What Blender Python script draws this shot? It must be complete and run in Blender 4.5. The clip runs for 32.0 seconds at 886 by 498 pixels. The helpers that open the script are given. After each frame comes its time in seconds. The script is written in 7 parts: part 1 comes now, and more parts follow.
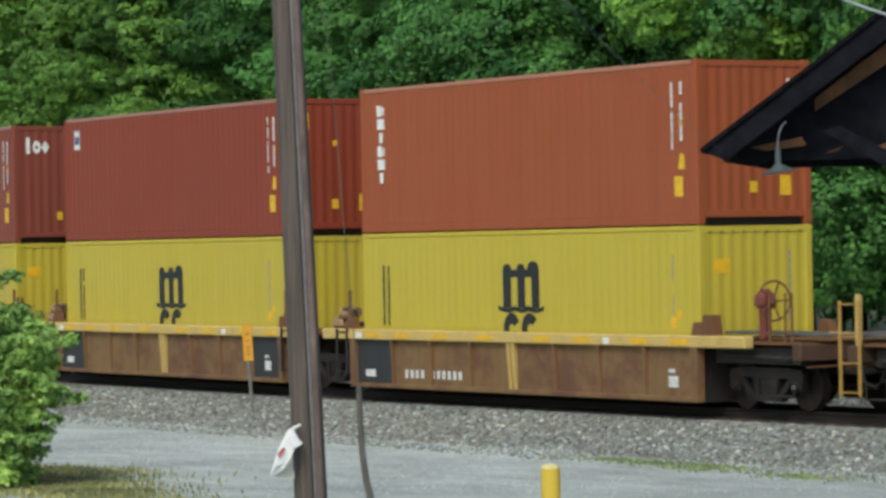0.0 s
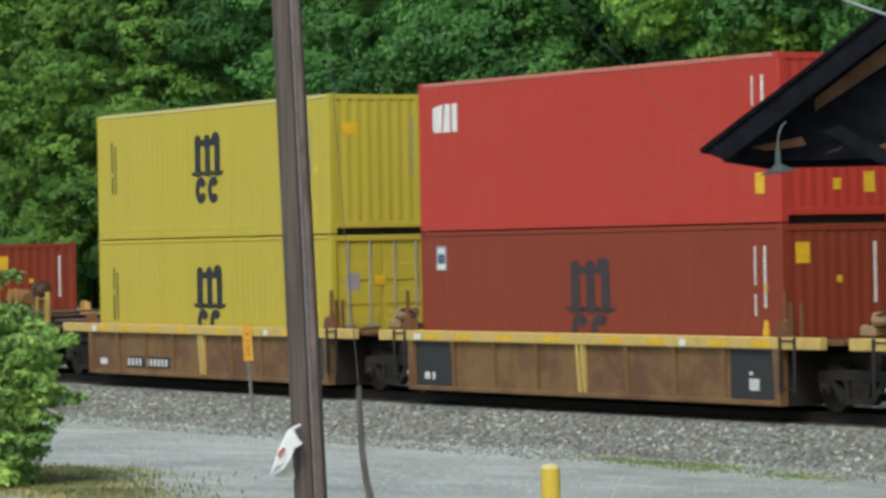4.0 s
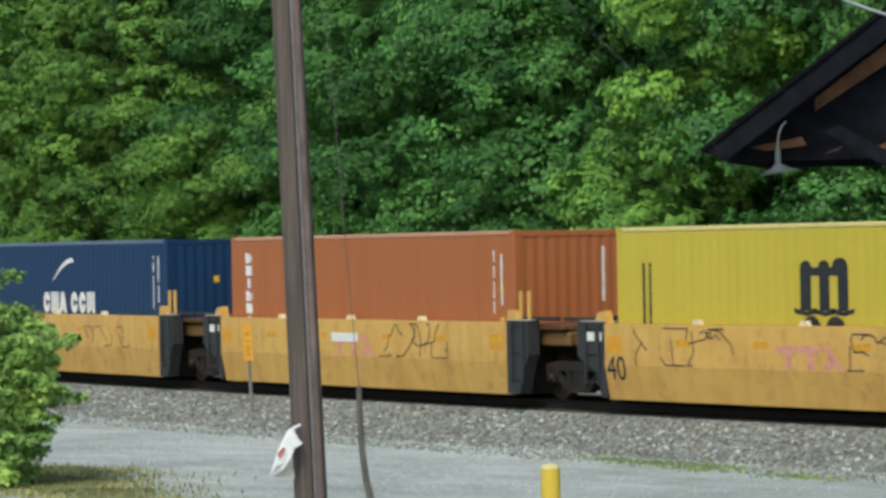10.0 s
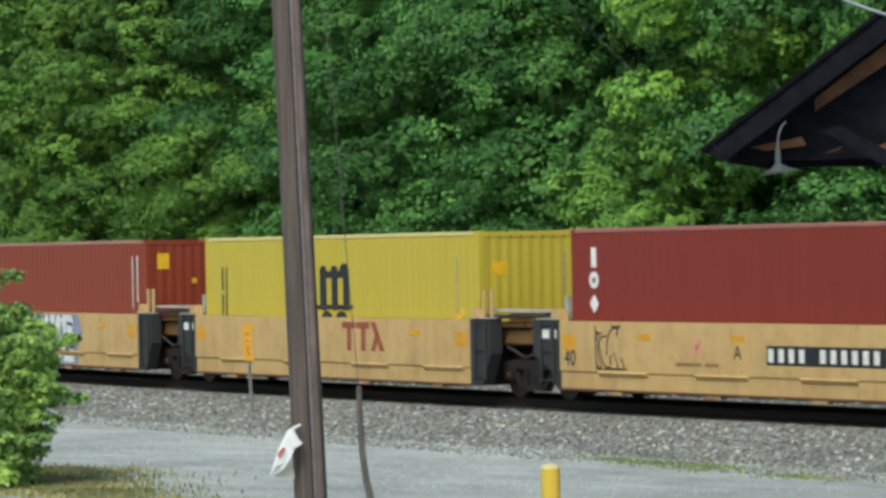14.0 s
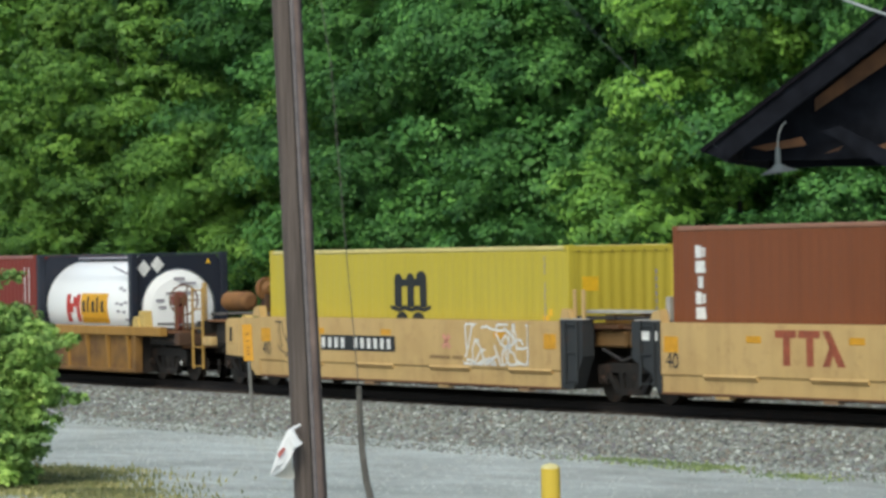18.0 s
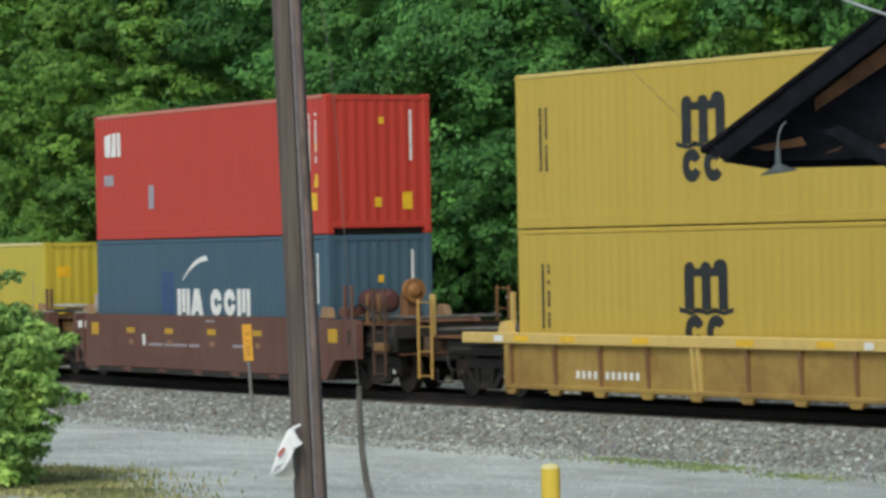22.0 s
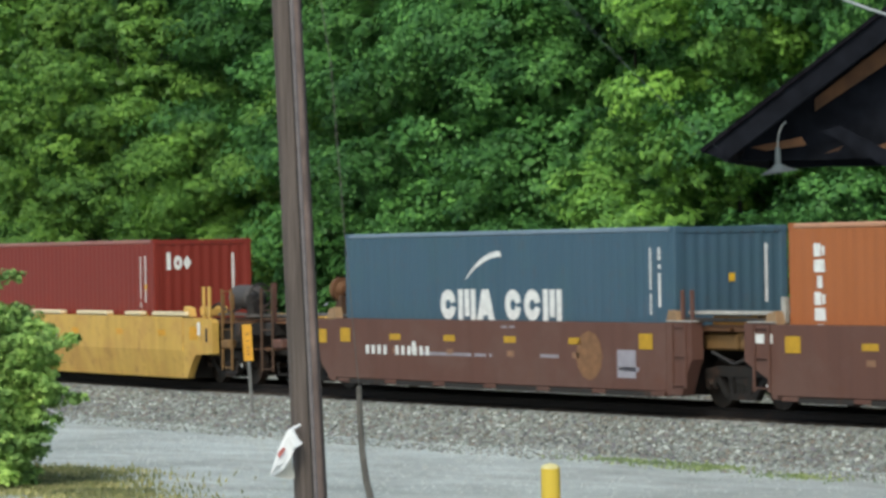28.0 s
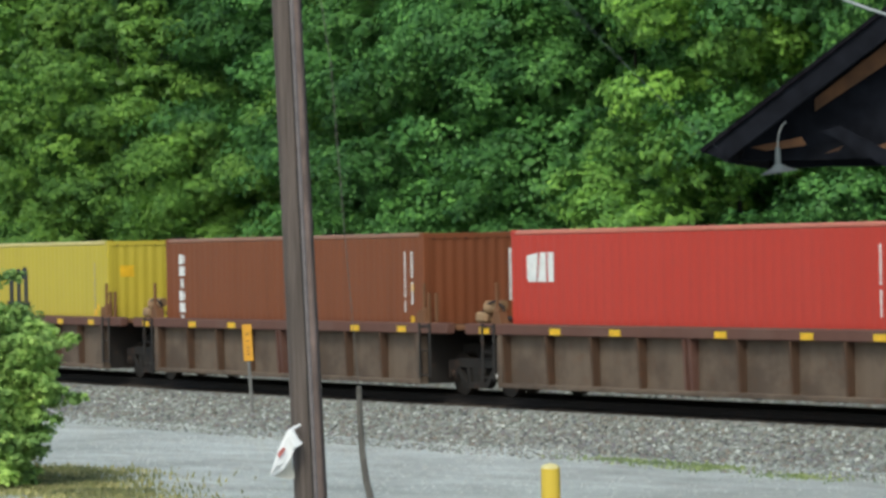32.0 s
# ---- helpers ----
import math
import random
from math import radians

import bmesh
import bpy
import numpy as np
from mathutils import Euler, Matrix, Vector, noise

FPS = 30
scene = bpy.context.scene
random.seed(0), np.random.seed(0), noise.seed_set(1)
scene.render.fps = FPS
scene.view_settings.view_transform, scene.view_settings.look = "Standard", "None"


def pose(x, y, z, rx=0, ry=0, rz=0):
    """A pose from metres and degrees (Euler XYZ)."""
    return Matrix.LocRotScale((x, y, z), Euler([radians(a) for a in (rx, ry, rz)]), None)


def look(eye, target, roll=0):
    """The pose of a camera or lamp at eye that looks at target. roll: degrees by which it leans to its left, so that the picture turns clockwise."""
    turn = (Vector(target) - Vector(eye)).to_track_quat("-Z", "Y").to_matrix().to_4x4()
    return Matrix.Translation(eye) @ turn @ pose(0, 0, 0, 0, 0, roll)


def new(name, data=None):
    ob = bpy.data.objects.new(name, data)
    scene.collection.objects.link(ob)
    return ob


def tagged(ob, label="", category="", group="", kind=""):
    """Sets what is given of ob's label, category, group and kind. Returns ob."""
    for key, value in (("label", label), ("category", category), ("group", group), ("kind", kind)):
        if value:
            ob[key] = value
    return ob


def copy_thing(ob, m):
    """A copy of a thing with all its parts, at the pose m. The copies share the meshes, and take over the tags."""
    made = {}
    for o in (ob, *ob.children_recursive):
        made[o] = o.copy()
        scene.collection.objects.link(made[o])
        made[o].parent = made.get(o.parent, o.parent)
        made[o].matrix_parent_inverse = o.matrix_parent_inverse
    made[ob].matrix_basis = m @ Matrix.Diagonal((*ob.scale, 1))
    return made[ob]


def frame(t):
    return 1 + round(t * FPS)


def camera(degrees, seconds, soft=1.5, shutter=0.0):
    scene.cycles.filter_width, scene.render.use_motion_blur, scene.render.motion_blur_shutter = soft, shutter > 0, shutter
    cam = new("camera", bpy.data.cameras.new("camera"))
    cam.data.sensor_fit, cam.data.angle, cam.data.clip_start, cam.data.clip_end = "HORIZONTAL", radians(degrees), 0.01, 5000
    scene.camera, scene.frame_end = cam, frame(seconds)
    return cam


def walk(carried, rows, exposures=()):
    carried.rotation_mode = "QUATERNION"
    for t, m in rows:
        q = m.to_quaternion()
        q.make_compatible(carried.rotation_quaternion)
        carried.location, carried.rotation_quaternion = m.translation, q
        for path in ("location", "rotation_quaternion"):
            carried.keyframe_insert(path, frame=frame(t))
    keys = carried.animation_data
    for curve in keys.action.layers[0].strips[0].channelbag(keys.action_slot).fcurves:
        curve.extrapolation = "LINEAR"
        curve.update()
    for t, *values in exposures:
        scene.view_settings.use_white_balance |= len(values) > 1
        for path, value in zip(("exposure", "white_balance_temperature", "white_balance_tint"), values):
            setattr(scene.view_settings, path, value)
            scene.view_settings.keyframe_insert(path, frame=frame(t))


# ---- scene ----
# World: metres, rail top at z = 0, x along the track in the train's direction, camera on the -y side.
EYE = (0.0, -39.175, 2.876)
AIM = (-85.387, 12.873, 2.863)
EXPOSURE = ((0, -0.05), (3.5, -0.05), (5.5, -0.05), (6.5, -0.01), (8, 0.03), (19, 0.03), (20, -0.01), (21, -0.05), (22.5, -0.05), (23.5, 0.01), (24.5, 0.03), (28, 0.12), (32, 0.1))
cam = camera(13.47, 32.0, soft=3.1, shutter=0.12)
walk(cam, [(0, look(EYE, AIM, -1.03)), (32.0, look(EYE, AIM, -1.03))], exposures=[(t, e, 6420, 0) for t, e in EXPOSURE])

# ---- light: bright hazy daylight ----
SUN_TO = Vector((0.42, -0.52, 0.745)).normalized()
world = bpy.data.worlds.new("sky")
scene.world = world
world.use_nodes = True
wn = world.node_tree.nodes
sky = wn.new("ShaderNodeTexSky")
sky.sky_type = "NISHITA"
sky.sun_disc = False
sky.sun_elevation = math.asin(SUN_TO.z)
sky.sun_rotation = math.atan2(SUN_TO.x, SUN_TO.y)
sky.dust_density = 3.0
world.node_tree.links.new(sky.outputs[0], wn["Background"].inputs[0])
wn["Background"].inputs[1].default_value = 0.16
sun_data = bpy.data.lights.new("sun", "SUN")
sun_data.energy, sun_data.angle, sun_data.color = 1.5, radians(14), (1.0, 0.955, 0.88)
sun = new("sun", sun_data)
sun.matrix_world = look(SUN_TO * 60, (0, 0, 0))

# ---- the railway line and the train's run ----
K, S0, SA, SB = 0.002362, -50.0, -150.0, 20.0
SECONDS = 32.0


def track(s):
    """Place and heading on the line's centre: a wide curve between two straights."""
    d = min(max(s, SA), SB)
    e = s - d
    d -= S0
    h = K * d
    return S0 + math.sin(h) / K + e * math.cos(h), (1 - math.cos(h)) / K + e * math.sin(h), h


def run(t):
    """Metres that the train has gone at t seconds."""
    q = (t - 16) / 16
    return 12.4312 * t + 1.0209 * q * q + 0.0384 * q ** 3 + 0.0172 * q ** 4


def on_line(s, off=0.0, z=0.0, turn=0.0):
    x, y, h = track(s)
    return pose(x - math.sin(h) * off, y + math.cos(h) * off, z, 0, 0, math.degrees(h) + turn)


VIEW = 58.636   # turn about z that faces a thing towards the yard


# ---- materials ----
def nodes_of(name):
    m = bpy.data.materials.new(name)
    m.use_nodes = True
    nt = m.node_tree
    return m, nt, nt.nodes["Principled BSDF"]


def noise_tex(nt, coord, scale, detail=4.0, rough=0.55, stretch=None):
    if stretch:
        mp = nt.nodes.new("ShaderNodeMapping")
        mp.inputs["Scale"].default_value = stretch
        nt.links.new(coord, mp.inputs["Vector"])
        coord = mp.outputs[0]
    n = nt.nodes.new("ShaderNodeTexNoise")
    n.inputs["Scale"].default_value, n.inputs["Detail"].default_value, n.inputs["Roughness"].default_value = scale, detail, rough
    nt.links.new(coord, n.inputs["Vector"])
    return n.outputs["Fac"]


def ramp(nt, fac, a, b, ca=(0, 0, 0), cb=(1, 1, 1)):
    r = nt.nodes.new("ShaderNodeValToRGB")
    e = r.color_ramp.elements
    e[0].position, e[1].position = a, b
    e[0].color, e[1].color = (*ca, 1), (*cb, 1)
    nt.links.new(fac, r.inputs[0])
    return r.outputs[0]


def mix(nt, fac, a, b, kind="MIX"):
    m = nt.nodes.new("ShaderNodeMix")
    m.data_type, m.blend_type = "RGBA", kind
    for sock, v in ((m.inputs[0], fac), (m.inputs[6], a), (m.inputs[7], b)):
        if isinstance(v, (int, float)):
            sock.default_value = v
        elif isinstance(v, tuple):
            sock.default_value = (*v, 1)
        else:
            nt.links.new(v, sock)
    return m.outputs[2]


def bump(nt, bsdf, height, strength, dist):
    b = nt.nodes.new("ShaderNodeBump")
    b.inputs["Strength"].default_value, b.inputs["Distance"].default_value = strength, dist
    nt.links.new(height, b.inputs["Height"])
    nt.links.new(b.outputs[0], bsdf.inputs["Normal"])


def coords(nt, kind="Object"):
    return nt.nodes.new("ShaderNodeTexCoord").outputs[kind]


RUST = (0.14, 0.055, 0.025)


def paint(name, rgb, rough=0.55, fade=0.25, rust=0.25, dirt=0.35, rust_rgb=RUST, metal=0.0, patch=0.0, patch_rgb=(0.10, 0.06, 0.045)):
    """Weathered paint on steel: chalky fading, streaks that run down, rust spots."""
    m, nt, p = nodes_of(name)
    co = coords(nt)
    chalk = tuple(min(1.0, c * 0.97 + 0.09 * (sum(rgb) / 3) + 0.006) for c in rgb)
    dark = tuple(c * 0.52 for c in rgb)
    c = mix(nt, mix(nt, fade, (0, 0, 0), ramp(nt, noise_tex(nt, co, 0.55, 5), 0.35, 0.7)), rgb, chalk)
    c = mix(nt, mix(nt, dirt, (0, 0, 0), ramp(nt, noise_tex(nt, co, 1.0, 5, 0.6, (3.0, 3.0, 0.22)), 0.45, 0.8)), c, dark)
    if patch:
        c = mix(nt, mix(nt, patch, (0, 0, 0), ramp(nt, noise_tex(nt, co, 0.75, 6, 0.62, (1, 1, 1.3)), 0.47, 0.62)), c, patch_rgb)
        c = mix(nt, mix(nt, patch * 0.7, (0, 0, 0), ramp(nt, noise_tex(nt, co, 1.7, 6, 0.65, (1.2, 1, 0.7)), 0.55, 0.66)), c, chalk)
    c = mix(nt, mix(nt, rust, (0, 0, 0), ramp(nt, noise_tex(nt, co, 3.2, 8, 0.7), 0.55, 0.68)), c, rust_rgb)
    nt.links.new(c, p.inputs["Base Color"])
    p.inputs["Roughness"].default_value, p.inputs["Metallic"].default_value = rough, metal
    p.inputs["Specular IOR Level"].default_value = 0.32
    bump(nt, p, noise_tex(nt, co, 14.0, 5), 0.25, 0.01)
    return m


def plain(name, rgb, rough=0.6, spread=0.2, scale=8.0):
    m, nt, p = nodes_of(name)
    co = coords(nt)
    c = mix(nt, ramp(nt, noise_tex(nt, co, scale, 5), 0.35, 0.7), tuple(c * (1 - spread) for c in rgb), tuple(min(1, c * (1 + spread)) for c in rgb))
    nt.links.new(c, p.inputs["Base Color"])
    p.inputs["Roughness"].default_value = rough
    return m


def leaf_mat(name, low, high, gloss=0.45):
    m, nt, p = nodes_of(name)
    gi = nt.nodes.new("ShaderNodeNewGeometry")
    oi = nt.nodes.new("ShaderNodeObjectInfo")
    c = mix(nt, gi.outputs["Random Per Island"], low, high)
    c = mix(nt, 0.8, c, ramp(nt, noise_tex(nt, coords(nt), 0.45, 3), 0.36, 0.66, (0.58, 0.64, 0.66), (1.42, 1.32, 1.1)), "MULTIPLY")
    c = mix(nt, 0.7, c, ramp(nt, noise_tex(nt, coords(nt), 1.9, 3), 0.38, 0.64, (0.64, 0.68, 0.70), (1.4, 1.3, 1.15)), "MULTIPLY")
    hs = nt.nodes.new("ShaderNodeHueSaturation")
    mr = nt.nodes.new("ShaderNodeMapRange")
    mr.inputs[3].default_value, mr.inputs[4].default_value = 0.8, 1.3
    nt.links.new(oi.outputs["Random"], mr.inputs[0])
    nt.links.new(mr.outputs[0], hs.inputs["Value"])
    nt.links.new(c, hs.inputs["Color"])
    nt.links.new(hs.outputs[0], p.inputs["Base Color"])
    p.inputs["Roughness"].default_value, p.inputs["Specular IOR Level"].default_value = gloss, 0.14
    tr = nt.nodes.new("ShaderNodeBsdfTranslucent")
    nt.links.new(hs.outputs[0], tr.inputs[0])
    ms = nt.nodes.new("ShaderNodeMixShader")
    ms.inputs[0].default_value = 0.2
    nt.links.new(p.outputs[0], ms.inputs[1])
    nt.links.new(tr.outputs[0], ms.inputs[2])
    nt.links.new(ms.outputs[0], nt.nodes["Material Output"].inputs[0])
    return m


def stone_mat(name, tones, per_island=True):
    m, nt, p = nodes_of(name)
    co = coords(nt)
    if per_island:
        f = nt.nodes.new("ShaderNodeNewGeometry").outputs["Random Per Island"]
    else:
        v = nt.nodes.new("ShaderNodeTexVoronoi")
        v.inputs["Scale"].default_value = 9.0
        nt.links.new(co, v.inputs["Vector"])
        sx = nt.nodes.new("ShaderNodeSeparateColor")
        nt.links.new(v.outputs["Color"], sx.inputs[0])
        f = sx.outputs[0]
        bump(nt, p, v.outputs["Distance"], 0.8, 0.04)
    r = nt.nodes.new("ShaderNodeValToRGB")
    e = r.color_ramp.elements
    e[0].position, e[1].position = 0.0, 1.0
    e[0].color, e[1].color = (*tones[0], 1), (*tones[-1], 1)
    for i, tone in enumerate(tones[1:-1]):
        x = e.new((i + 1) / (len(tones) - 1))
        x.color = (*tone, 1)
    nt.links.new(f, r.inputs[0])
    c = mix(nt, 0.6, r.outputs[0], ramp(nt, noise_tex(nt, co, 0.8, 5), 0.3, 0.75, (0.75, 0.74, 0.72), (1.1, 1.1, 1.1)), "MULTIPLY")
    nt.links.new(c, p.inputs["Base Color"])
    p.inputs["Roughness"].default_value = 0.9
    return m


def gravel_mat():
    m, nt, p = nodes_of("gravel_ground")
    co = coords(nt)
    a = mix(nt, ramp(nt, noise_tex(nt, co, 0.30, 7, 0.65), 0.36, 0.66), (0.37, 0.405, 0.385), (0.63, 0.685, 0.655))
    a = mix(nt, mix(nt, 0.75, (0, 0, 0), ramp(nt, noise_tex(nt, co, 1.1, 6, 0.65, (0.35, 1.3, 1.0)), 0.47, 0.72)), a, (0.33, 0.335, 0.31))
    a = mix(nt, mix(nt, 0.6, (0, 0, 0), ramp(nt, noise_tex(nt, co, 2.6, 6, 0.7), 0.52, 0.70)), a, (0.55, 0.595, 0.575))
    a = mix(nt, mix(nt, 0.62, (0, 0, 0), ramp(nt, noise_tex(nt, co, 7.0, 8, 0.8), 0.55, 0.68)), a, (0.28, 0.275, 0.27))
    a = mix(nt, mix(nt, 0.6, (0, 0, 0), ramp(nt, noise_tex(nt, co, 14.0, 6, 0.8), 0.56, 0.68)), a, (0.64, 0.67, 0.65))
    nt.links.new(a, p.inputs["Base Color"])
    p.inputs["Roughness"].default_value = 0.95
    bump(nt, p, noise_tex(nt, co, 6.0, 9, 0.8), 1.0, 0.06)
    return m


YELLOW = paint("container_yellow", (0.51, 0.41, 0.045), 0.5, 0.25, 0.06, 0.2)
GOLD = paint("container_golden_yellow", (0.47, 0.335, 0.055), 0.5, 0.25, 0.06, 0.2)
BROWN = paint("container_brown_red", (0.238, 0.041, 0.018), 0.55, 0.3, 0.1, 0.2)
RUSSET = paint("container_russet", (0.31, 0.074, 0.024), 0.55, 0.35, 0.12, 0.25)
CAR_MOTTLED = paint("well_car_mottled_yellow", (0.60, 0.375, 0.085), 0.62, 0.4, 0.35, 0.5, patch=0.5, patch_rgb=(0.46, 0.25, 0.075))
MAROON = paint("container_maroon", (0.205, 0.026, 0.0165), 0.55, 0.2, 0.06, 0.2)
FADED_MAROON = paint("container_faded_maroon", (0.215, 0.050, 0.031), 0.6, 0.4, 0.08, 0.2)
REDC = paint("container_red", (0.46, 0.043, 0.028), 0.5, 0.2, 0.05, 0.15)
ORANGE = paint("container_orange", (0.365, 0.118, 0.038), 0.6, 0.35, 0.06, 0.2)
DARKBROWN = paint("container_dark_brown", (0.195, 0.060, 0.022), 0.6, 0.3, 0.12, 0.35)
NAVY = paint("container_navy", (0.005, 0.033, 0.098), 0.6, 0.1, 0.05, 0.2)
BLUE = paint("container_faded_blue", (0.055, 0.106, 0.152), 0.6, 0.4, 0.15, 0.3, patch=0.25, patch_rgb=(0.06, 0.12, 0.13))
CAR_RUSTY = paint("well_car_rusty_side", (0.215, 0.128, 0.055), 0.75, 0.3, 0.4, 0.5, patch=0.8, patch_rgb=(0.13, 0.06, 0.04))
CAR_RIB = paint("well_car_worn_rib", (0.20, 0.11, 0.05), 0.7, 0.3, 0.35, 0.4)
CAR_CHORD = paint("well_car_yellow_chord", (0.60, 0.43, 0.14), 0.65, 0.3, 0.3, 0.3)
CAR_YELLOW = paint("well_car_yellow", (0.63, 0.385, 0.10), 0.6, 0.4, 0.32, 0.5, patch=0.36, patch_rgb=(0.47, 0.24, 0.06))
CAR_TAN = paint("well_car_tan", (0.56, 0.38, 0.158), 0.65, 0.3, 0.22, 0.45, patch=0.22, patch_rgb=(0.33, 0.19, 0.075))
CAR_OLIVE = paint("well_car_olive_yellow", (0.36, 0.235, 0.06), 0.7, 0.3, 0.35, 0.5, patch=0.5, patch_rgb=(0.20, 0.11, 0.035))
GEAR_OCHRE = paint("gear_ochre", (0.20, 0.11, 0.04), 0.7, 0.3, 0.4, 0.4)
CAR_OCHRE = paint("well_car_ochre", (0.37, 0.20, 0.045), 0.7, 0.3, 0.3, 0.4)
OCHRE_SHEET = paint("well_car_rusty_ochre", (0.24, 0.125, 0.032), 0.75, 0.3, 0.5, 0.5, patch=0.75, patch_rgb=(0.10, 0.055, 0.03))
CAR_BROWN = paint("well_car_brown", (0.128, 0.060, 0.045), 0.7, 0.3, 0.2, 0.4, patch=0.35, patch_rgb=(0.16, 0.10, 0.08))
CAR_GREY = paint("well_car_grey_brown", (0.15, 0.11, 0.08), 0.75, 0.3, 0.35, 0.5, patch=0.7, patch_rgb=(0.07, 0.05, 0.038))
DARKEND = paint("well_car_dark_end", (0.034, 0.037, 0.040), 0.6, 0.4, 0.15, 0.3)
GEAR_RUST = paint("gear_rust", (0.16, 0.075, 0.035), 0.75, 0.3, 0.4, 0.4)
GEAR_BROWN = paint("gear_brown", (0.085, 0.048, 0.03), 0.75, 0.3, 0.4, 0.4)
GEAR_DARK = paint("gear_dark", (0.03, 0.026, 0.024), 0.7, 0.3, 0.3, 0.3)
TRUCK = paint("truck_iron", (0.019, 0.016, 0.014), 0.75, 0.3, 0.25, 0.3)
WHEEL = paint("wheel_steel", (0.032, 0.024, 0.02), 0.5, 0.3, 0.3, 0.3, metal=0.5)
TIRED_WHITE = plain("marking_white", (0.74, 0.74, 0.72), 0.6, 0.12)
BLACK_MARK = plain("marking_black", (0.012, 0.014, 0.016), 0.55, 0.2)
SIGN_YELLOW = plain("marking_yellow", (0.75, 0.45, 0.02), 0.5, 0.12)
SIGN_MUSTARD = plain("marking_mustard", (0.50, 0.29, 0.015), 0.55, 0.15)
SIGN_ORANGE = plain("marking_orange", (0.64, 0.31, 0.015), 0.5, 0.12)
CREAM = plain("cream_paint", (0.72, 0.60, 0.38), 0.55, 0.12)
RAILSTEEL = paint("rail_steel", (0.016, 0.012, 0.011), 0.8, 0.3, 0.12, 0.3)
TIEWOOD = plain("tie_wood", (0.06, 0.045, 0.035), 0.85, 0.35, 5.0)
BALLAST = stone_mat("ballast_bed", [(0.10, 0.102, 0.10), (0.20, 0.21, 0.20), (0.29, 0.305, 0.285), (0.18, 0.165, 0.14), (0.37, 0.385, 0.365)], False)
STONES = stone_mat("ballast_stones", [(0.085, 0.09, 0.09), (0.20, 0.22, 0.205), (0.30, 0.33, 0.305), (0.24, 0.205, 0.165), (0.19, 0.185, 0.21), (0.35, 0.38, 0.35), (0.14, 0.13, 0.11), (0.26, 0.285, 0.25), (0.62, 0.66, 0.63)])
GRAVEL = gravel_mat()
LITTER = plain("forest_floor", (0.05, 0.055, 0.025), 0.95, 0.4, 1.5)
BARK = plain("bark", (0.03, 0.028, 0.02), 0.9, 0.35, 4.0)
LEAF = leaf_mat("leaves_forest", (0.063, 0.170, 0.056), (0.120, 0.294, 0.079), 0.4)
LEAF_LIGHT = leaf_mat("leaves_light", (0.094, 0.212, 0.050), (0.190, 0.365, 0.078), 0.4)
LEAF_BUSH = leaf_mat("leaves_bush", (0.22, 0.40, 0.11), (0.40, 0.60, 0.19), 0.5)
GRASS = leaf_mat("grass_blades", (0.26, 0.30, 0.13), (0.50, 0.48, 0.27), 0.7)


# top-rail paints of the containers, paler to carry the bright lit edge in colour
RAIL_OF = {}
for m_box, rgb in ((YELLOW, (0.60, 0.51, 0.19)), (GOLD, (0.55, 0.42, 0.12)), (BROWN, (0.36, 0.16, 0.11)), (RUSSET, (0.40, 0.17, 0.10)), (MAROON, (0.31, 0.12, 0.095)), (FADED_MAROON, (0.33, 0.15, 0.12)),
                   (REDC, (0.52, 0.17, 0.12)), (ORANGE, (0.48, 0.25, 0.15)), (DARKBROWN, (0.28, 0.14, 0.09)), (NAVY, (0.10, 0.14, 0.22)), (BLUE, (0.17, 0.23, 0.29))):
    RAIL_OF[m_box.name] = paint(m_box.name + "_lit_edge", rgb, 0.35, 0.5, 0.1, 0.3)


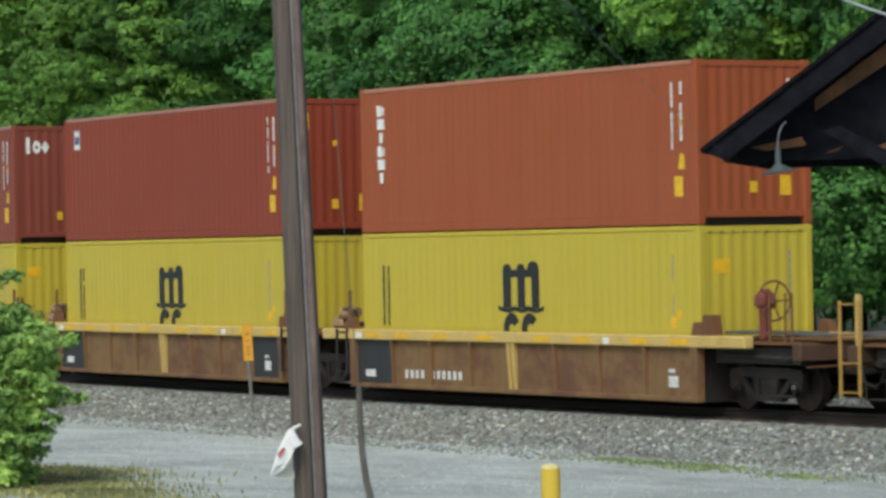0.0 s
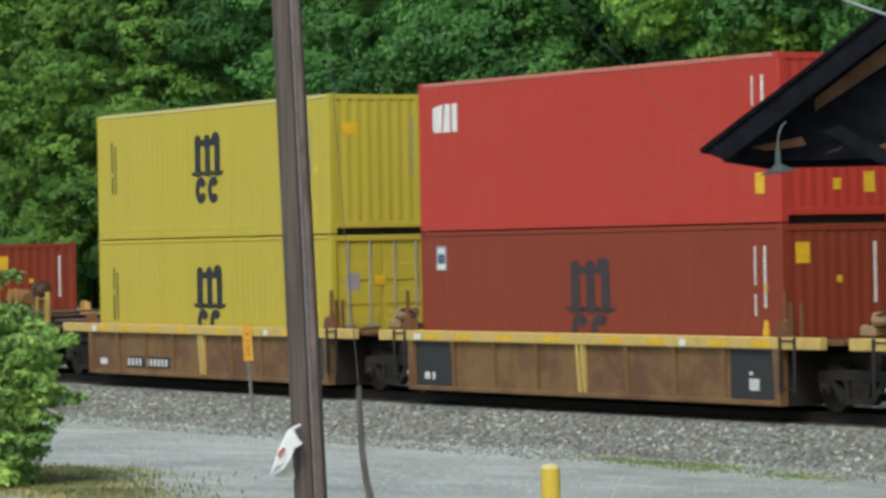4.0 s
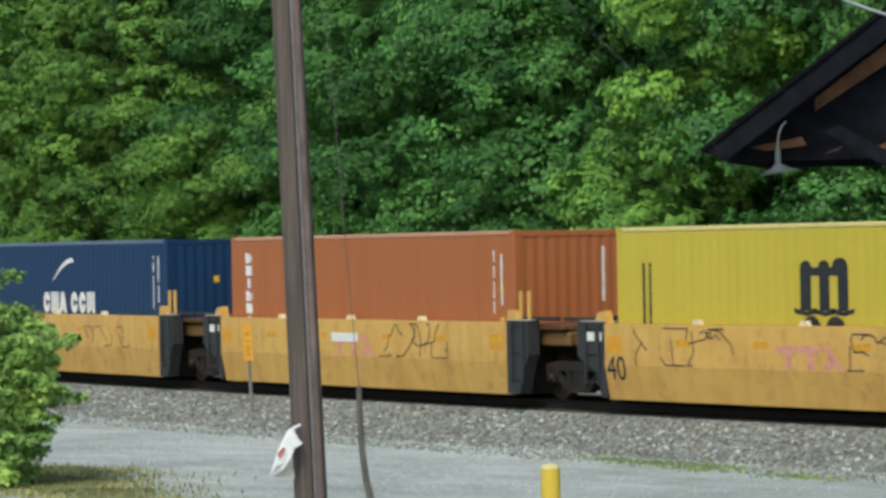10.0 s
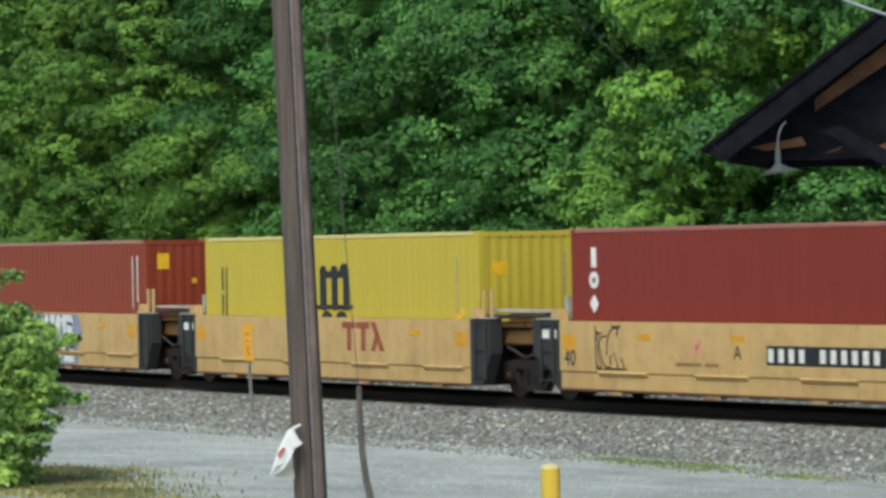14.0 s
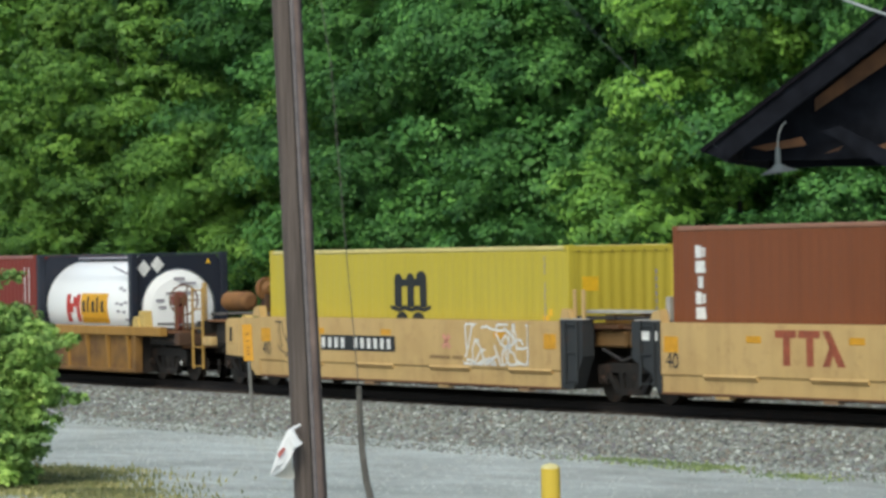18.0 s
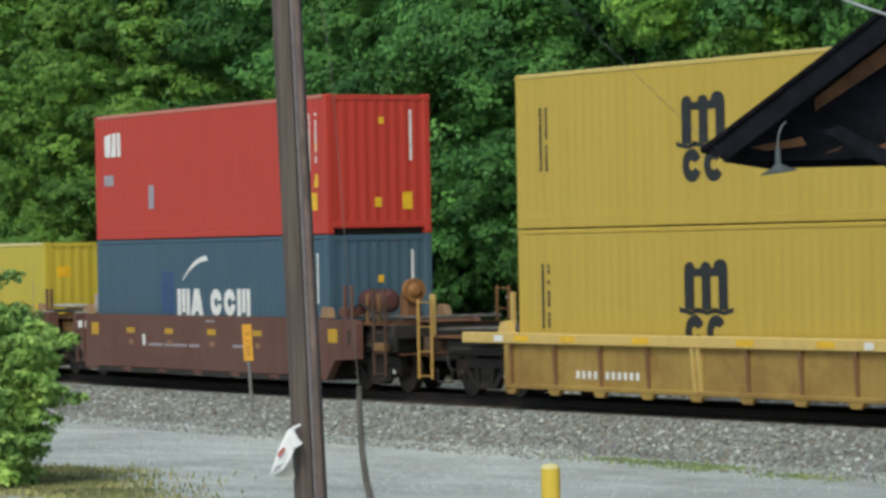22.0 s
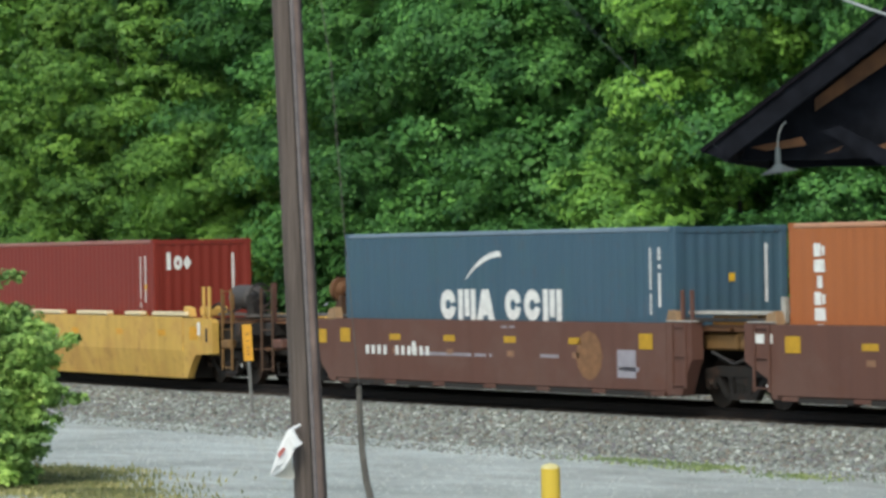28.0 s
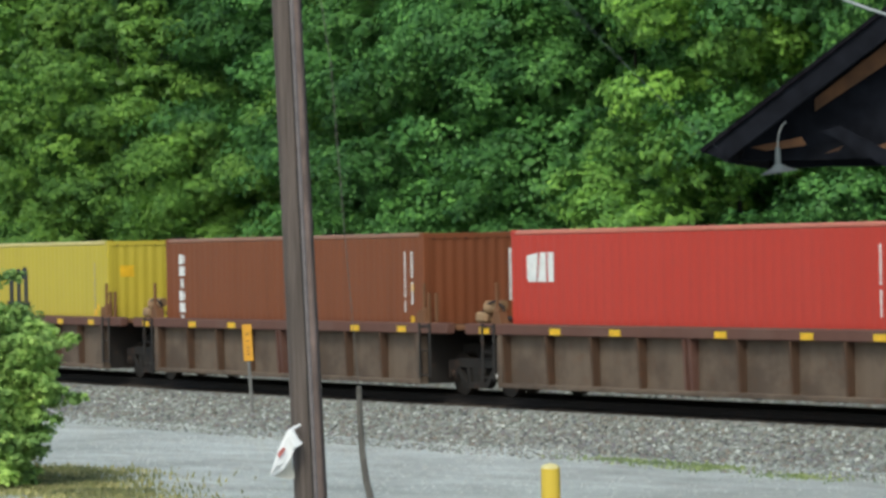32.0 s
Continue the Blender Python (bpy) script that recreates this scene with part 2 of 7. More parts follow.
# ---- mesh building ----
class M:
    """Collects the corners and faces of one mesh."""

    def __init__(self):
        self.v, self.f = [], []

    def box(self, x0, x1, y0, y1, z0, z1, c=0.0):
        n = len(self.v)
        x0, x1, y0, y1, z0, z1 = min(x0, x1), max(x0, x1), min(y0, y1), max(y0, y1), min(z0, z1), max(z0, z1)
        if c <= 0:
            self.v += [(x, y, z) for x in (x0, x1) for y in (y0, y1) for z in (z0, z1)]
            for q in ((0, 1, 3, 2), (4, 6, 7, 5), (0, 4, 5, 1), (2, 3, 7, 6), (0, 2, 6, 4), (1, 5, 7, 3)):
                self.f.append(tuple(n + i for i in q))
            return self
        c = min(c, (x1 - x0) * 0.45, (y1 - y0) * 0.45, (z1 - z0) * 0.45)
        idx = {}
        for sx in (0, 1):
            for sy in (0, 1):
                for sz in (0, 1):
                    p = ((x0, x1)[sx], (y0, y1)[sy], (z0, z1)[sz])
                    g = (c if sx == 0 else -c, c if sy == 0 else -c, c if sz == 0 else -c)
                    for a in range(3):
                        idx[(sx, sy, sz, a)] = len(self.v)
                        self.v.append(tuple(p[i] if i == a else p[i] + g[i] for i in range(3)))
        ring = ((0, 0), (1, 0), (1, 1), (0, 1))

        def key(a, s, u, w):
            k = [0, 0, 0]
            k[a], k[(a + 1) % 3], k[(a + 2) % 3] = s, u, w
            return tuple(k)
        for a in range(3):
            for s in (0, 1):
                self.f.append(tuple(idx[(*key(a, s, u, w), a)] for u, w in (ring if s else ring[::-1])))
            b, d = (a + 1) % 3, (a + 2) % 3
            for u in (0, 1):
                for w in (0, 1):
                    k0, k1 = key(a, 0, u, w), key(a, 1, u, w)
                    self.f.append((idx[(*k0, b)], idx[(*k1, b)], idx[(*k1, d)], idx[(*k0, d)]))
        for sx in (0, 1):
            for sy in (0, 1):
                for sz in (0, 1):
                    self.f.append(tuple(idx[(sx, sy, sz, a)] for a in range(3)))
        return self

    def cyl(self, p0, p1, r0, r1=None, n=12):
        r1 = r0 if r1 is None else r1
        p0, p1 = Vector(p0), Vector(p1)
        d = (p1 - p0).normalized()
        a = d.orthogonal().normalized()
        b = d.cross(a)
        k = len(self.v)
        for p, r in ((p0, r0), (p1, r1)):
            for i in range(n):
                w = 2 * math.pi * i / n
                self.v.append(tuple(p + r * (math.cos(w) * a + math.sin(w) * b)))
        for i in range(n):
            j = (i + 1) % n
            self.f.append((k + i, k + j, k + n + j, k + n + i))
        self.f.append(tuple(k + i for i in range(n))[::-1])
        self.f.append(tuple(k + n + i for i in range(n)))
        return self

    def tube(self, pts, r, n=8):
        pts = [Vector(p) for p in pts]
        k, side = len(self.v), None
        for i, p in enumerate(pts):
            d = (pts[min(i + 1, len(pts) - 1)] - pts[max(i - 1, 0)]).normalized()
            if d.length < 0.5:
                d = (p - pts[i - 1]).normalized()
            a = d.orthogonal().normalized() if side is None else (side - d * side.dot(d)).normalized()
            side, b = a, d.cross(a)
            for j in range(n):
                w = 2 * math.pi * j / n
                self.v.append(tuple(p + r * (math.cos(w) * a + math.sin(w) * b)))
        for i in range(len(pts) - 1):
            for j in range(n):
                q = (j + 1) % n
                self.f.append((k + i * n + j, k + i * n + q, k + (i + 1) * n + q, k + (i + 1) * n + j))
        self.f.append(tuple(k + j for j in range(n))[::-1])
        self.f.append(tuple(k + (len(pts) - 1) * n + j for j in range(n)))
        return self

    def prism(self, poly, axis, a, b):
        """A flat outline (in the other two axes, in order) drawn out along an axis from a to b."""
        k, n = len(self.v), len(poly)
        for s in (a, b):
            for p, q in poly:
                self.v.append({"x": (s, p, q), "y": (p, s, q), "z": (p, q, s)}[axis])
        for i in range(n):
            j = (i + 1) % n
            self.f.append((k + i, k + j, k + n + j, k + n + i))
        self.f.append(tuple(range(k, k + n))[::-1])
        self.f.append(tuple(range(k + n, k + 2 * n)))
        return self

    def wave(self, a0, a1, z0, z1, at, deep, pitch, axis="y", sign=-1):
        """A corrugated sheet with trapezoid waves; at is its outer plane, deep runs inwards."""
        n = max(1, round((a1 - a0) / pitch))
        w = (a1 - a0) / n
        prof = []
        for i in range(n):
            for u, d in ((0.0, 0), (0.27, 0), (0.5, 1), (0.77, 1)):
                prof.append((a0 + (i + u) * w, at - sign * deep * d))
        prof.append((a1, at))
        k = len(self.v)
        for a, q in prof:
            for z in (z0, z1):
                self.v.append((a, q, z) if axis == "y" else (q, a, z))
        for i in range(len(prof) - 1):
            b = k + 2 * i
            self.f.append((b, b + 2, b + 3, b + 1))
        return self

    def mesh(self, name, smooth=False):
        me = bpy.data.meshes.new(name)
        me.from_pydata(self.v, [], self.f)
        if smooth:
            me.polygons.foreach_set("use_smooth", [True] * len(me.polygons))
        return me


CACHE = {}


def part(name, m, material, parent, label="", key=None, at=None, smooth=False):
    """One mesh object under a thing or a part. m: an M, or a function that makes one, kept under key."""
    if key is not None:
        k = (name, material.name, key)
        if k not in CACHE:
            me = (m() if callable(m) else m).mesh(name, smooth)
            me.materials.append(material)
            CACHE[k] = me
        me = CACHE[k]
    else:
        me = (m() if callable(m) else m).mesh(name, smooth)
        me.materials.append(material)
    ob = new(name, me)
    ob.parent = parent
    if at is not None:
        ob.matrix_basis = at
    if label:
        tagged(ob, label)
    return ob


def thing(name, m, label, category, group="", kind=""):
    ob = new(name)
    ob.empty_display_size = 0.3
    ob.matrix_basis = m
    return tagged(ob, label, category, group, kind)


def solid(name, m, material, label, category, group="", kind="", at=None, smooth=False):
    ob = part(name, m, material, None, smooth=smooth)
    if at is not None:
        ob.matrix_basis = at
    return tagged(ob, label, category, group, kind)


MOVERS = []      # (thing, place in the train) keyed in motions()
WHEELSETS = []
# ---- ground ----
GROUND_Z = -0.60


def ground_sheet():
    m = M()
    xs = [-2500, -600, -250, -140, -100, -60, -30, 0, 40, 150, 600, 2500]
    ys = [-2500, -600, -150, -60, -30, -10, 10, 40, 120, 600, 2500]
    for y in ys:
        for x in xs:
            m.v.append((x, y, GROUND_Z))
    for j in range(len(ys) - 1):
        for i in range(len(xs) - 1):
            a = j * len(xs) + i
            m.f.append((a, a + 1, a + 1 + len(xs), a + len(xs)))
    return m


solid("ground", ground_sheet(), GRAVEL, "pale grey compacted gravel yard beside the railway line", "ground", kind="structure")


def swept(profile, s0, s1, step):
    """A strip with the given (offset, height) outline, laid along the line."""
    m = M()
    n = int((s1 - s0) / step) + 1
    for i in range(n + 1):
        x, y, h = track(s0 + (s1 - s0) * i / n)
        for off, z in profile:
            m.v.append((x - math.sin(h) * off, y + math.cos(h) * off, z))
    k = len(profile)
    for i in range(n):
        for j in range(k - 1):
            a = i * k + j
            m.f.append((a, a + 1, a + 1 + k, a + k))
    return m


solid("ground_forest", swept([(9.0, -0.62), (9.8, -0.45), (12, -0.35), (30, -0.3), (70, -0.3), (71, -0.62)], -190, 60, 4), LITTER,
      "dark leaf litter under the trees beyond the line", "ground", kind="structure")
solid("ballast_bed", swept([(-4.7, -0.66), (-4.3, -0.60), (-3.0, -0.48), (-1.75, -0.335), (-1.36, -0.29), (-1.2, -0.195), (1.3, -0.195), (2.2, -0.31), (4.2, -0.33), (7.6, -0.34), (8.8, -0.66)], -540, 420, 2.5),
            BALLAST, "grey crushed stone ballast bed under the track", "ballast", kind="structure")


def rail_profile(off):
    return [(off - 0.075, -0.171), (off - 0.012, -0.14), (off - 0.010, -0.045), (off - 0.036, -0.034), (off - 0.036, -0.004), (off - 0.028, 0.0),
            (off + 0.028, 0.0), (off + 0.036, -0.004), (off + 0.036, -0.034), (off + 0.010, -0.045), (off + 0.012, -0.14), (off + 0.075, -0.171)]


line = thing("railway_track", pose(0, 0, 0), "curved railway track with rusty brown rails on dark timber ties", "track", kind="structure")
for side in (-0.755, 0.755):
    part("rail", swept(rail_profile(side), -540, 420, 3.0), RAILSTEEL, line)


def tie():
    return M().box(-0.115, 0.115, -1.2, 1.2, -0.33, -0.172, 0.012)


for i in range(190):
    part("tie", tie, TIEWOOD, line, key="tie", at=on_line(-115 + 0.53 * i))


def stones(count, seed, s0, s1, o0, o1, small, big):
    """Loose broken stones lying on the ballast shoulder."""
    rng = np.random.default_rng(seed)
    base = np.array([(1, 0, -0.4), (-0.4, 0.9, -0.35), (-0.5, -0.8, -0.3), (0.5, 0.5, 0.55), (-0.7, 0.1, 0.5), (0.3, -0.7, 0.6)])
    faces = np.array([(0, 1, 3), (1, 4, 3), (1, 2, 4), (2, 5, 4), (2, 0, 5), (0, 3, 5), (3, 4, 5), (0, 2, 1)])
    shape = [(-4.7, -0.66), (-4.3, -0.60), (-3.0, -0.48), (-1.75, -0.335), (-1.36, -0.29), (-1.2, -0.195), (1.3, -0.195), (2.2, -0.31), (4.2, -0.33), (7.6, -0.34), (8.8, -0.66)]
    off = rng.uniform(o0, o1, count)
    z = np.maximum(GROUND_Z, np.interp(off, [a for a, b in shape], [b for a, b in shape]))
    s = rng.uniform(s0, s1, count)
    size = rng.uniform(small, big, count) * 0.5
    verts = np.empty((count, 6, 3))
    for i in range(count):
        x, y, h = track(s[i])
        q = base * rng.uniform(0.65, 1.25, (6, 3)) * size[i]
        w = rng.uniform(0, 6.283)
        c, d = math.cos(w), math.sin(w)
        verts[i, :, 0] = q[:, 0] * c - q[:, 1] * d + x - math.sin(h) * off[i]
        verts[i, :, 1] = q[:, 0] * d + q[:, 1] * c + y + math.cos(h) * off[i]
        verts[i, :, 2] = q[:, 2] + z[i] + size[i] * 0.25
    m = M()
    m.v = verts.reshape(-1, 3).tolist()
    m.f = (faces[None] + 6 * np.arange(count)[:, None, None]).reshape(-1, 3).tolist()
    return m


solid("ballast_stones", stones(32000, 3, -98, -28, -4.5, -1.3, 0.05, 0.14), STONES, "loose broken grey, tan and whitish ballast stones on the shoulder", "ballast", kind="stuff")
solid("ballast_stones", stones(8000, 4, -110, -28, 1.3, 7.6, 0.06, 0.13), STONES, "loose broken grey ballast stones beyond the rails", "ballast", kind="stuff")
solid("ballast_stones", stones(6000, 8, -92, -28, -6.0, -4.2, 0.03, 0.08), STONES, "scattered ballast stones at the foot of the shoulder", "ballast", kind="stuff")
PALE_STONES = stone_mat("gravel_stones", [(0.36, 0.385, 0.37), (0.52, 0.56, 0.535), (0.62, 0.67, 0.64), (0.46, 0.45, 0.41), (0.74, 0.78, 0.76)])
solid("gravel_stones", stones(11000, 5, -82, -28, -17.0, -4.2, 0.02, 0.045), PALE_STONES, "scattered small pale stones on the gravel yard", "gravel", kind="stuff")


# ---- plants ----
def leaf_cloud(rng, centres, radii, subs, per, size, flat=0.7, tuft_size=(0.15, 0.33)):
    """Folded leaves over small tufts that sit on the outer, upper shells of big clumps."""
    n0 = len(centres) * subs
    c = np.repeat(centres, subs, axis=0)
    r = np.repeat(radii, subs)
    d = rng.normal(size=(n0, 3))
    d[:, 2] = d[:, 2] * 0.75 + 0.52
    d /= np.linalg.norm(d, axis=1)[:, None]
    tuft = c + d * (r * rng.uniform(0.75, 1.12, n0))[:, None] * np.array([1, 1, flat])
    tr = np.repeat(r * rng.uniform(*tuft_size, n0), per)
    n = n0 * per
    e = rng.normal(size=(n, 3)) * 0.95 + np.repeat(d, per, axis=0) * 0.8
    e[:, 2] += 0.25
    e /= np.linalg.norm(e, axis=1)[:, None]
    p = np.repeat(tuft, per, axis=0) + e * (tr * rng.uniform(0.25, 1.45, n))[:, None] * np.array([1, 1, 0.7])
    nrm = e * 0.45 + np.repeat(d, per, axis=0) * 0.9 + rng.normal(size=(n, 3)) * 0.36 + np.array([0, 0, 0.35])
    nrm /= np.linalg.norm(nrm, axis=1)[:, None]
    t = np.cross(nrm, rng.normal(size=(n, 3)))
    t /= np.linalg.norm(t, axis=1)[:, None]
    b = np.cross(nrm, t)
    s = (size * rng.uniform(0.65, 1.3, n))[:, None]
    droop = nrm * s * 0.14
    v = np.stack([p - t * s * 0.5, p + b * s * 0.38 - droop, p + t * s * 0.5 - droop * 0.8, p - b * s * 0.38 - droop], axis=1)
    k = 4 * np.arange(n)[:, None]
    f = np.concatenate([k + np.array([[0, 1, 2]]), k + np.array([[0, 2, 3]])])
    return v.reshape(-1, 3), f


def tree_meshes(seed, height, radius, clumps, subs, per, size, low=0.04, lump=(0.24, 0.46), core=0.22, flat=0.7, shape=(0.92, 1.0, 0.9, 0.62, 0.36, 0.1)):
    """Trunk with limbs, and a crown of leafy boughs with gaps between them."""
    rng = np.random.default_rng(seed)
    h = low + (1 - low) * rng.beta(1.0, 1.1, clumps)
    prof = np.interp(h, [0, 0.12, 0.4, 0.7, 0.9, 1.0], shape)
    w = rng.uniform(0, 2 * math.pi) + 2.39996 * np.arange(clumps) + rng.normal(size=clumps) * 0.5
    rr = radius * prof * np.sqrt(rng.uniform(core, 1.0, clumps)) * rng.uniform(0.75, 1.25, clumps)
    cen = np.stack([rr * np.cos(w), rr * np.sin(w), h * height], axis=1)
    rad = radius * rng.uniform(lump[0], lump[1], clumps) * np.interp(h, [0, 0.8, 1], [1, 1, 0.6])
    v, f = leaf_cloud(rng, cen, rad, subs, per, size, flat)
    v2, f2 = leaf_cloud(rng, cen * np.array([0.6, 0.6, 1.0]), rad * 0.9, max(3, subs // 5), 9, size * 2.4)
    crown = M()
    crown.v, crown.f = v.tolist() + v2.tolist(), f.tolist() + (f2 + len(v)).tolist()
    trunk = M()
    tr = 0.006 * height + 0.035
    trunk.cyl((0, 0, -0.2), (0.06, 0.03, height * 0.4), tr, tr * 0.5, 10)
    trunk.cyl((0.06, 0.03, height * 0.4), (0, 0.1, height * 0.7), tr * 0.5, tr * 0.12, 8)
    for i in range(0, clumps, max(1, clumps // 8)):
        z = cen[i, 2] * 0.72
        trunk.cyl((0.04, 0.02, z), tuple(cen[i] * np.array([0.8, 0.8, 0.98])), tr * 0.22, tr * 0.06, 5)
    return trunk, crown


def tree_thing(name, seed, at, label, category, group, leaf, *shape):
    trunk, crown = tree_meshes(seed, *shape)
    ob = thing(name, at, label, category, group)
    part("trunk", trunk, BARK, ob)
    part("crown", crown, leaf, ob, "dense green leaf clumps with dark gaps")
    return ob


wood = random.Random(11)
# light-leaved trees in front of a darker, closed wood: (s, offset, which, size)
FRONT = [(-116.5, 9.2, 0, 1.0), (-110.5, 9.8, 1, 1.0), (-98.0, 8.8, 2, 0.62), (-106.0, 9.6, 0, 0.9), (-121.0, 9.6, 1, 1.05), (-94.0, 12.4, 1, 0.95), (-69.5, 10.4, 0, 0.92), (-73.0, 12.6, 2, 0.9), (-125.5, 10.8, 2, 0.95)]
light, dark = [], []
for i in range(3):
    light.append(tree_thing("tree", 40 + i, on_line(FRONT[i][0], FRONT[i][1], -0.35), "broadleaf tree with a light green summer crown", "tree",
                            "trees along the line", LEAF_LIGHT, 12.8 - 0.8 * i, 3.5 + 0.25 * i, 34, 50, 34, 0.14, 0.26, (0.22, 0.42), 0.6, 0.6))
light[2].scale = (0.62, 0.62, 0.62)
for s, off, k, size in FRONT[3:]:
    copy_thing(light[k], on_line(s, off, -0.35, wood.uniform(0, 360)) @ Matrix.Scale(size, 4))
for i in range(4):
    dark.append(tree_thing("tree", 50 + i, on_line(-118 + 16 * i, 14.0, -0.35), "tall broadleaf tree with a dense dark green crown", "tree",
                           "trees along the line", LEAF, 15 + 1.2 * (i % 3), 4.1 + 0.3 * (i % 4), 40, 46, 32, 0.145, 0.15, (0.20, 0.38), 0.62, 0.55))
used = [-118 + 16 * i for i in range(4)]
for row, (off, gap, s_from, s_to) in enumerate(((14.0, 5.2, -140, -40), (19.0, 5.0, -150, -40))):
    s = s_from
    while s < s_to:
        if not (row == 0 and any(abs(s - q) < 2.2 for q in used)):
            copy_thing(wood.choice(dark), on_line(s + wood.uniform(-0.8, 0.8), off + wood.uniform(-1.0, 1.0), -0.35, wood.uniform(0, 360)))
        s += gap
for s, off in ((-86.8, 11.8), (-82.8, 12.4), (-78.6, 13.0), (-90.5, 12.6), (-65.0, 10.4), (-61.5, 10.8), (-58.5, 10.2)):
    copy_thing(dark[int(-s) % 4], on_line(s, off, -0.35, 40 * s) @ Matrix.Scale(0.86, 4))
shrubs = []
for i in range(3):
    shrubs.append(tree_thing("shrub", 70 + i, on_line(-112 + 11 * i, 9.8, -0.4), "low leafy green shrub in front of the trees", "shrub", "shrubs along the line", LEAF,
                             3.4 + 0.7 * i, 1.7, 26, 14, 24, 0.15, 0.04, (0.26, 0.44), 0.3))
s = -128.0
while s < -32:
    copy_thing(wood.choice(shrubs), on_line(s + wood.uniform(-0.9, 0.9), 9.6 + wood.uniform(-0.4, 1.2), -0.4, wood.uniform(0, 360)))
    s += wood.uniform(11.0, 19.0)


def far_wood():
    rng = np.random.default_rng(91)
    n = 1900
    cen, rad = [], []
    for i in range(n):
        m = on_line(rng.uniform(-190, -30), rng.uniform(24, 30), 0).translation
        cen.append((m.x, m.y, rng.uniform(0.5, 23)))
        rad.append(rng.uniform(1.4, 2.4))
    v, f = leaf_cloud(rng, np.array(cen), np.array(rad), 12, 10, 0.5)
    m = M()
    m.v, m.f = v.tolist(), f.tolist()
    return m


solid("far_woods", far_wood(), LEAF, "dense green woodland further back behind the first trees", "woods", kind="stuff")


def bush_thing(seed, at, height, radius, stems, sides, label):
    """Upright stems with loose leafy side shoots, gaps between them and long tips."""
    rng = np.random.default_rng(seed)
    cen, rad = [], []
    wood_m = M()
    for i in range(stems):
        w, out = 2.4 * i + rng.normal() * 0.3, radius * 0.5 * rng.uniform(0.2, 1.0)
        h = height * rng.uniform(0.74, 1.0)
        stem = [(out * u ** 1.2 * math.cos(w), out * u ** 1.2 * math.sin(w), h * u) for u in (0, 0.2, 0.4, 0.6, 0.8, 1.0)]
        wood_m.tube(stem, 0.014, 5)
        for u in (0.80, 0.88, 0.95, 1.0):
            cen.append((out * u * math.cos(w), out * u * math.sin(w), h * u))
            rad.append(rng.uniform(0.07, 0.15))
        for j in range(sides):
            u = rng.uniform(0.02, 0.93)
            a0 = w + rng.normal() * 1.6
            reach = radius * rng.uniform(0.3, 0.95) * (0.85 + 0.3 * u - 0.6 * max(0.0, u - 0.6))
            rise = rng.uniform(0.1, 0.7) * reach
            x, y, z = out * u ** 1.2 * math.cos(w), out * u ** 1.2 * math.sin(w), h * u
            tips = []
            for q in (0.25, 0.45, 0.65, 0.82, 0.95, 1.05):
                px, py = x + reach * q * math.cos(a0), y + reach * q * math.sin(a0)
                pz = z + rise * math.sin(q * 1.5)
                tips.append((px, py, pz))
                cen.append((px + rng.normal() * 0.03, py + rng.normal() * 0.03, pz))
                rad.append(rng.uniform(0.08, 0.16) * (1.12 - 0.45 * q))
            wood_m.tube([(x, y, z)] + tips, 0.006, 4)
    v, f = leaf_cloud(rng, np.array(cen), np.array(rad), 7, 9, 0.08, 0.9, (0.5, 1.1))
    crown = M()
    crown.v, crown.f = v.tolist(), f.tolist()
    ob = thing("bush", at, label, "bush")
    part("stem", wood_m, BARK, ob)
    part("crown", crown, LEAF_BUSH, ob, "light green leafy shoots with gaps")


b = Vector((-51.197, -15.574, -0.095))
bush_thing(80, pose(b.x, b.y, GROUND_Z), 2.75, 0.98, 9, 16, "leafy light green bush at the edge of the gravel yard")
b = Vector((-52.217, -16.094, -0.111))
bush_thing(81, pose(b.x, b.y, GROUND_Z), 3.2, 1.25, 11, 17, "tall leafy green bush beside another at the yard's edge")


def grass(seed, spots, count, tall):
    rng = np.random.default_rng(seed)
    m = M()
    for i in range(count):
        cx, cy, rx, ry, w = spots[i % len(spots)]
        q, a = abs(rng.normal()) * 0.6, rng.uniform(0, 6.283)
        px, py = rx * q * math.cos(a), ry * q * math.sin(a)
        x, y = cx + px * math.cos(w) - py * math.sin(w), cy + px * math.sin(w) + py * math.cos(w)
        h, lean, d = tall * rng.uniform(0.4, 1.2), rng.uniform(0, 0.6), rng.uniform(0, 6.283)
        k = len(m.v)
        wx, wy = 0.016 * math.cos(d + 1.57), 0.016 * math.sin(d + 1.57)
        lx, ly = lean * h * math.cos(d), lean * h * math.sin(d)
        z = GROUND_Z - 0.01
        m.v += [(x - wx, y - wy, z), (x + wx, y + wy, z), (x + wx + lx * 0.4, y + wy + ly * 0.4, z + h * 0.6), (x - wx + lx * 0.4, y - wy + ly * 0.4, z + h * 0.6), (x + lx, y + ly, z + h)]
        m.f += [(k, k + 1, k + 2, k + 3), (k + 3, k + 2, k + 4)]
    return m


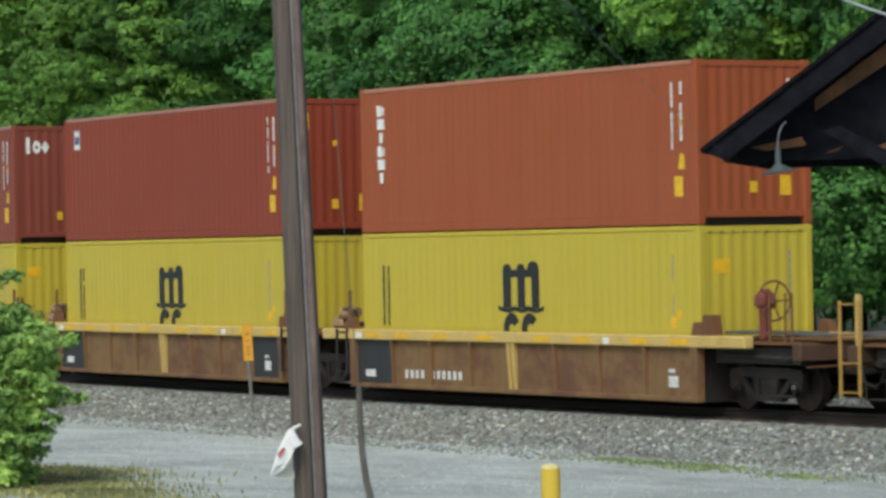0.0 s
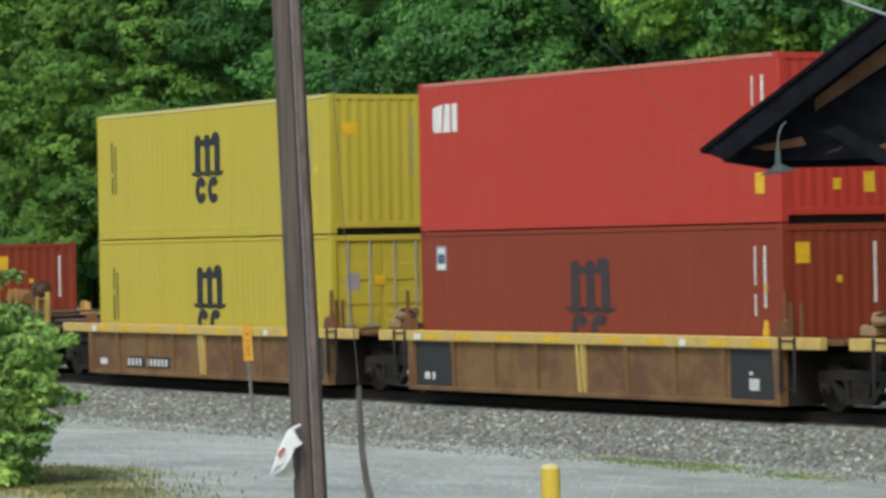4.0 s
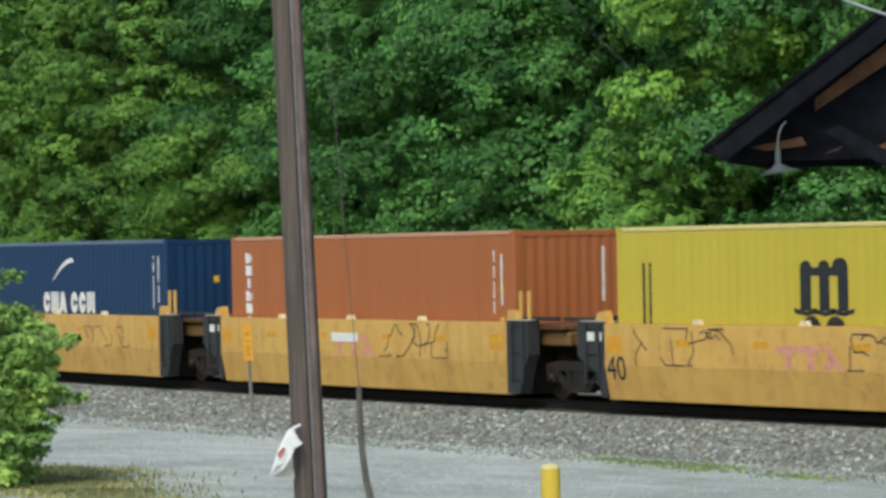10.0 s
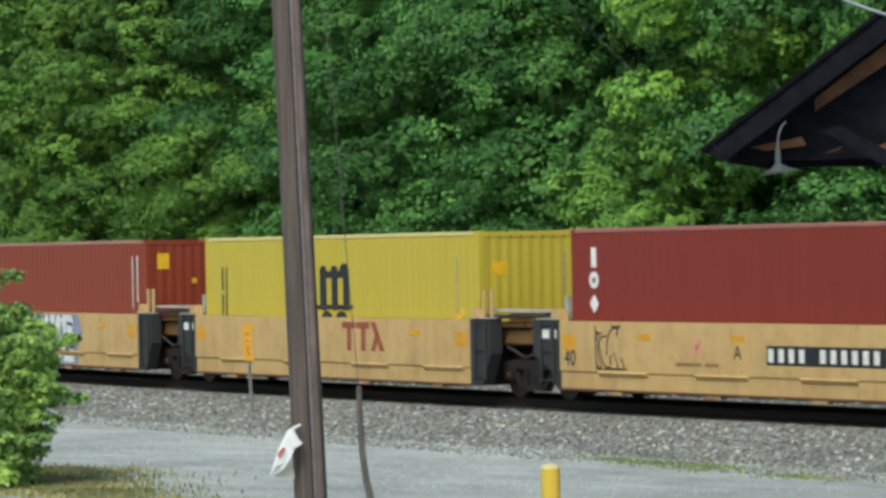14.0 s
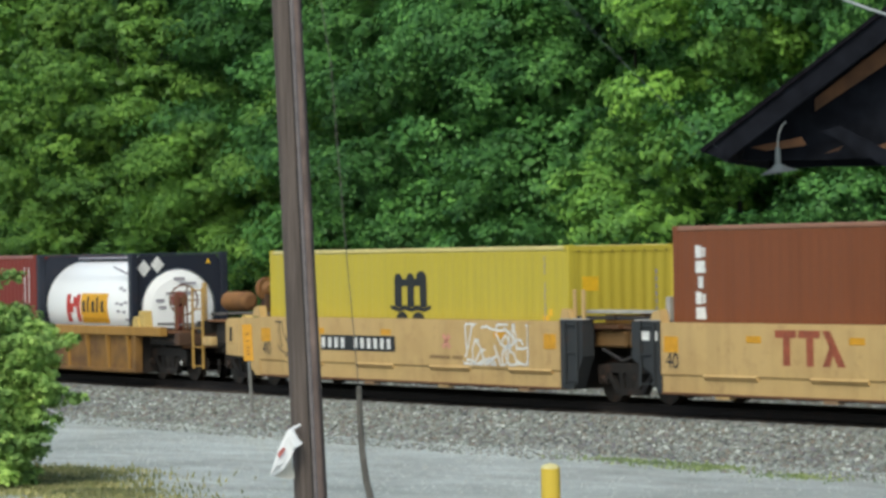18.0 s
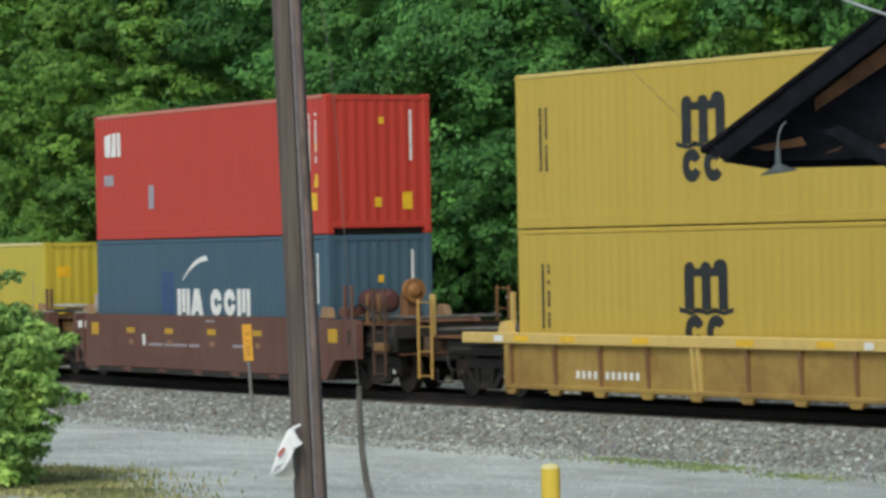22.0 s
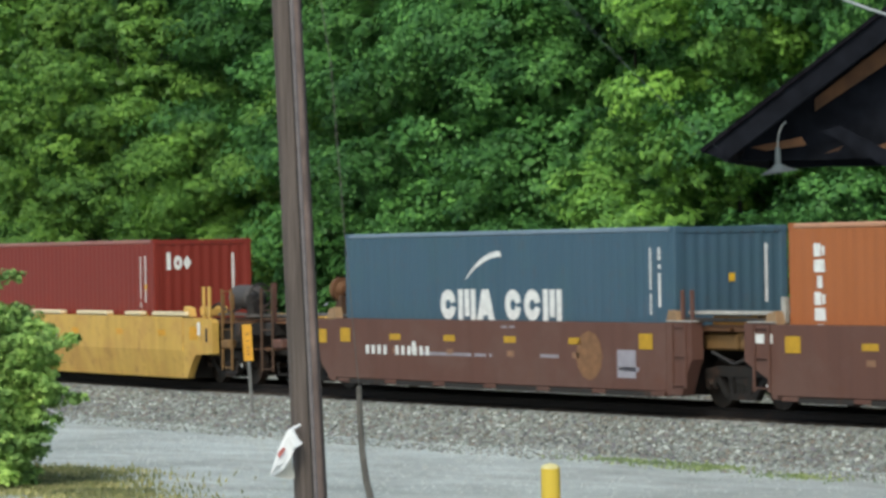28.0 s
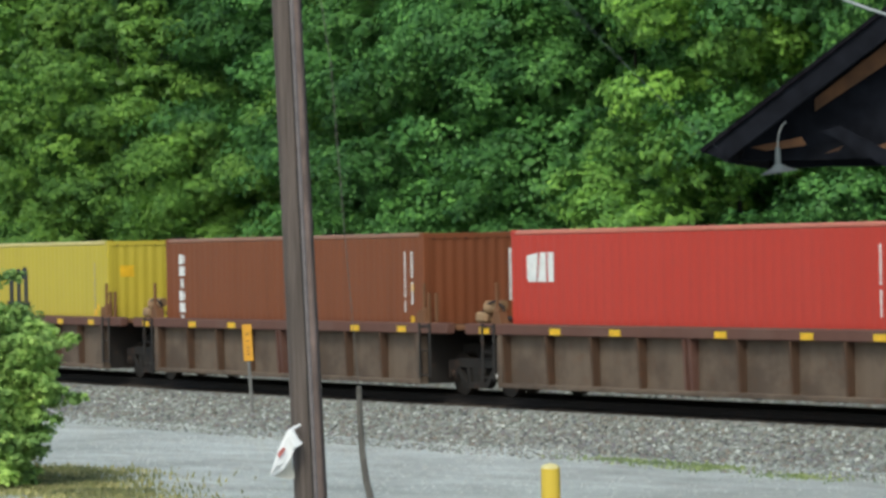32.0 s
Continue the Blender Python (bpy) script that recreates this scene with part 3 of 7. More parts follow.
solid("grass_tuft", grass(5, [(-53.6, -14.6, 2.6, 1.0, 0.4), (-51.6, -15.0, 2.0, 0.9, 0.2), (-49.6, -15.4, 2.4, 0.9, 0.1), (-55.2, -13.6, 2.2, 1.0, 0.4)], 18000, 0.09), GRASS, "dry yellow-green grass round the bush's foot", "grass", kind="stuff")
solid("weed_patch", grass(6, [(-48.9, -5.4, 1.1, 0.5, 0.1), (-47.6, -5.5, 0.8, 0.45, 0.1), (-50.4, -5.3, 1.3, 0.4, 0.1), (-47.2, -5.6, 0.6, 0.5, -0.2), (-44.6, -5.9, 1.4, 0.5, -0.1)], 1900, 0.06), leaf_mat("weeds", (0.22, 0.29, 0.13), (0.34, 0.41, 0.19), 0.7),
      "low bright green weeds at the foot of the ballast", "weeds", kind="stuff")

# ---- foreground: pole, guy wire, marker, bollard, depot roof ----
POLEWOOD, nt_p, p_p = nodes_of("pole_wood")
co_p = coords(nt_p)
c_p = mix(nt_p, ramp(nt_p, noise_tex(nt_p, co_p, 1.0, 6, 0.65, (22, 22, 0.8)), 0.3, 0.75), (0.048, 0.036, 0.030), (0.150, 0.118, 0.102))
nt_p.links.new(c_p, p_p.inputs["Base Color"])
p_p.inputs["Roughness"].default_value = 0.85
bump(nt_p, p_p, noise_tex(nt_p, co_p, 1.0, 6, 0.65, (30, 30, 1.0)), 0.6, 0.02)
CONDUIT = plain("conduit_grey", (0.155, 0.135, 0.135), 0.55, 0.2)
top = Vector((-33.278, -20.758, 7.142))
foot = Vector((-33.150, -20.551, -0.648))
lean = (top - foot).normalized()
foot = foot + lean * ((GROUND_Z - 0.3 - foot.z) / lean.z)
tip = foot + lean * 10.5
pole = thing("utility_pole", pose(foot.x, foot.y, foot.z), "leaning weathered brown wooden utility pole with a cable guard", "pole")
d = tip - foot
part("shaft", M().cyl((0, 0, 0), tuple(d), 0.172, 0.135, 20), POLEWOOD, pole, smooth=False)
sidev = Vector((0.52, 0.854, 0))
front = Vector((0.854, -0.52, 0))
c0 = sidev * 0.062 + front * 0.165
part("cable_guard", M().cyl(tuple(c0), tuple(d * 0.97 + c0 * 0.8), 0.022, 0.022, 8), CONDUIT, pole, "grey cable guard stapled along the pole")
c2 = sidev * 0.092 + front * 0.105
part("riser_guard", M().cyl(tuple(c2), tuple(d * 0.97 + c2 * 0.8), 0.058, 0.05, 12), plain("riser_guard_tan", (0.175, 0.125, 0.108), 0.8, 0.3, 3.0), pole, "broad tan-grey riser guard along the pole")
c1 = sidev * 0.03 + front * 0.172
part("ground_wire", M().cyl(tuple(c1), tuple(d * 0.97 + c1 * 0.8), 0.008, 0.008, 6), GEAR_DARK, pole)

# guy wire with a bent guard tube
g_pts = [Vector((-32.904, -20.146, 1.496)), Vector((-32.901, -20.141, 1.175)), Vector((-32.892, -20.127, 0.831)), Vector((-32.874, -20.097, 0.544)), Vector((-32.841, -20.043, 0.257)), Vector((-32.796, -19.970, -0.088)), Vector((-32.729, -19.860, -0.548))]
g_low = g_pts[-1] + (g_pts[-1] - g_pts[-2]) * 0.6
guy = thing("guy_wire", pose(0, 0, 0), "thin steel guy wire with a bent grey-brown guard tube", "guy wire")
GUARD = plain("guard_tube", (0.10, 0.092, 0.08), 0.6, 0.25, 6.0)
gm = M()
for i, (a, c) in enumerate(zip(g_pts, g_pts[1:] + [g_low])):
    gm.cyl(a, c, 0.028 + 0.003 * i, 0.028 + 0.003 * (i + 1), 10)
part("guard_tube", gm, GUARD, guy)
part("wire", M().tube([tuple(g_pts[0]), tuple(Vector((-32.959, -20.237, 2.894))), tuple(Vector((-33.022, -20.340, 4.786))), tuple(foot + lean * 9.6)], 0.0045, 6), GUARD, guy)

# white plastic bag tied to the pole
BAG = plain("bag_plastic", (0.80, 0.80, 0.80), 0.45, 0.06, 6.0)


def bag():
    """A crumpled flat bag hanging askew from its knot."""
    rng = random.Random(4)
    m = M()
    outline = [(0.075, 0.245), (0.135, 0.13), (0.175, 0.085), (0.09, 0.02), (0.035, -0.10), (-0.03, -0.19), (-0.12, -0.245), (-0.165, -0.235), (-0.13, -0.12), (-0.085, 0.0), (-0.03, 0.13), (0.02, 0.22)]
    n = len(outline)
    for y, s in ((-0.05, 0.92), (-0.075, 0.6), (0.0, 1.0), (0.05, 0.9)):
        for x, z in outline:
            m.v.append((x * s, y + rng.uniform(-0.018, 0.018), z * s))
    order = (1, 0, 2, 3)
    for a, c in zip(order, order[1:]):
        for i in range(n):
            j = (i + 1) % n
            m.f.append((a * n + i, a * n + j, c * n + j, c * n + i))
    m.f.append(tuple(n + i for i in range(n)))
    m.f.append(tuple(3 * n + i for i in range(n))[::-1])
    return m


q = Vector((-33.075, -20.908, 0.859))
bag_ob = thing("plastic_bag", pose(q.x, q.y, q.z, 0, 0, VIEW), "crumpled white plastic bag with a red print tied to the pole", "bag")
part("sheet", bag(), BAG, bag_ob)
part("print", M().prism([(-0.055, 0.02), (-0.02, 0.055), (0.0, 0.03), (-0.035, -0.02), (-0.07, -0.05), (-0.08, -0.02)], "y", -0.104, -0.10), plain("bag_print_red", (0.45, 0.12, 0.10), 0.5), bag_ob, "faded red printed shape")
part("flap", M().prism([(-0.14, -0.245), (-0.02, -0.16), (0.05, -0.08), (0.085, -0.27), (0.02, -0.28)], "y", 0.055, 0.062), plain("bag_flap_cream", (0.55, 0.52, 0.45), 0.6), bag_ob, "creased cream flap")
part("knot", M().cyl((0.08, -0.02, 0.235), (0.15, 0.02, 0.27), 0.02, 0.012, 8), BAG, bag_ob)

# line-side marker
mk = thing("track_marker", on_line(-67.93, -2.75, -0.45, 10) @ pose(0, 0, 0, 0, -4.5, 0), "orange-yellow line-side marker plate on a thin grey steel post", "marker")
part("post", M().box(-0.022, 0.022, -0.03, 0.03, -0.3, 1.80, 0.006), plain("post_grey", (0.20, 0.20, 0.19), 0.6, 0.2), mk)
mp_ = part("plate", M().box(-0.10, 0.10, -0.05, -0.032, 1.08, 1.84, 0.008), SIGN_ORANGE, mk, "orange-yellow plate with faint dark marks", at=pose(0, 0, 0, 0, 0, 49))
for z in (1.20, 1.27, 1.34, 1.48, 1.62):
    part("marking_bar", M().box(-0.03, 0.03, -0.0545, -0.0505, z, z + 0.035), plain("marker_dark", (0.30, 0.13, 0.02), 0.6), mp_)

# bollard
q = Vector((-36.435, -15.564, 0.371))
bol = thing("bollard", pose(q.x, q.y, GROUND_Z), "yellow painted steel bollard with a domed cap", "bollard")
BOLY = paint("bollard_yellow", (0.70, 0.50, 0.06), 0.5, 0.3, 0.05, 0.2)
part("tube", M().cyl((0, 0, -0.2), (0, 0, q.z - GROUND_Z - 0.06), 0.112, 0.112, 24), BOLY, bol)
dome = M()
for a, c in ((0.0, 0.35), (0.35, 0.7), (0.7, 1.05), (1.05, 1.5)):
    hz = q.z - GROUND_Z - 0.06
    dome.cyl((0, 0, hz + 0.06 * math.sin(a)), (0, 0, hz + 0.06 * math.sin(c)), 0.114 * math.cos(a), 0.114 * math.cos(c), 24)
part("cap", dome, plain("bollard_cap", (0.75, 0.66, 0.30), 0.5, 0.12), bol, "worn pale domed cap")

# depot roof
eave = Vector((-32.691, -15.953, 3.851))
U = 0.006025
depot = thing("depot_building", pose(eave.x, eave.y, GROUND_Z, 0, 0, VIEW - 11.2), "old depot with a black-edged timber roof overhang and brown board soffit", "building")
H0 = eave.z - GROUND_Z
ROOFBLACK = plain("roof_black", (0.0095, 0.0105, 0.0145), 0.95, 0.35, 5.0)
ROOFBLACK.node_tree.nodes["Principled BSDF"].inputs["Specular IOR Level"].default_value = 0.08
ROOFTOP = plain("roof_shingle", (0.008, 0.0075, 0.010), 0.95, 0.5, 9.0)
ROOFTOP.node_tree.nodes["Principled BSDF"].inputs["Specular IOR Level"].default_value = 0.05
SOFFIT = plain("soffit_wood", (0.105, 0.045, 0.016), 0.8, 0.4, 3.0)
DEPOTWALL = plain("depot_wall", (0.20, 0.09, 0.05), 0.8, 0.3, 3.0)
SL = 235 / 320.0


def along(x, t=0.0):
    return H0 + SL * x + t


part("rake_board", M().prism([(0, H0), (0.22, H0 - 0.095), (5.0, along(5.0, -0.30)), (5.0, along(5.0))], "y", -0.05, 0.03), ROOFBLACK, depot, "thick black rake board")
part("roof_sheet", M().prism([(-0.03, H0 - 0.01), (-0.05, H0 + 0.035), (5.0, along(5.0, 0.05)), (5.0, along(5.0, 0.006))], "y", -0.09, 4.5), ROOFTOP, depot, "dark weathered shingle roof slope")
part("roof_sheet", M().prism([(5.0, along(5.0, 0.006)), (5.0, along(5.0, 0.05)), (10.05, H0 + 0.035), (10.03, H0 - 0.01)], "y", -0.09, 4.5), ROOFTOP, depot)
for i in range(16):
    a, c = 0.12 + 0.3 * i, 0.12 + 0.3 * i + 0.285
    part("soffit_board", M().prism([(a, along(a, -0.03)), (c, along(c, -0.03)), (c, along(c, -0.008)), (a, along(a, -0.008))], "y", 0.04, 4.4), SOFFIT, depot)
for y in (1.0, 2.1, 3.2, 4.3):
    part("rafter", M().prism([(0.10, along(0.1, -0.12)), (4.9, along(4.9, -0.16)), (4.9, along(4.9, -0.032)), (0.10, along(0.1, -0.032))], "y", y, y + 0.09), ROOFBLACK, depot)
part("eave_board", M().box(0.20, 0.24, -0.05, 4.45, H0 - 0.11, H0 + 0.05), ROOFBLACK, depot)
part("tie_beam", M().box(0.24, 3.0, 4.15, 4.35, H0 - 0.10, H0 + 0.06, 0.01), ROOFBLACK, depot)
part("tie_beam", M().box(0.6, 3.0, 2.0, 2.15, H0 - 0.02, H0 + 0.10, 0.01), ROOFBLACK, depot)
part("gable_board", M().prism([(0.45, H0 + 0.05), (0.62, H0 + 0.01), (1.05, H0 + 0.06), (1.0, H0 + 0.15)], "y", 0.30, 0.34), SOFFIT, depot, "brown gable board")
part("gable_board", M().prism([(1.15, along(1.15, -0.42)), (3.0, along(3.0, -0.62)), (3.0, along(3.0, -0.29)), (1.15, along(1.15, -0.29))], "y", 0.30, 0.34), SOFFIT, depot, "brown gable board")
part("gable_board", M().prism([(1.25, H0 - 0.03), (1.45, H0 + 0.05), (1.40, H0 + 0.0)], "y", 0.30, 0.34), SOFFIT, depot)
part("gable_board", M().prism([(1.75, H0 + 0.02), (2.3, H0 - 0.04), (2.3, H0 + 0.16), (1.95, H0 + 0.08)], "y", 0.30, 0.34), SOFFIT, depot)
# solid black panel stands in for the truss shadows behind the rake
part("gable_truss", M().prism([(0.30, H0 - 0.09), (3.0, H0 - 0.09), (3.0, along(3.0, -0.2)), (0.42, along(0.42, -0.2))], "y", 0.5, 0.58), ROOFBLACK, depot, "black panel for the shade inside the gable")
part("brace", M().prism([(1.25, H0 + 0.20), (1.42, H0 + 0.26), (3.0, H0 - 0.62), (3.0, H0 - 0.85)], "y", 0.1, 0.24), ROOFBLACK, depot, "diagonal black timber brace")
part("depot_wall", M().box(3.0, 7.2, 0.9, 4.3, -0.1, H0 + 0.6, 0.01), DEPOTWALL, depot)
part("gable_wall", M().prism([(3.0, H0 + 0.6), (7.2, H0 + 0.6), (7.2, along(10.03 - 7.2, -0.04)), (5.0, along(5.0, -0.04)), (3.0, along(3.0, -0.04))], "y", 0.9, 4.3), DEPOTWALL, depot)

LAMPGREY = plain("lamp_grey", (0.075, 0.09, 0.095), 0.6, 0.2)
lz = H0
lamp = part("lamp_arm", M().tube([(144 * U, -0.02, lz + 50 * U), (138 * U, -0.07, lz + 44 * U), (133 * U, -0.11, lz + 30 * U), (131 * U, -0.12, lz + 12 * U), (131 * U, -0.12, lz + 4 * U)], 0.0085, 8), plain("lamp_arm_grey", (0.16, 0.17, 0.17), 0.5), depot, "grey gooseneck lamp arm")
part("shade", M().cyl((131 * U, -0.12, lz + 6 * U), (131 * U, -0.12, lz - 24 * U), 0.026, 0.034, 16).cyl((131 * U, -0.12, lz - 24 * U), (132 * U, -0.12, lz - 31 * U), 0.034, 0.10, 20).cyl((132 * U, -0.12, lz - 31 * U), (133 * U, -0.12, lz - 39 * U), 0.10, 0.21, 24), LAMPGREY, lamp, "grey enamel bell shade")

# overhead cables
cable = thing("service_cable", pose(0, 0, 0), "thin twin cable sloping from the pole to the depot roof", "cable")
CABLE = plain("cable_grey", (0.11, 0.13, 0.135), 0.6)
for k, dx in enumerate((0.0, 0.09)):
    a, e = Vector(eave) + Vector((0.05 + dx, 0.05, 0.05)), foot + lean * (10.2 - 0.25 * k)
    pts = []
    for i in range(13):
        w = i / 12
        p = a.lerp(e, w)
        p.z -= 1.3 * 4 * w * (1 - w) * 0.25
        pts.append(tuple(p))
    part("strand", M().tube(pts, 0.0015, 5), CABLE, cable)
drop = thing("overhead_line", pose(0, 0, 0), "thick pale grey overhead line above the depot roof", "cable")
pts = [(-29.435, -17.336, 5.665), (-29.265, -17.058, 5.418), (-29.110, -16.803, 5.225), (-28.996, -16.616, 5.139), (-28.902, -16.462, 5.075), (-28.782, -16.266, 5.016), (-28.640, -16.032, 4.967)]
part("strand", M().tube(pts, 0.016, 8), plain("line_grey", (0.35, 0.38, 0.38), 0.5), drop)
# ---- freight containers ----
CW = 1.219
GREYMARK = plain("marking_grey", (0.32, 0.30, 0.34), 0.6, 0.1)
BLUEMARK = plain("marking_blue", (0.025, 0.065, 0.17), 0.5, 0.15)
REDMARK = plain("marking_red", (0.50, 0.03, 0.02), 0.5, 0.15)
GOLDMARK = plain("marking_gold", (0.75, 0.38, 0.01), 0.5, 0.1)


def flat(shapes, y0, y1):
    """Flat outlines in x and z, a few millimetres thick."""
    m = M()
    for s in shapes:
        m.prism(s, "y", y0, y1)
    return m


def rect(x0, x1, z0, z1):
    return [(x0, z0), (x1, z0), (x1, z1), (x0, z1)]


def bow(cx, cz, r0, r1, a0, a1, n=8, sx=1.0):
    """A curved band as one outline, or two where it closes to a ring."""
    if a1 - a0 >= 359:
        return bow(cx, cz, r0, r1, a0, a0 + 180, n, sx) + bow(cx, cz, r0, r1, a0 + 180, a0 + 360, n, sx)
    ang = [radians(a0 + (a1 - a0) * i / n) for i in range(n + 1)]
    out = [(cx + sx * r1 * math.cos(a), cz + r1 * math.sin(a)) for a in ang]
    return [out + [(cx + sx * r0 * math.cos(a), cz + r0 * math.sin(a)) for a in ang[::-1]]]


def three_bar_mark(top):
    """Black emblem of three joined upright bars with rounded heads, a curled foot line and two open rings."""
    zt = top - 0.12
    arch = [(-0.60, 1.42)]
    for cx in (-0.44, 0.06, 0.50):
        w = 0.16 if cx < 0.3 else 0.22
        arch += [(cx - w * math.cos(radians(a)), zt + w * 0.75 * math.sin(radians(a))) for a in (0, 35, 70, 110, 145, 180)]
    arch += [(0.72, 1.42), (0.44, 1.42), (0.44, zt - 0.14), (0.21, zt - 0.14), (0.21, 1.42), (-0.07, 1.42), (-0.07, zt - 0.14), (-0.30, zt - 0.14), (-0.30, 1.42)]
    s = [arch]
    for x in (-0.62, -0.10, 0.40):
        s.append([(x - 0.16, 1.47), (x - 0.14, 1.38), (x + 0.2, 1.33), (x + 0.46, 1.38), (x + 0.48, 1.47), (x + 0.2, 1.40)])
    s += bow(-0.30, 1.04, 0.09, 0.30, 25, 335, 12) + bow(0.36, 1.04, 0.10, 0.30, 35, 325, 12)
    return s


def column_mark(top):
    """White emblem: a column of six small blocks, by turns solid and split."""
    s = []
    x = -5.26
    for i in range(6):
        z = top - 0.27 * i
        if i % 3 == 0:
            s += [rect(x - 0.15, x + 0.03, z - 0.22, z), rect(x + 0.06, x + 0.14, z - 0.2, z - 0.04)]
        elif i % 3 == 1:
            s.append([(x - 0.15, z - 0.21), (x + 0.15, z - 0.21), (x + 0.13, z), (x - 0.15, z)])
        else:
            s.append(rect(x - 0.07, x + 0.07, z - 0.21, z))
    return s


def tri_mark(x0, x1, z0, z1):
    """Three white shapes side by side: a bar, a ring and a lozenge."""
    w, h = (x1 - x0) / 3, z1 - z0
    s = [rect(x0 + w * 0.25, x0 + w * 0.70, z0, z1)]
    s += bow(x0 + 1.5 * w, z0 + 0.40 * h, 0.14 * h, 0.40 * h, 0, 360, 12, w / h * 1.15)
    s.append([(x0 + 2.05 * w, z0 + 0.4 * h), (x0 + 2.5 * w, z0), (x0 + 2.98 * w, z0 + 0.4 * h), (x0 + 2.5 * w, z0 + 0.8 * h)])
    return s


def tri_column(x0, x1, z0, z1):
    h = (z1 - z0) / 3
    xm = (x0 + x1) / 2
    s = [rect(xm - 0.08, xm + 0.08, z1 - h * 0.92, z1)]
    s += bow(xm, z0 + 1.5 * h, 0.055, 0.155, 0, 360, 12)
    s.append([(x0, z0 + h * 0.42), (xm, z0), (x1, z0 + h * 0.42), (xm, z0 + h * 0.85)])
    return s


def block_mark(z0, z1, x0=-5.55, x1=-4.62):
    """White emblem of three close-set blocks with slanted gaps."""
    w = x1 - x0
    return [[(x0 + 0.06 * w, z0), (x0 + 0.36 * w, z0), (x0 + 0.42 * w, z1), (x0, z1 - 0.06), (x0, z0 + 0.06)],
            [(x0 + 0.40 * w, z0), (x0 + 0.72 * w, z0), (x0 + 0.72 * w, z1), (x0 + 0.50 * w, z1)], rect(x0 + 0.79 * w, x1, z0, z1)]


def word_blocks(x0, x1, z0, z1, first=0):
    """Two groups of three bold white shapes: rings, upright bars, a wedge."""
    s = []
    h = z1 - z0
    w = (x1 - x0) / 6.5
    for i in range(first, 6):
        x = x0 + w * (i + (0.5 if i >= 3 else 0))
        if i in (0, 3, 4):
            s += bow(x + 0.46 * w, z0 + h / 2, 0.17 * h, 0.5 * h, 12, 348, 14, 0.85 * w / h)
        elif i in (1, 5):
            for k in range(3):
                s.append(rect(x + (0.02 + 0.34 * k) * w, x + (0.28 + 0.34 * k) * w, z0 + (0.12 * h if k == 1 else 0), z1))
        else:
            s.append([(x + 0.02 * w, z0), (x + 0.32 * w, z0), (x + 0.40 * w, z0 + 0.16 * h), (x + 0.60 * w, z0 + 0.16 * h), (x + 0.68 * w, z0), (x + 0.98 * w, z0), (x + 0.68 * w, z1), (x + 0.32 * w, z1)])
    return s


def swoosh(x0, z0, x1, z1):
    """A tapering curved stroke."""
    up, low = [], []
    for i in range(11):
        t = i / 10
        x = x0 + (x1 - x0) * t
        z = z0 + (z1 - z0) * (1 - (1 - t) ** 2.0)
        w = 0.015 + 0.13 * t * (1.15 - t * 0.55)
        up.append((x - 0.05 * t, z + w * 0.55))
        low.append((x + 0.02, z - w * 0.6))
    return [up + low[::-1]]


def bars(rng, x0, x1, z0, z1, upright=True, step=0.09):
    """Unreadable lettering: a row of short bars."""
    s = []
    a, end = (z1, z0) if upright else (x0, x1)
    while (a - step > end) if upright else (a + step < end):
        n = step * rng.uniform(0.78, 1.0)
        if rng.random() > 0.06:
            s.append(rect(x0, x1, a - n, a) if upright else rect(a, a + n, z0, z1))
        a += -step if upright else step
    return s


ramble = random.Random(5)


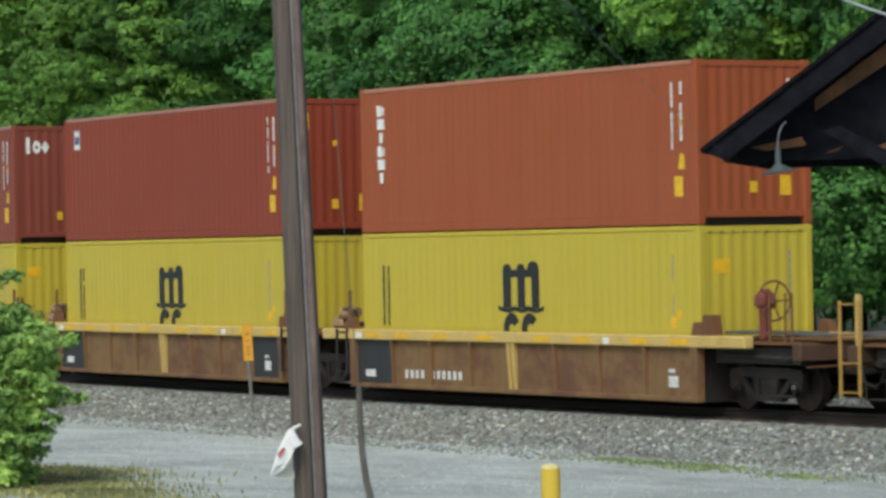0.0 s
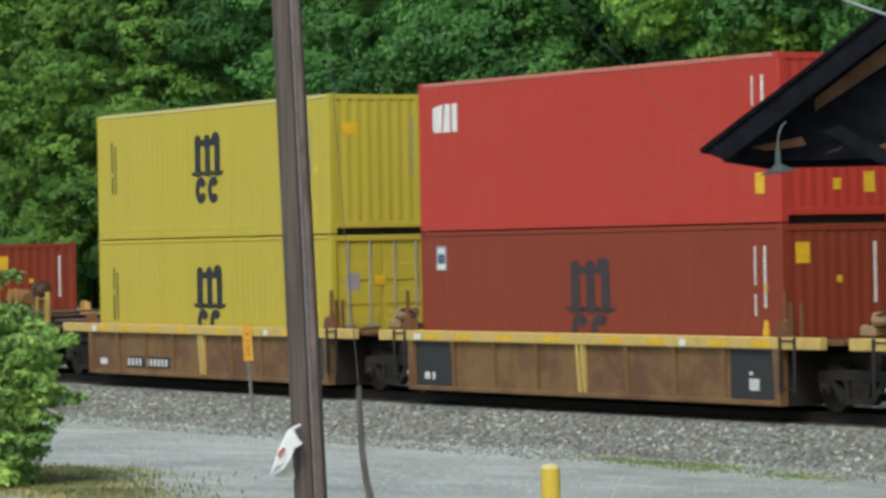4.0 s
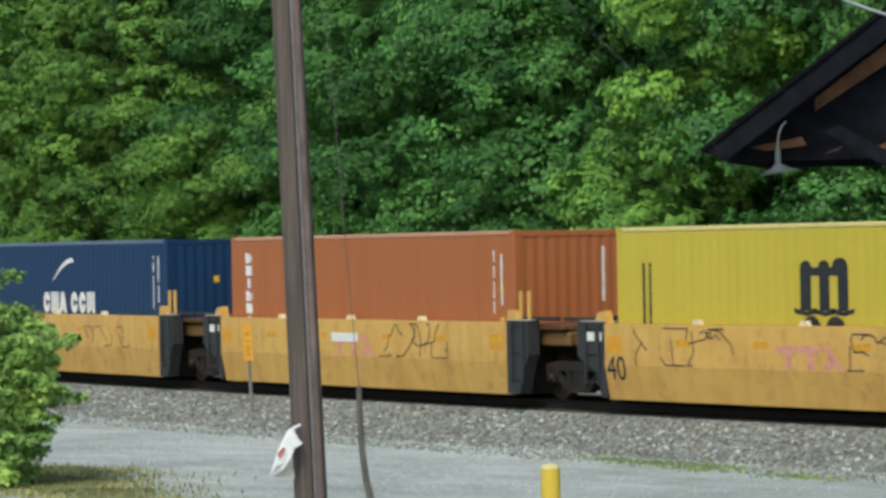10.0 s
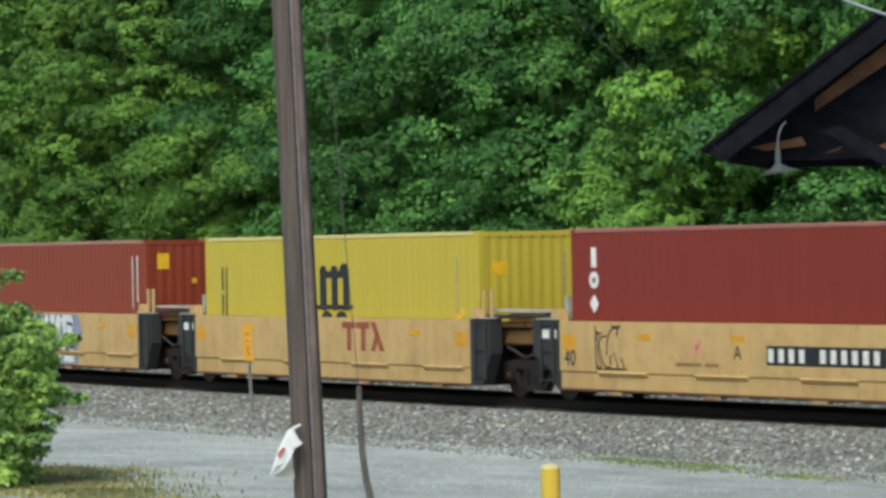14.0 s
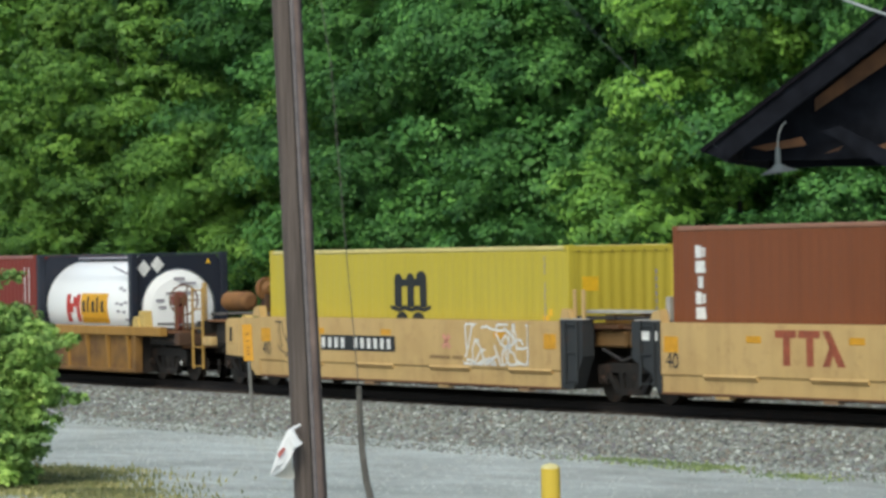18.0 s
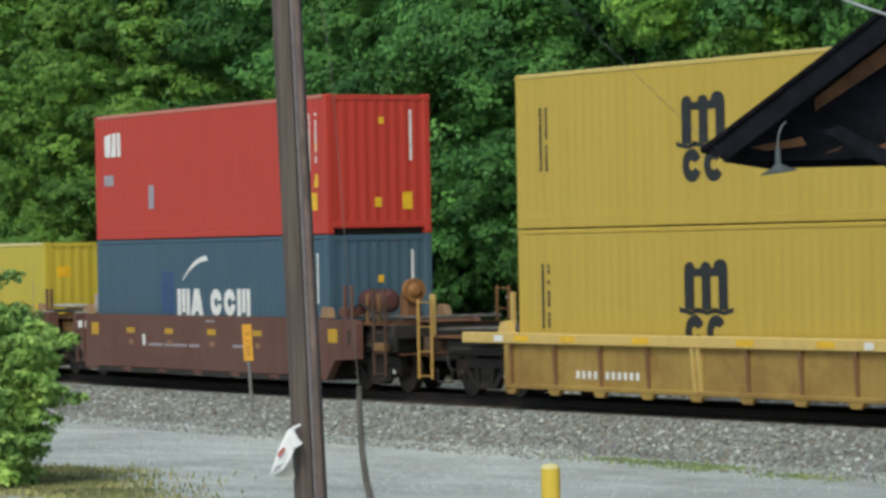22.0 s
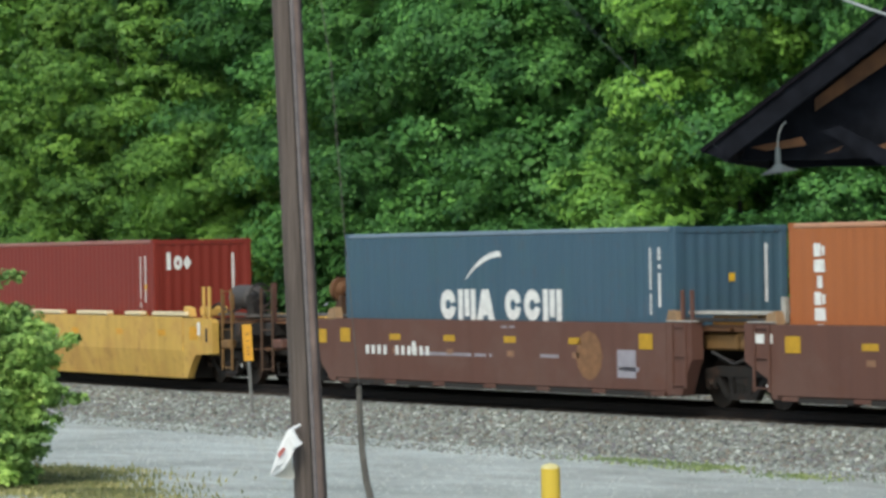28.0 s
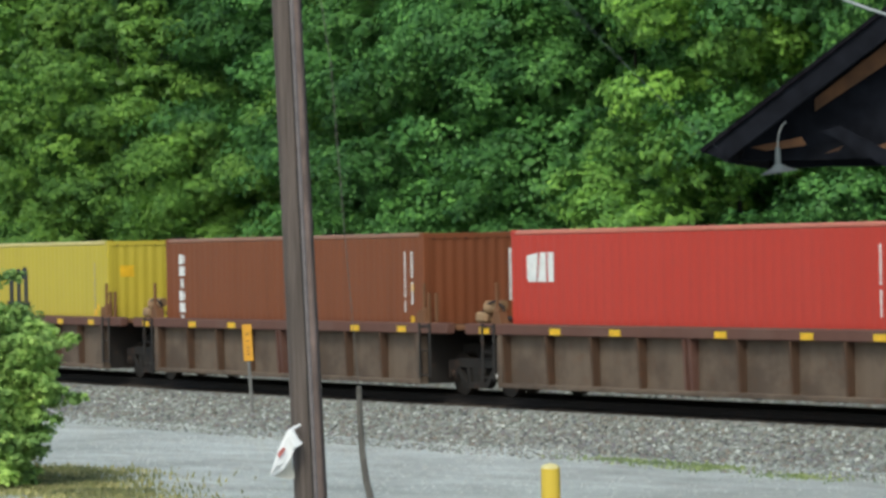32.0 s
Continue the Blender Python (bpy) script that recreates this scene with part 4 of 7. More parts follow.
def container(s, z, mat, label, kind="", length=12.192, height=2.896, doors=False, z_lost=False, covered=False):
    """A steel box container at s in the train, its base at z; returns the thing."""
    L, Hh = length / 2, height
    ob = thing("shipping_container", pose(0, 0, z), label, "container", "containers on the train")
    MOVERS.append((ob, s, z))
    key = (round(length, 2), round(height, 2))
    for sg in (-1, 1):
        part("side_panel", lambda: M().wave(-L + 0.15, L - 0.15, 0.15, Hh - 0.09, sg * 1.206, 0.007, 0.278, "y", sg), mat, ob, key=(key, sg))
        # rail paint carries the bright lit edge, left off under a stacked box
        part("top_rail", lambda: M().box(-L + 0.1, L - 0.1, sg * 1.16, sg * CW, Hh - 0.10, Hh - 0.002, 0.045), mat if covered else RAIL_OF[mat.name], ob, key=(key, sg))
        part("bottom_rail", lambda: M().box(-L + 0.1, L - 0.1, sg * 1.15, sg * 1.217, 0.004, 0.17, 0.01), mat, ob, key=(key, sg))
        for e in (-1, 1):
            part("corner_post", lambda: M().box(e * (L - 0.005), e * (L - 0.16), sg * (CW - 0.002), sg * (CW - 0.15), 0.1, Hh - 0.1, 0.015), mat, ob, key=(key, sg, e))
            for zz, nm in ((0.0, "low"), (Hh - 0.118, "high")):
                part("corner_casting", lambda: M().box(e * L, e * (L - 0.178), sg * CW, sg * (CW - 0.162), zz, zz + 0.118, 0.012), mat, ob, key=(key, sg, e, nm))
    part("roof", lambda: M().box(-L + 0.1, L - 0.1, -1.17, 1.17, Hh - 0.06, Hh - 0.03), mat, ob, key=key)
    # dark base drops low, standing in for the shade under sill and stacked box
    part("base", lambda: M().box(-L + 0.16, L - 0.16, -1.14, 1.14, -0.017, 0.16), GEAR_DARK, ob, key=key)
    part("front_header", lambda: M().box(L - 0.07, L - 0.012, -1.06, 1.06, Hh - 0.13, Hh - 0.012, 0.008), mat, ob, key=key)
    part("front_sill", lambda: M().box(L - 0.07, L - 0.012, -1.06, 1.06, 0.12, 0.24, 0.01), mat, ob, key=key)

    def leaf(x, out, y0, y1):
        m = M().box(x, x - out * 0.04, y0, y1, 0.14, Hh - 0.12, 0.01)
        for zz in (0.45, 0.95, 1.45, 1.95):
            m.box(x, x + out * 0.02, y0 + 0.08, y1 - 0.08, zz, zz + 0.34, 0.01)
        return m

    def rods(x, out, y0, y1):
        m = M()
        for f in (0.25, 0.72):
            y = y0 + (y1 - y0) * f
            m.cyl((x + out * 0.035, y, 0.1), (x + out * 0.035, y, Hh - 0.1), 0.018, 0.018, 8)
            m.box(x + out * 0.03, x + out * 0.055, y - 0.16, y + 0.16, 1.0, 1.04)
        return m
    ends = [(-L + 0.04, -1)] + ([(L - 0.06, 1)] if doors else [])
    for x, out in ends:
        for y0, y1 in ((-1.07, -0.01), (0.01, 1.07)):
            d = part("door", lambda: leaf(x, out, y0, y1), mat, ob, key=(key, out, y0))
            part("lock_rods", lambda: rods(x, out, y0, y1), GREYMARK if doors else mat, d, key=(key, out, y0))
    if not doors:
        part("front_wall", lambda: M().wave(-1.07, 1.07, 0.18, Hh - 0.11, L - 0.022, 0.011, 0.24, "x", 1), mat, ob, key=key)
        # dark dashes painted for the shade where the waves meet the header
        for i in range(9):
            y = -0.96 + 0.24 * i
            part("vent_shadow", lambda: M().box(L - 0.012, L - 0.009, y - 0.03, y + 0.015, Hh - 0.122, Hh - 0.102), GEAR_DARK, ob, key=(key, i))
    near = (-1.2105, -1.2065)

    def mark(shapes, material, text="", k=None):
        if text or len(shapes) < 6:
            for i, q in enumerate(shapes):
                o = part("emblem_shape" if text else "marking", lambda: flat([q], *near), material, ob, text, key=None if k is None else (k, i))
            return o
        return tagged(part("marking", lambda: flat(shapes, *near), material, ob, text, key=k), kind="stuff")

    def front(y0, y1, z0, z1, material, text=""):
        return part("front_marking", M().box(L - 0.026, L - 0.0205, y0, y1, z0, z1), material, ob, text)
    if kind == "three_bar":
        top = 2.27 if height > 2.7 else 2.10
        mark(three_bar_mark(top), BLACK_MARK, "black emblem of three upright bars over two rings", ("three", key))
        for x in (-5.28, -5.08):
            mark(bars(ramble, x, x + 0.07, 0.95, 2.25, True, 0.10), BLACK_MARK)
        mark(bars(ramble, 5.22, 5.25, 1.1, 2.4, True, 0.12), GREYMARK)
        mark([rect(5.36, 5.5, 1.28, 1.42)], SIGN_YELLOW)
        if ramble.random() < 0.6:
            mark([rect(5.16, 5.38, 1.10, 1.3)], SIGN_YELLOW)
        if not doors:
            front(-0.9, -0.55, Hh - 0.85, Hh - 0.58, SIGN_YELLOW, "bright yellow notice plate")
            for i in range(9):
                front(0.70, 0.74, Hh - 0.55 - 0.14 * i, Hh - 0.46 - 0.14 * i, GREYMARK)
    if kind in ("column", "tex", "block", "logo", "word"):
        for i, x in enumerate((5.27, 5.55)):
            mark(bars(ramble, x, x + (0.07 if i else 0.05), 1.25 + 0.15 * i, 2.52, True, 0.075), TIRED_WHITE)
        if kind != "word":
            mark([[(5.48, 0.98), (5.68, 0.98), (5.66, 1.24), (5.54, 1.26)], rect(5.54, 5.64, 1.74, 1.88)], SIGN_YELLOW)
        for i in range(14):
            front(0.73, 0.79, 2.50 - 0.075 * i, 2.57 - 0.075 * i, TIRED_WHITE)
    if kind == "column":
        mark(column_mark(2.55), TIRED_WHITE, "white column of blocky shapes", ("col", key))
    elif kind == "tex":
        mark(tri_column(-5.5, -5.2, 1.35, 2.55), TIRED_WHITE, "white upright column of three shapes", ("texc", key))
        y0, y1 = -0.94, -0.27
        for q in tri_mark(y0, y1, 2.20, 2.60):
            part("front_marking", M().prism(q, "x", L - 0.024, L - 0.019), TIRED_WHITE, ob, "white rounded shape")
    elif kind == "block":
        mark(block_mark(1.92, 2.47), TIRED_WHITE, "white emblem of joined blocks", ("block", key))
        front(0.02, 0.14, 2.28, 2.42, SIGN_YELLOW)
    elif kind == "logo":
        mark([rect(-5.5, -5.12, 2.15, 2.62)], GREYMARK, "small grey, white and blue emblem panel", ("logo", key))
        part("marking", lambda: flat([rect(-5.47, -5.15, 2.17, 2.27), rect(-5.42, -5.2, 2.45, 2.58)], -1.2135, -1.211), TIRED_WHITE, ob, key=("logo2", key))
        part("marking", lambda: flat(bow(-5.31, 2.38, 0.03, 0.11, 0, 360, 10), -1.2135, -1.211), BLUEMARK, ob, key=("logo3", key))
        front(-0.91, -0.62, 2.22, 2.58, SIGN_YELLOW, "bright yellow square plate")
        front(-0.06, 0.06, 1.88, 2.0, SIGN_YELLOW)
    elif kind == "word":
        wide = 2.25 if mat is BLUE else 1.66
        mark(word_blocks(-wide, wide + 0.05, 1.19, 1.78 if mat is BLUE else 1.70, 1 if z_lost else 0), TIRED_WHITE, "bold white lettering shapes", None)
        mark(swoosh(-1.25 if mat is BLUE else -0.97, 1.98, 0.1 if mat is BLUE else 0.36, 2.46), TIRED_WHITE, "white tapering swoosh", None)
        if z_lost:
            mark([rect(-2.4, -1.73, 1.22, 2.17)], BLUEMARK, "darker blue repainted patch")
        front(-0.05, 0.08, 1.9, 2.05, SIGN_YELLOW)
    return ob


# ---- well cars ----
R_WHEEL = 0.42
PITCH = 15.57


def truck(unit, x, y=0.0, turn=0.0):
    """Three-piece truck: side frames, bolster, springs, two wheelsets."""
    t = part("truck", lambda: M().box(-0.2, 0.2, -1.05, 1.05, 0.42, 0.62, 0.03).cyl((0, 0, 0.6), (0, 0, 0.72), 0.22, 0.2, 14), TRUCK, unit, key="bolster", at=pose(x, y, 0, 0, 0, turn))
    for sg in (-1, 1):
        def frame_outline():
            m = M()
            y0, y1 = sg * 0.93, sg * 1.07
            m.prism([(-1.08, 0.60), (-1.02, 0.70), (-0.62, 0.74), (0.62, 0.74), (1.02, 0.70), (1.08, 0.60), (0.72, 0.56), (-0.72, 0.56)], "y", y0, y1)
            m.prism([(-0.80, 0.57), (-0.66, 0.57), (-0.30, 0.22), (-0.42, 0.16)], "y", y0, y1)
            m.prism([(0.80, 0.57), (0.66, 0.57), (0.30, 0.22), (0.42, 0.16)], "y", y0, y1)
            m.prism([(-0.42, 0.16), (0.42, 0.16), (0.36, 0.27), (-0.36, 0.27)], "y", y0, y1)
            m.prism([(-0.36, 0.56), (-0.24, 0.56), (-0.20, 0.26), (-0.30, 0.26)], "y", y0, y1)
            m.prism([(0.36, 0.56), (0.24, 0.56), (0.20, 0.26), (0.30, 0.26)], "y", y0, y1)
            for e in (-1, 1):
                m.prism([(e * 1.06, 0.60), (e * 1.02, 0.34), (e * 0.76, 0.34), (e * 0.72, 0.58)], "y", y0, y1)
            return m
        part("side_frame", frame_outline, TRUCK, t, key=("frame", sg))
        for dx in (-0.12, 0.0, 0.12):
            part("spring", lambda: M().cyl((dx, sg * 1.0, 0.27), (dx, sg * 1.0, 0.5), 0.05, 0.05, 8), TRUCK, t, key=("spring", sg, dx))
        for e in (-1, 1):
            part("axle_cap", lambda: M().cyl((e * 0.89, sg * 1.06, R_WHEEL), (e * 0.89, sg * 1.13, R_WHEEL), 0.09, 0.06, 12), WHEEL, t, key=("cap", sg, e))
        part("cap_mark", lambda: M().cyl((0.89, sg * 1.131, R_WHEEL), (0.89, sg * 1.135, R_WHEEL), 0.045, 0.045, 10), TIRED_WHITE, t, key=("mark", sg))
    for e in (-1, 1):
        def wheelset():
            m = M().cyl((0, -0.95, 0), (0, 0.95, 0), 0.075, 0.075, 12)
            for sg in (-1, 1):
                m.cyl((0, sg * 0.69, 0), (0, sg * 0.72, 0), R_WHEEL + 0.025, R_WHEEL + 0.02, 32)
                m.cyl((0, sg * 0.72, 0), (0, sg * 0.83, 0), R_WHEEL, R_WHEEL - 0.005, 32)
                m.cyl((0, sg * 0.82, 0), (0, sg * 0.86, 0), 0.13, 0.11, 16)
                for i in range(4):
                    a = i * math.pi / 2
                    m.cyl((0.26 * math.cos(a), sg * 0.83, 0.26 * math.sin(a)), (0.26 * math.cos(a), sg * 0.834, 0.26 * math.sin(a)), 0.045, 0.045, 8)
            return m
        w = part("wheelset", wheelset, WHEEL, t, key="wheelset")
        w.matrix_parent_inverse = Matrix.Translation((e * 0.89, 0, R_WHEEL))
        WHEELSETS.append(w)
    return t


def scrawl(rng, x0, x1, z0, z1, n, w=0.03):
    """Loose painted strokes."""
    s = []
    for i in range(n):
        x = x0 + (x1 - x0) * (i + rng.uniform(0.1, 0.9)) / n
        z = rng.uniform(z0, z1)
        a = rng.uniform(0, 6.28)
        for j in range(rng.randint(5, 9)):
            a += rng.uniform(-1.1, 1.1)
            d = rng.uniform(0.10, 0.22)
            nx, nz = min(max(x + d * math.cos(a), x0), x1), min(max(z + d * 1.4 * math.sin(a), z0), z1)
            l = math.hypot(nx - x, nz - z)
            if l > 0.02:
                ox, oz = -(nz - z) / l * w / 2, (nx - x) / l * w / 2
                s.append([(x + ox, z + oz), (nx + ox, nz + oz), (nx - ox, nz - oz), (x - ox, z - oz)])
            x, z = nx, nz
    return s


def well_car(s, style, body, chord, label, front, rear, half=6.15, joint=PITCH / 2, zt=1.28, zb=0.11, rib_gap=1.53, dark_ends=True, tip=9.94, truck_at=7.72, gear=None, stuff=0):
    """One platform of a well car. style: ribbed or smooth or ledged; front, rear: joint, end or none."""
    unit = thing("well_car", pose(0, 0, 0), label, "rail car", "well cars of the train")
    MOVERS.append((unit, s, 0.0))
    gear = gear or body
    hf, hr = half, -half
    k0 = (style, half, zt, zb, rib_gap, front, rear)
    part("well_floor", lambda: M().box(hr, hf, -1.22, 1.22, zb + 0.05, zb + 0.14), GEAR_DARK, unit, key=k0)
    for i in range(7):
        x = hr + 0.6 + (2 * half - 1.2) * i / 6
        part("cross_bearer", lambda: M().box(x - 0.09, x + 0.09, -1.3, 1.3, zb - 0.02, zb + 0.05, 0.01), GEAR_DARK, unit, key=(k0, i))
    for sg in (-1, 1):
        y = lambda a: sg * a
        if style == "ribbed":
            cx1 = (joint - 0.35 if front == "joint" else half + 1.65)
            cx0 = -(joint - 0.35 if rear == "joint" else half + 1.65)
            part("side_sheet", lambda: M().box(hr, hf, y(1.335 if body is not CAR_GREY else 1.24), y(1.355 if body is not CAR_GREY else 1.26), zb + 0.02, zt - 0.2), body, unit, key=(k0, sg))
            part("top_chord", lambda: M().box(cx0, cx1, y(1.27), y(1.46), zt - 0.21, zt, 0.02), chord, unit, key=(k0, sg))
            part("bottom_chord", lambda: M().box(hr, hf, y(1.30), y(1.43), zb, zb + 0.09, 0.015), body, unit, key=(k0, sg))
            n = int(half / rib_gap)
            for i in range(-n, n + 1):
                xs = [i * rib_gap] if i else [-0.09, 0.09]
                for x in xs:
                    part("rib", lambda: M().prism([(y(1.355 if body is not CAR_GREY else 1.26), zb + 0.09), (y(1.39), zb + 0.09), (y(1.45), zt - 0.21), (y(1.355 if body is not CAR_GREY else 1.26), zt - 0.21)], "x", x - 0.035, x + 0.035), chord if i == 0 else (CAR_RIB if body in (CAR_RUSTY, CAR_OLIVE) else CAR_OCHRE if body is OCHRE_SHEET else GEAR_BROWN if body is CAR_GREY else body), unit, key=(k0, sg, x))
            for e, kind in ((1, front), (-1, rear)):
                part("end_post", lambda: M().box(e * (half - 0.02), e * (half + 0.14), y(1.26), y(1.45), zb, zt - 0.21, 0.015), body, unit, key=(k0, sg, e))
                if kind == "joint" and dark_ends:
                    part("dark_end_panel", lambda: M().box(e * (half - 1.42), e * (half - 0.03), y(1.357), y(1.366), zb + 0.1, zt - 0.22), DARKEND, unit, "dark grey painted end panel", key=(k0, sg, e))
        else:
            if style == "smooth":
                prof = [(y(1.47), zt), (y(1.47), 0.72), (y(1.36), zb), (y(1.24), zb), (y(1.24), zt)]
            elif style == "flat":
                prof = [(y(1.46), zt), (y(1.46), zb + 0.10), (y(1.43), zb + 0.075), (y(1.24), zb + 0.075), (y(1.24), zt)]
            else:
                prof = [(y(1.46), zt), (y(1.46), 0.60), (y(1.43), 0.56), (y(1.43), zb + 0.02), (y(1.24), zb + 0.02), (y(1.24), zt)]
            part("side_wall", lambda: M().prism(prof, "x", hr, hf), body, unit, key=(k0, sg))
            if style in ("flat", "ledged"):
                n_s = 6 if style == "flat" else 11
                # solid dark boxes spaced along the bottom edge
                for i in range(n_s):
                    x0 = hr + 0.55 + (2 * half - 0.65) * i / n_s
                    x1 = x0 + (2 * half - 0.65) / n_s - 0.42
                    part("bottom_slot", lambda: M().box(x0, x1, y(1.26), y(1.44), zb - 0.02, zb + 0.075 if style == "flat" else zb + 0.03), GEAR_DARK, unit, "dark block under the side", key=(k0, sg, i))
            if style == "flat":
                for i in range(7):
                    x = hr + 0.1 + (2 * half - 0.65) * i / 6
                    part("bottom_lug", lambda: M().box(x, x + 0.45, y(1.28), y(1.455), zb, zb + 0.09, 0.012), body, unit, key=(k0, sg, i))
            if style == "ledged":
                part("bottom_edge", lambda: M().box(hr, hf, y(1.434), y(1.463), zb + 0.0, zb + 0.045, 0.01), GEAR_RUST, unit, "rusty bottom edge", key=(k0, sg))
            if style == "ledged":
                for i in range(4):
                    x = hr + 1.3 + 3.05 * i
                    part("ledge", lambda: M().prism([(y(1.43), 0.50), (y(1.50), 0.575), (y(1.46), 0.61), (y(1.43), 0.60)], "x", x, x + 1.55), body, unit, key=(k0, sg, i))
                    part("bottom_lug", lambda: M().box(x + 0.3, x + 0.7, y(1.30), y(1.448), zb - 0.06, zb + 0.03, 0.01), PALE_RUST if i % 2 else body, unit, key=(k0, sg, i, 1))
        for e, kind in ((1, front), (-1, rear)):
            if kind == "joint" and style != "ribbed":
                part("end_panel", lambda: M().prism([(e * half, zb + 0.03), (e * (half + (0.45 if e > 0 else 0.14)), zb + 0.03), (e * (half + (0.62 if e > 0 else 0.30)), 0.58), (e * (half + (0.78 if e > 0 else 0.92)), 0.86), (e * (half + (0.78 if e > 0 else 0.92)), zt + 0.02), (e * half, zt + 0.02)], "y", y(1.20), y(1.45)), gear, unit, "dark end panel beside the truck", key=(k0, sg, e))
            if kind == "end" and style != "ribbed":
                part("end_panel", lambda: M().prism([(e * half, zb + 0.02), (e * (half + 0.22), zb + 0.02), (e * (half + 0.42), 0.40), (e * (half + 0.66), 0.63), (e * (half + 1.62), 0.67), (e * (half + 1.62), zt - 0.12), (e * (half + 1.50), zt - 0.04), (e * half, zt - 0.02)], "y", y(1.30), y(1.455)), body, unit, key=(k0, sg, e))
                if sg < 0:
                    part("slot_frame", lambda: M().box(e * (half + 1.22), e * (half + 1.46), -1.475, -1.45, zt - 0.60, zt - 0.18, 0.012), chord, unit, key=(k0, e, body.name))
                    part("tow_slot", lambda: M().box(e * (half + 1.28), e * (half + 1.40), -1.479, -1.474, zt - 0.54, zt - 0.24), GEAR_DARK, unit, key=(k0, e))
                    part("end_reflector", lambda: M().box(e * (half + 0.36), e * (half + 0.78), -1.463, -1.456, zt - 0.50, zt - 0.22), SIGN_ORANGE if body is not CAR_BROWN else SIGN_MUSTARD, unit, key=(k0, e, body.name))
                    part("seam_rib", lambda: M().box(e * (half + 0.98), e * (half + 1.02), -1.468, -1.45, 0.70, zt - 0.05), body, unit, key=(k0, e))
                    if e > 0 and (style == "ledged" or stuff):
                        part("notice_plate", lambda: M().box(half + 0.80, half + 0.97, -1.462, -1.456, zt - 0.40, zt - 0.12), GREYMARK if style == "ledged" else TIRED_WHITE, unit, "small notice plate", key=(k0, e))
            if kind != "none":
                part("container_guide", lambda: M().prism([(e * (half - 0.02), zt), (e * (half + 0.36), zt), (e * (half + 0.27), zt + 0.19), (e * (half + 0.05), zt + 0.23)], "y", y(1.27), y(1.44)), (PALE_RUST if body is CAR_BROWN else chord) if style != "ribbed" else CAR_CHORD if body in (CAR_OLIVE, OCHRE_SHEET) else GEAR_RUST, unit, key=(k0, sg, e))
    for e, kind in ((1, front), (-1, rear)):
        part("bulkhead", lambda: M().box(e * (half - 0.02), e * (half + 0.05), -1.25, 1.25, zb, zt - 0.05), GEAR_DARK, unit, key=(k0, e))
        if kind == "joint":
            part("end_deck", lambda: M().box(e * half, e * (joint - 0.06), -1.18, 1.18, zt - 0.14, zt - 0.06, 0.01), GEAR_RUST, unit, key=(k0, e))
            if style != "ribbed":
                for sg in (-1, 1):
                    part("center_beam", lambda: M().box(e * half, e * (joint - 0.03), sg * 1.05, sg * 0.65, 1.02, zt - 0.18, 0.04), GEAR_OCHRE, unit, key=(k0, e, sg))
                part("panel_cap", lambda: M().box(e * (half + 0.02), e * (half + 0.80), -1.47, -1.16, zt + 0.022, zt + 0.05, 0.008), PALE_CAP, unit, "pale grey worn cap strip", key=(k0, e))
                part("cross_rail", lambda: M().box(e * (half + 0.2), e * (joint - 0.02), -1.30, -1.22, zt + 0.03, zt + 0.10, 0.01), GEAR_DARK, unit, key=(k0, e))
                for xx, ww in ((0.12, 0.12), (0.36, 0.26)):
                    part("number_plate", lambda: M().box(-half - xx, -half - xx - ww, -1.456, -1.451, zt - 0.32, zt - 0.16), TIRED_WHITE, unit, key=(k0, xx)) if e < 0 else None
            part("articulation", lambda: M().box(e * half, e * (joint + 0.02), -0.42, 0.42, 0.62, 1.0, 0.03), GEAR_DARK, unit, key=(k0, e))
            if e > 0:
                for xx in (0.32, 0.62):
                    part("grab_post", lambda: M().box(half + xx - 0.035, half + xx + 0.035, -1.34, -1.28, zt - 0.05, zt + 0.58, 0.008), chord if style != "ribbed" else GEAR_RUST, unit, key=(k0, xx, chord.name))
            part("ladder", lambda: ladder(e * (half + 0.2), e * (half + 0.62), -1.475, 0.35, zt), gear if style != "ribbed" else GEAR_DARK, unit, key=(k0, e))
            if style == "ribbed":
                part("corner_bracket", lambda: M().box(e * (half + 0.16), e * (half + 0.32), -1.42, -1.30, zt, zt + 0.30, 0.03).box(e * (half + 0.2), e * (half + 0.26), -1.4, -1.34, zt + 0.28, zt + 0.78, 0.01), GEAR_RUST, unit, key=(k0, e))
            if style == "ribbed" and e == -1:
                part("valve_gear", lambda: M().box(-half - 1.35, -half - 0.95, -1.2, -0.8, zt, zt + 0.22, 0.05).cyl((-half - 1.0, -1.1, zt + 0.3), (-half - 0.55, -1.0, zt + 0.34), 0.13, 0.1, 12).cyl((-half - 0.5, -1.15, zt + 0.1), (-half - 0.5, -1.15, zt + 0.42), 0.07, 0.05, 10), PALE_RUST, unit, "pale rusty valve gear over the joint", key=(k0, e))
                part("hose_loop", lambda: M().tube([(-half - 0.2, -1.2, zt), (-half - 0.28, -1.2, zt + 0.32), (-half - 0.6, -1.2, zt + 0.42), (-half - 1.0, -1.15, zt + 0.36), (-half - 1.2, -1.15, zt + 0.05)], 0.025, 8), GEAR_DARK, unit, key=(k0, e))
            if e == -1:
                part("pipe", lambda: M().cyl((-joint + 0.9, -0.5, zt + 0.06), (-joint - 0.5, -0.2, zt + 0.06), 0.05, 0.05, 10), GEAR_DARK, unit, key=(k0, e))
                truck(unit, -joint, 0.07, -math.degrees(K * joint))
        elif kind == "end":
            part("draft_sill", lambda: M().box(e * half, e * (tip - 0.4), -0.32, 0.32, 0.62, 1.02, 0.03), GEAR_DARK, unit, key=(k0, e))
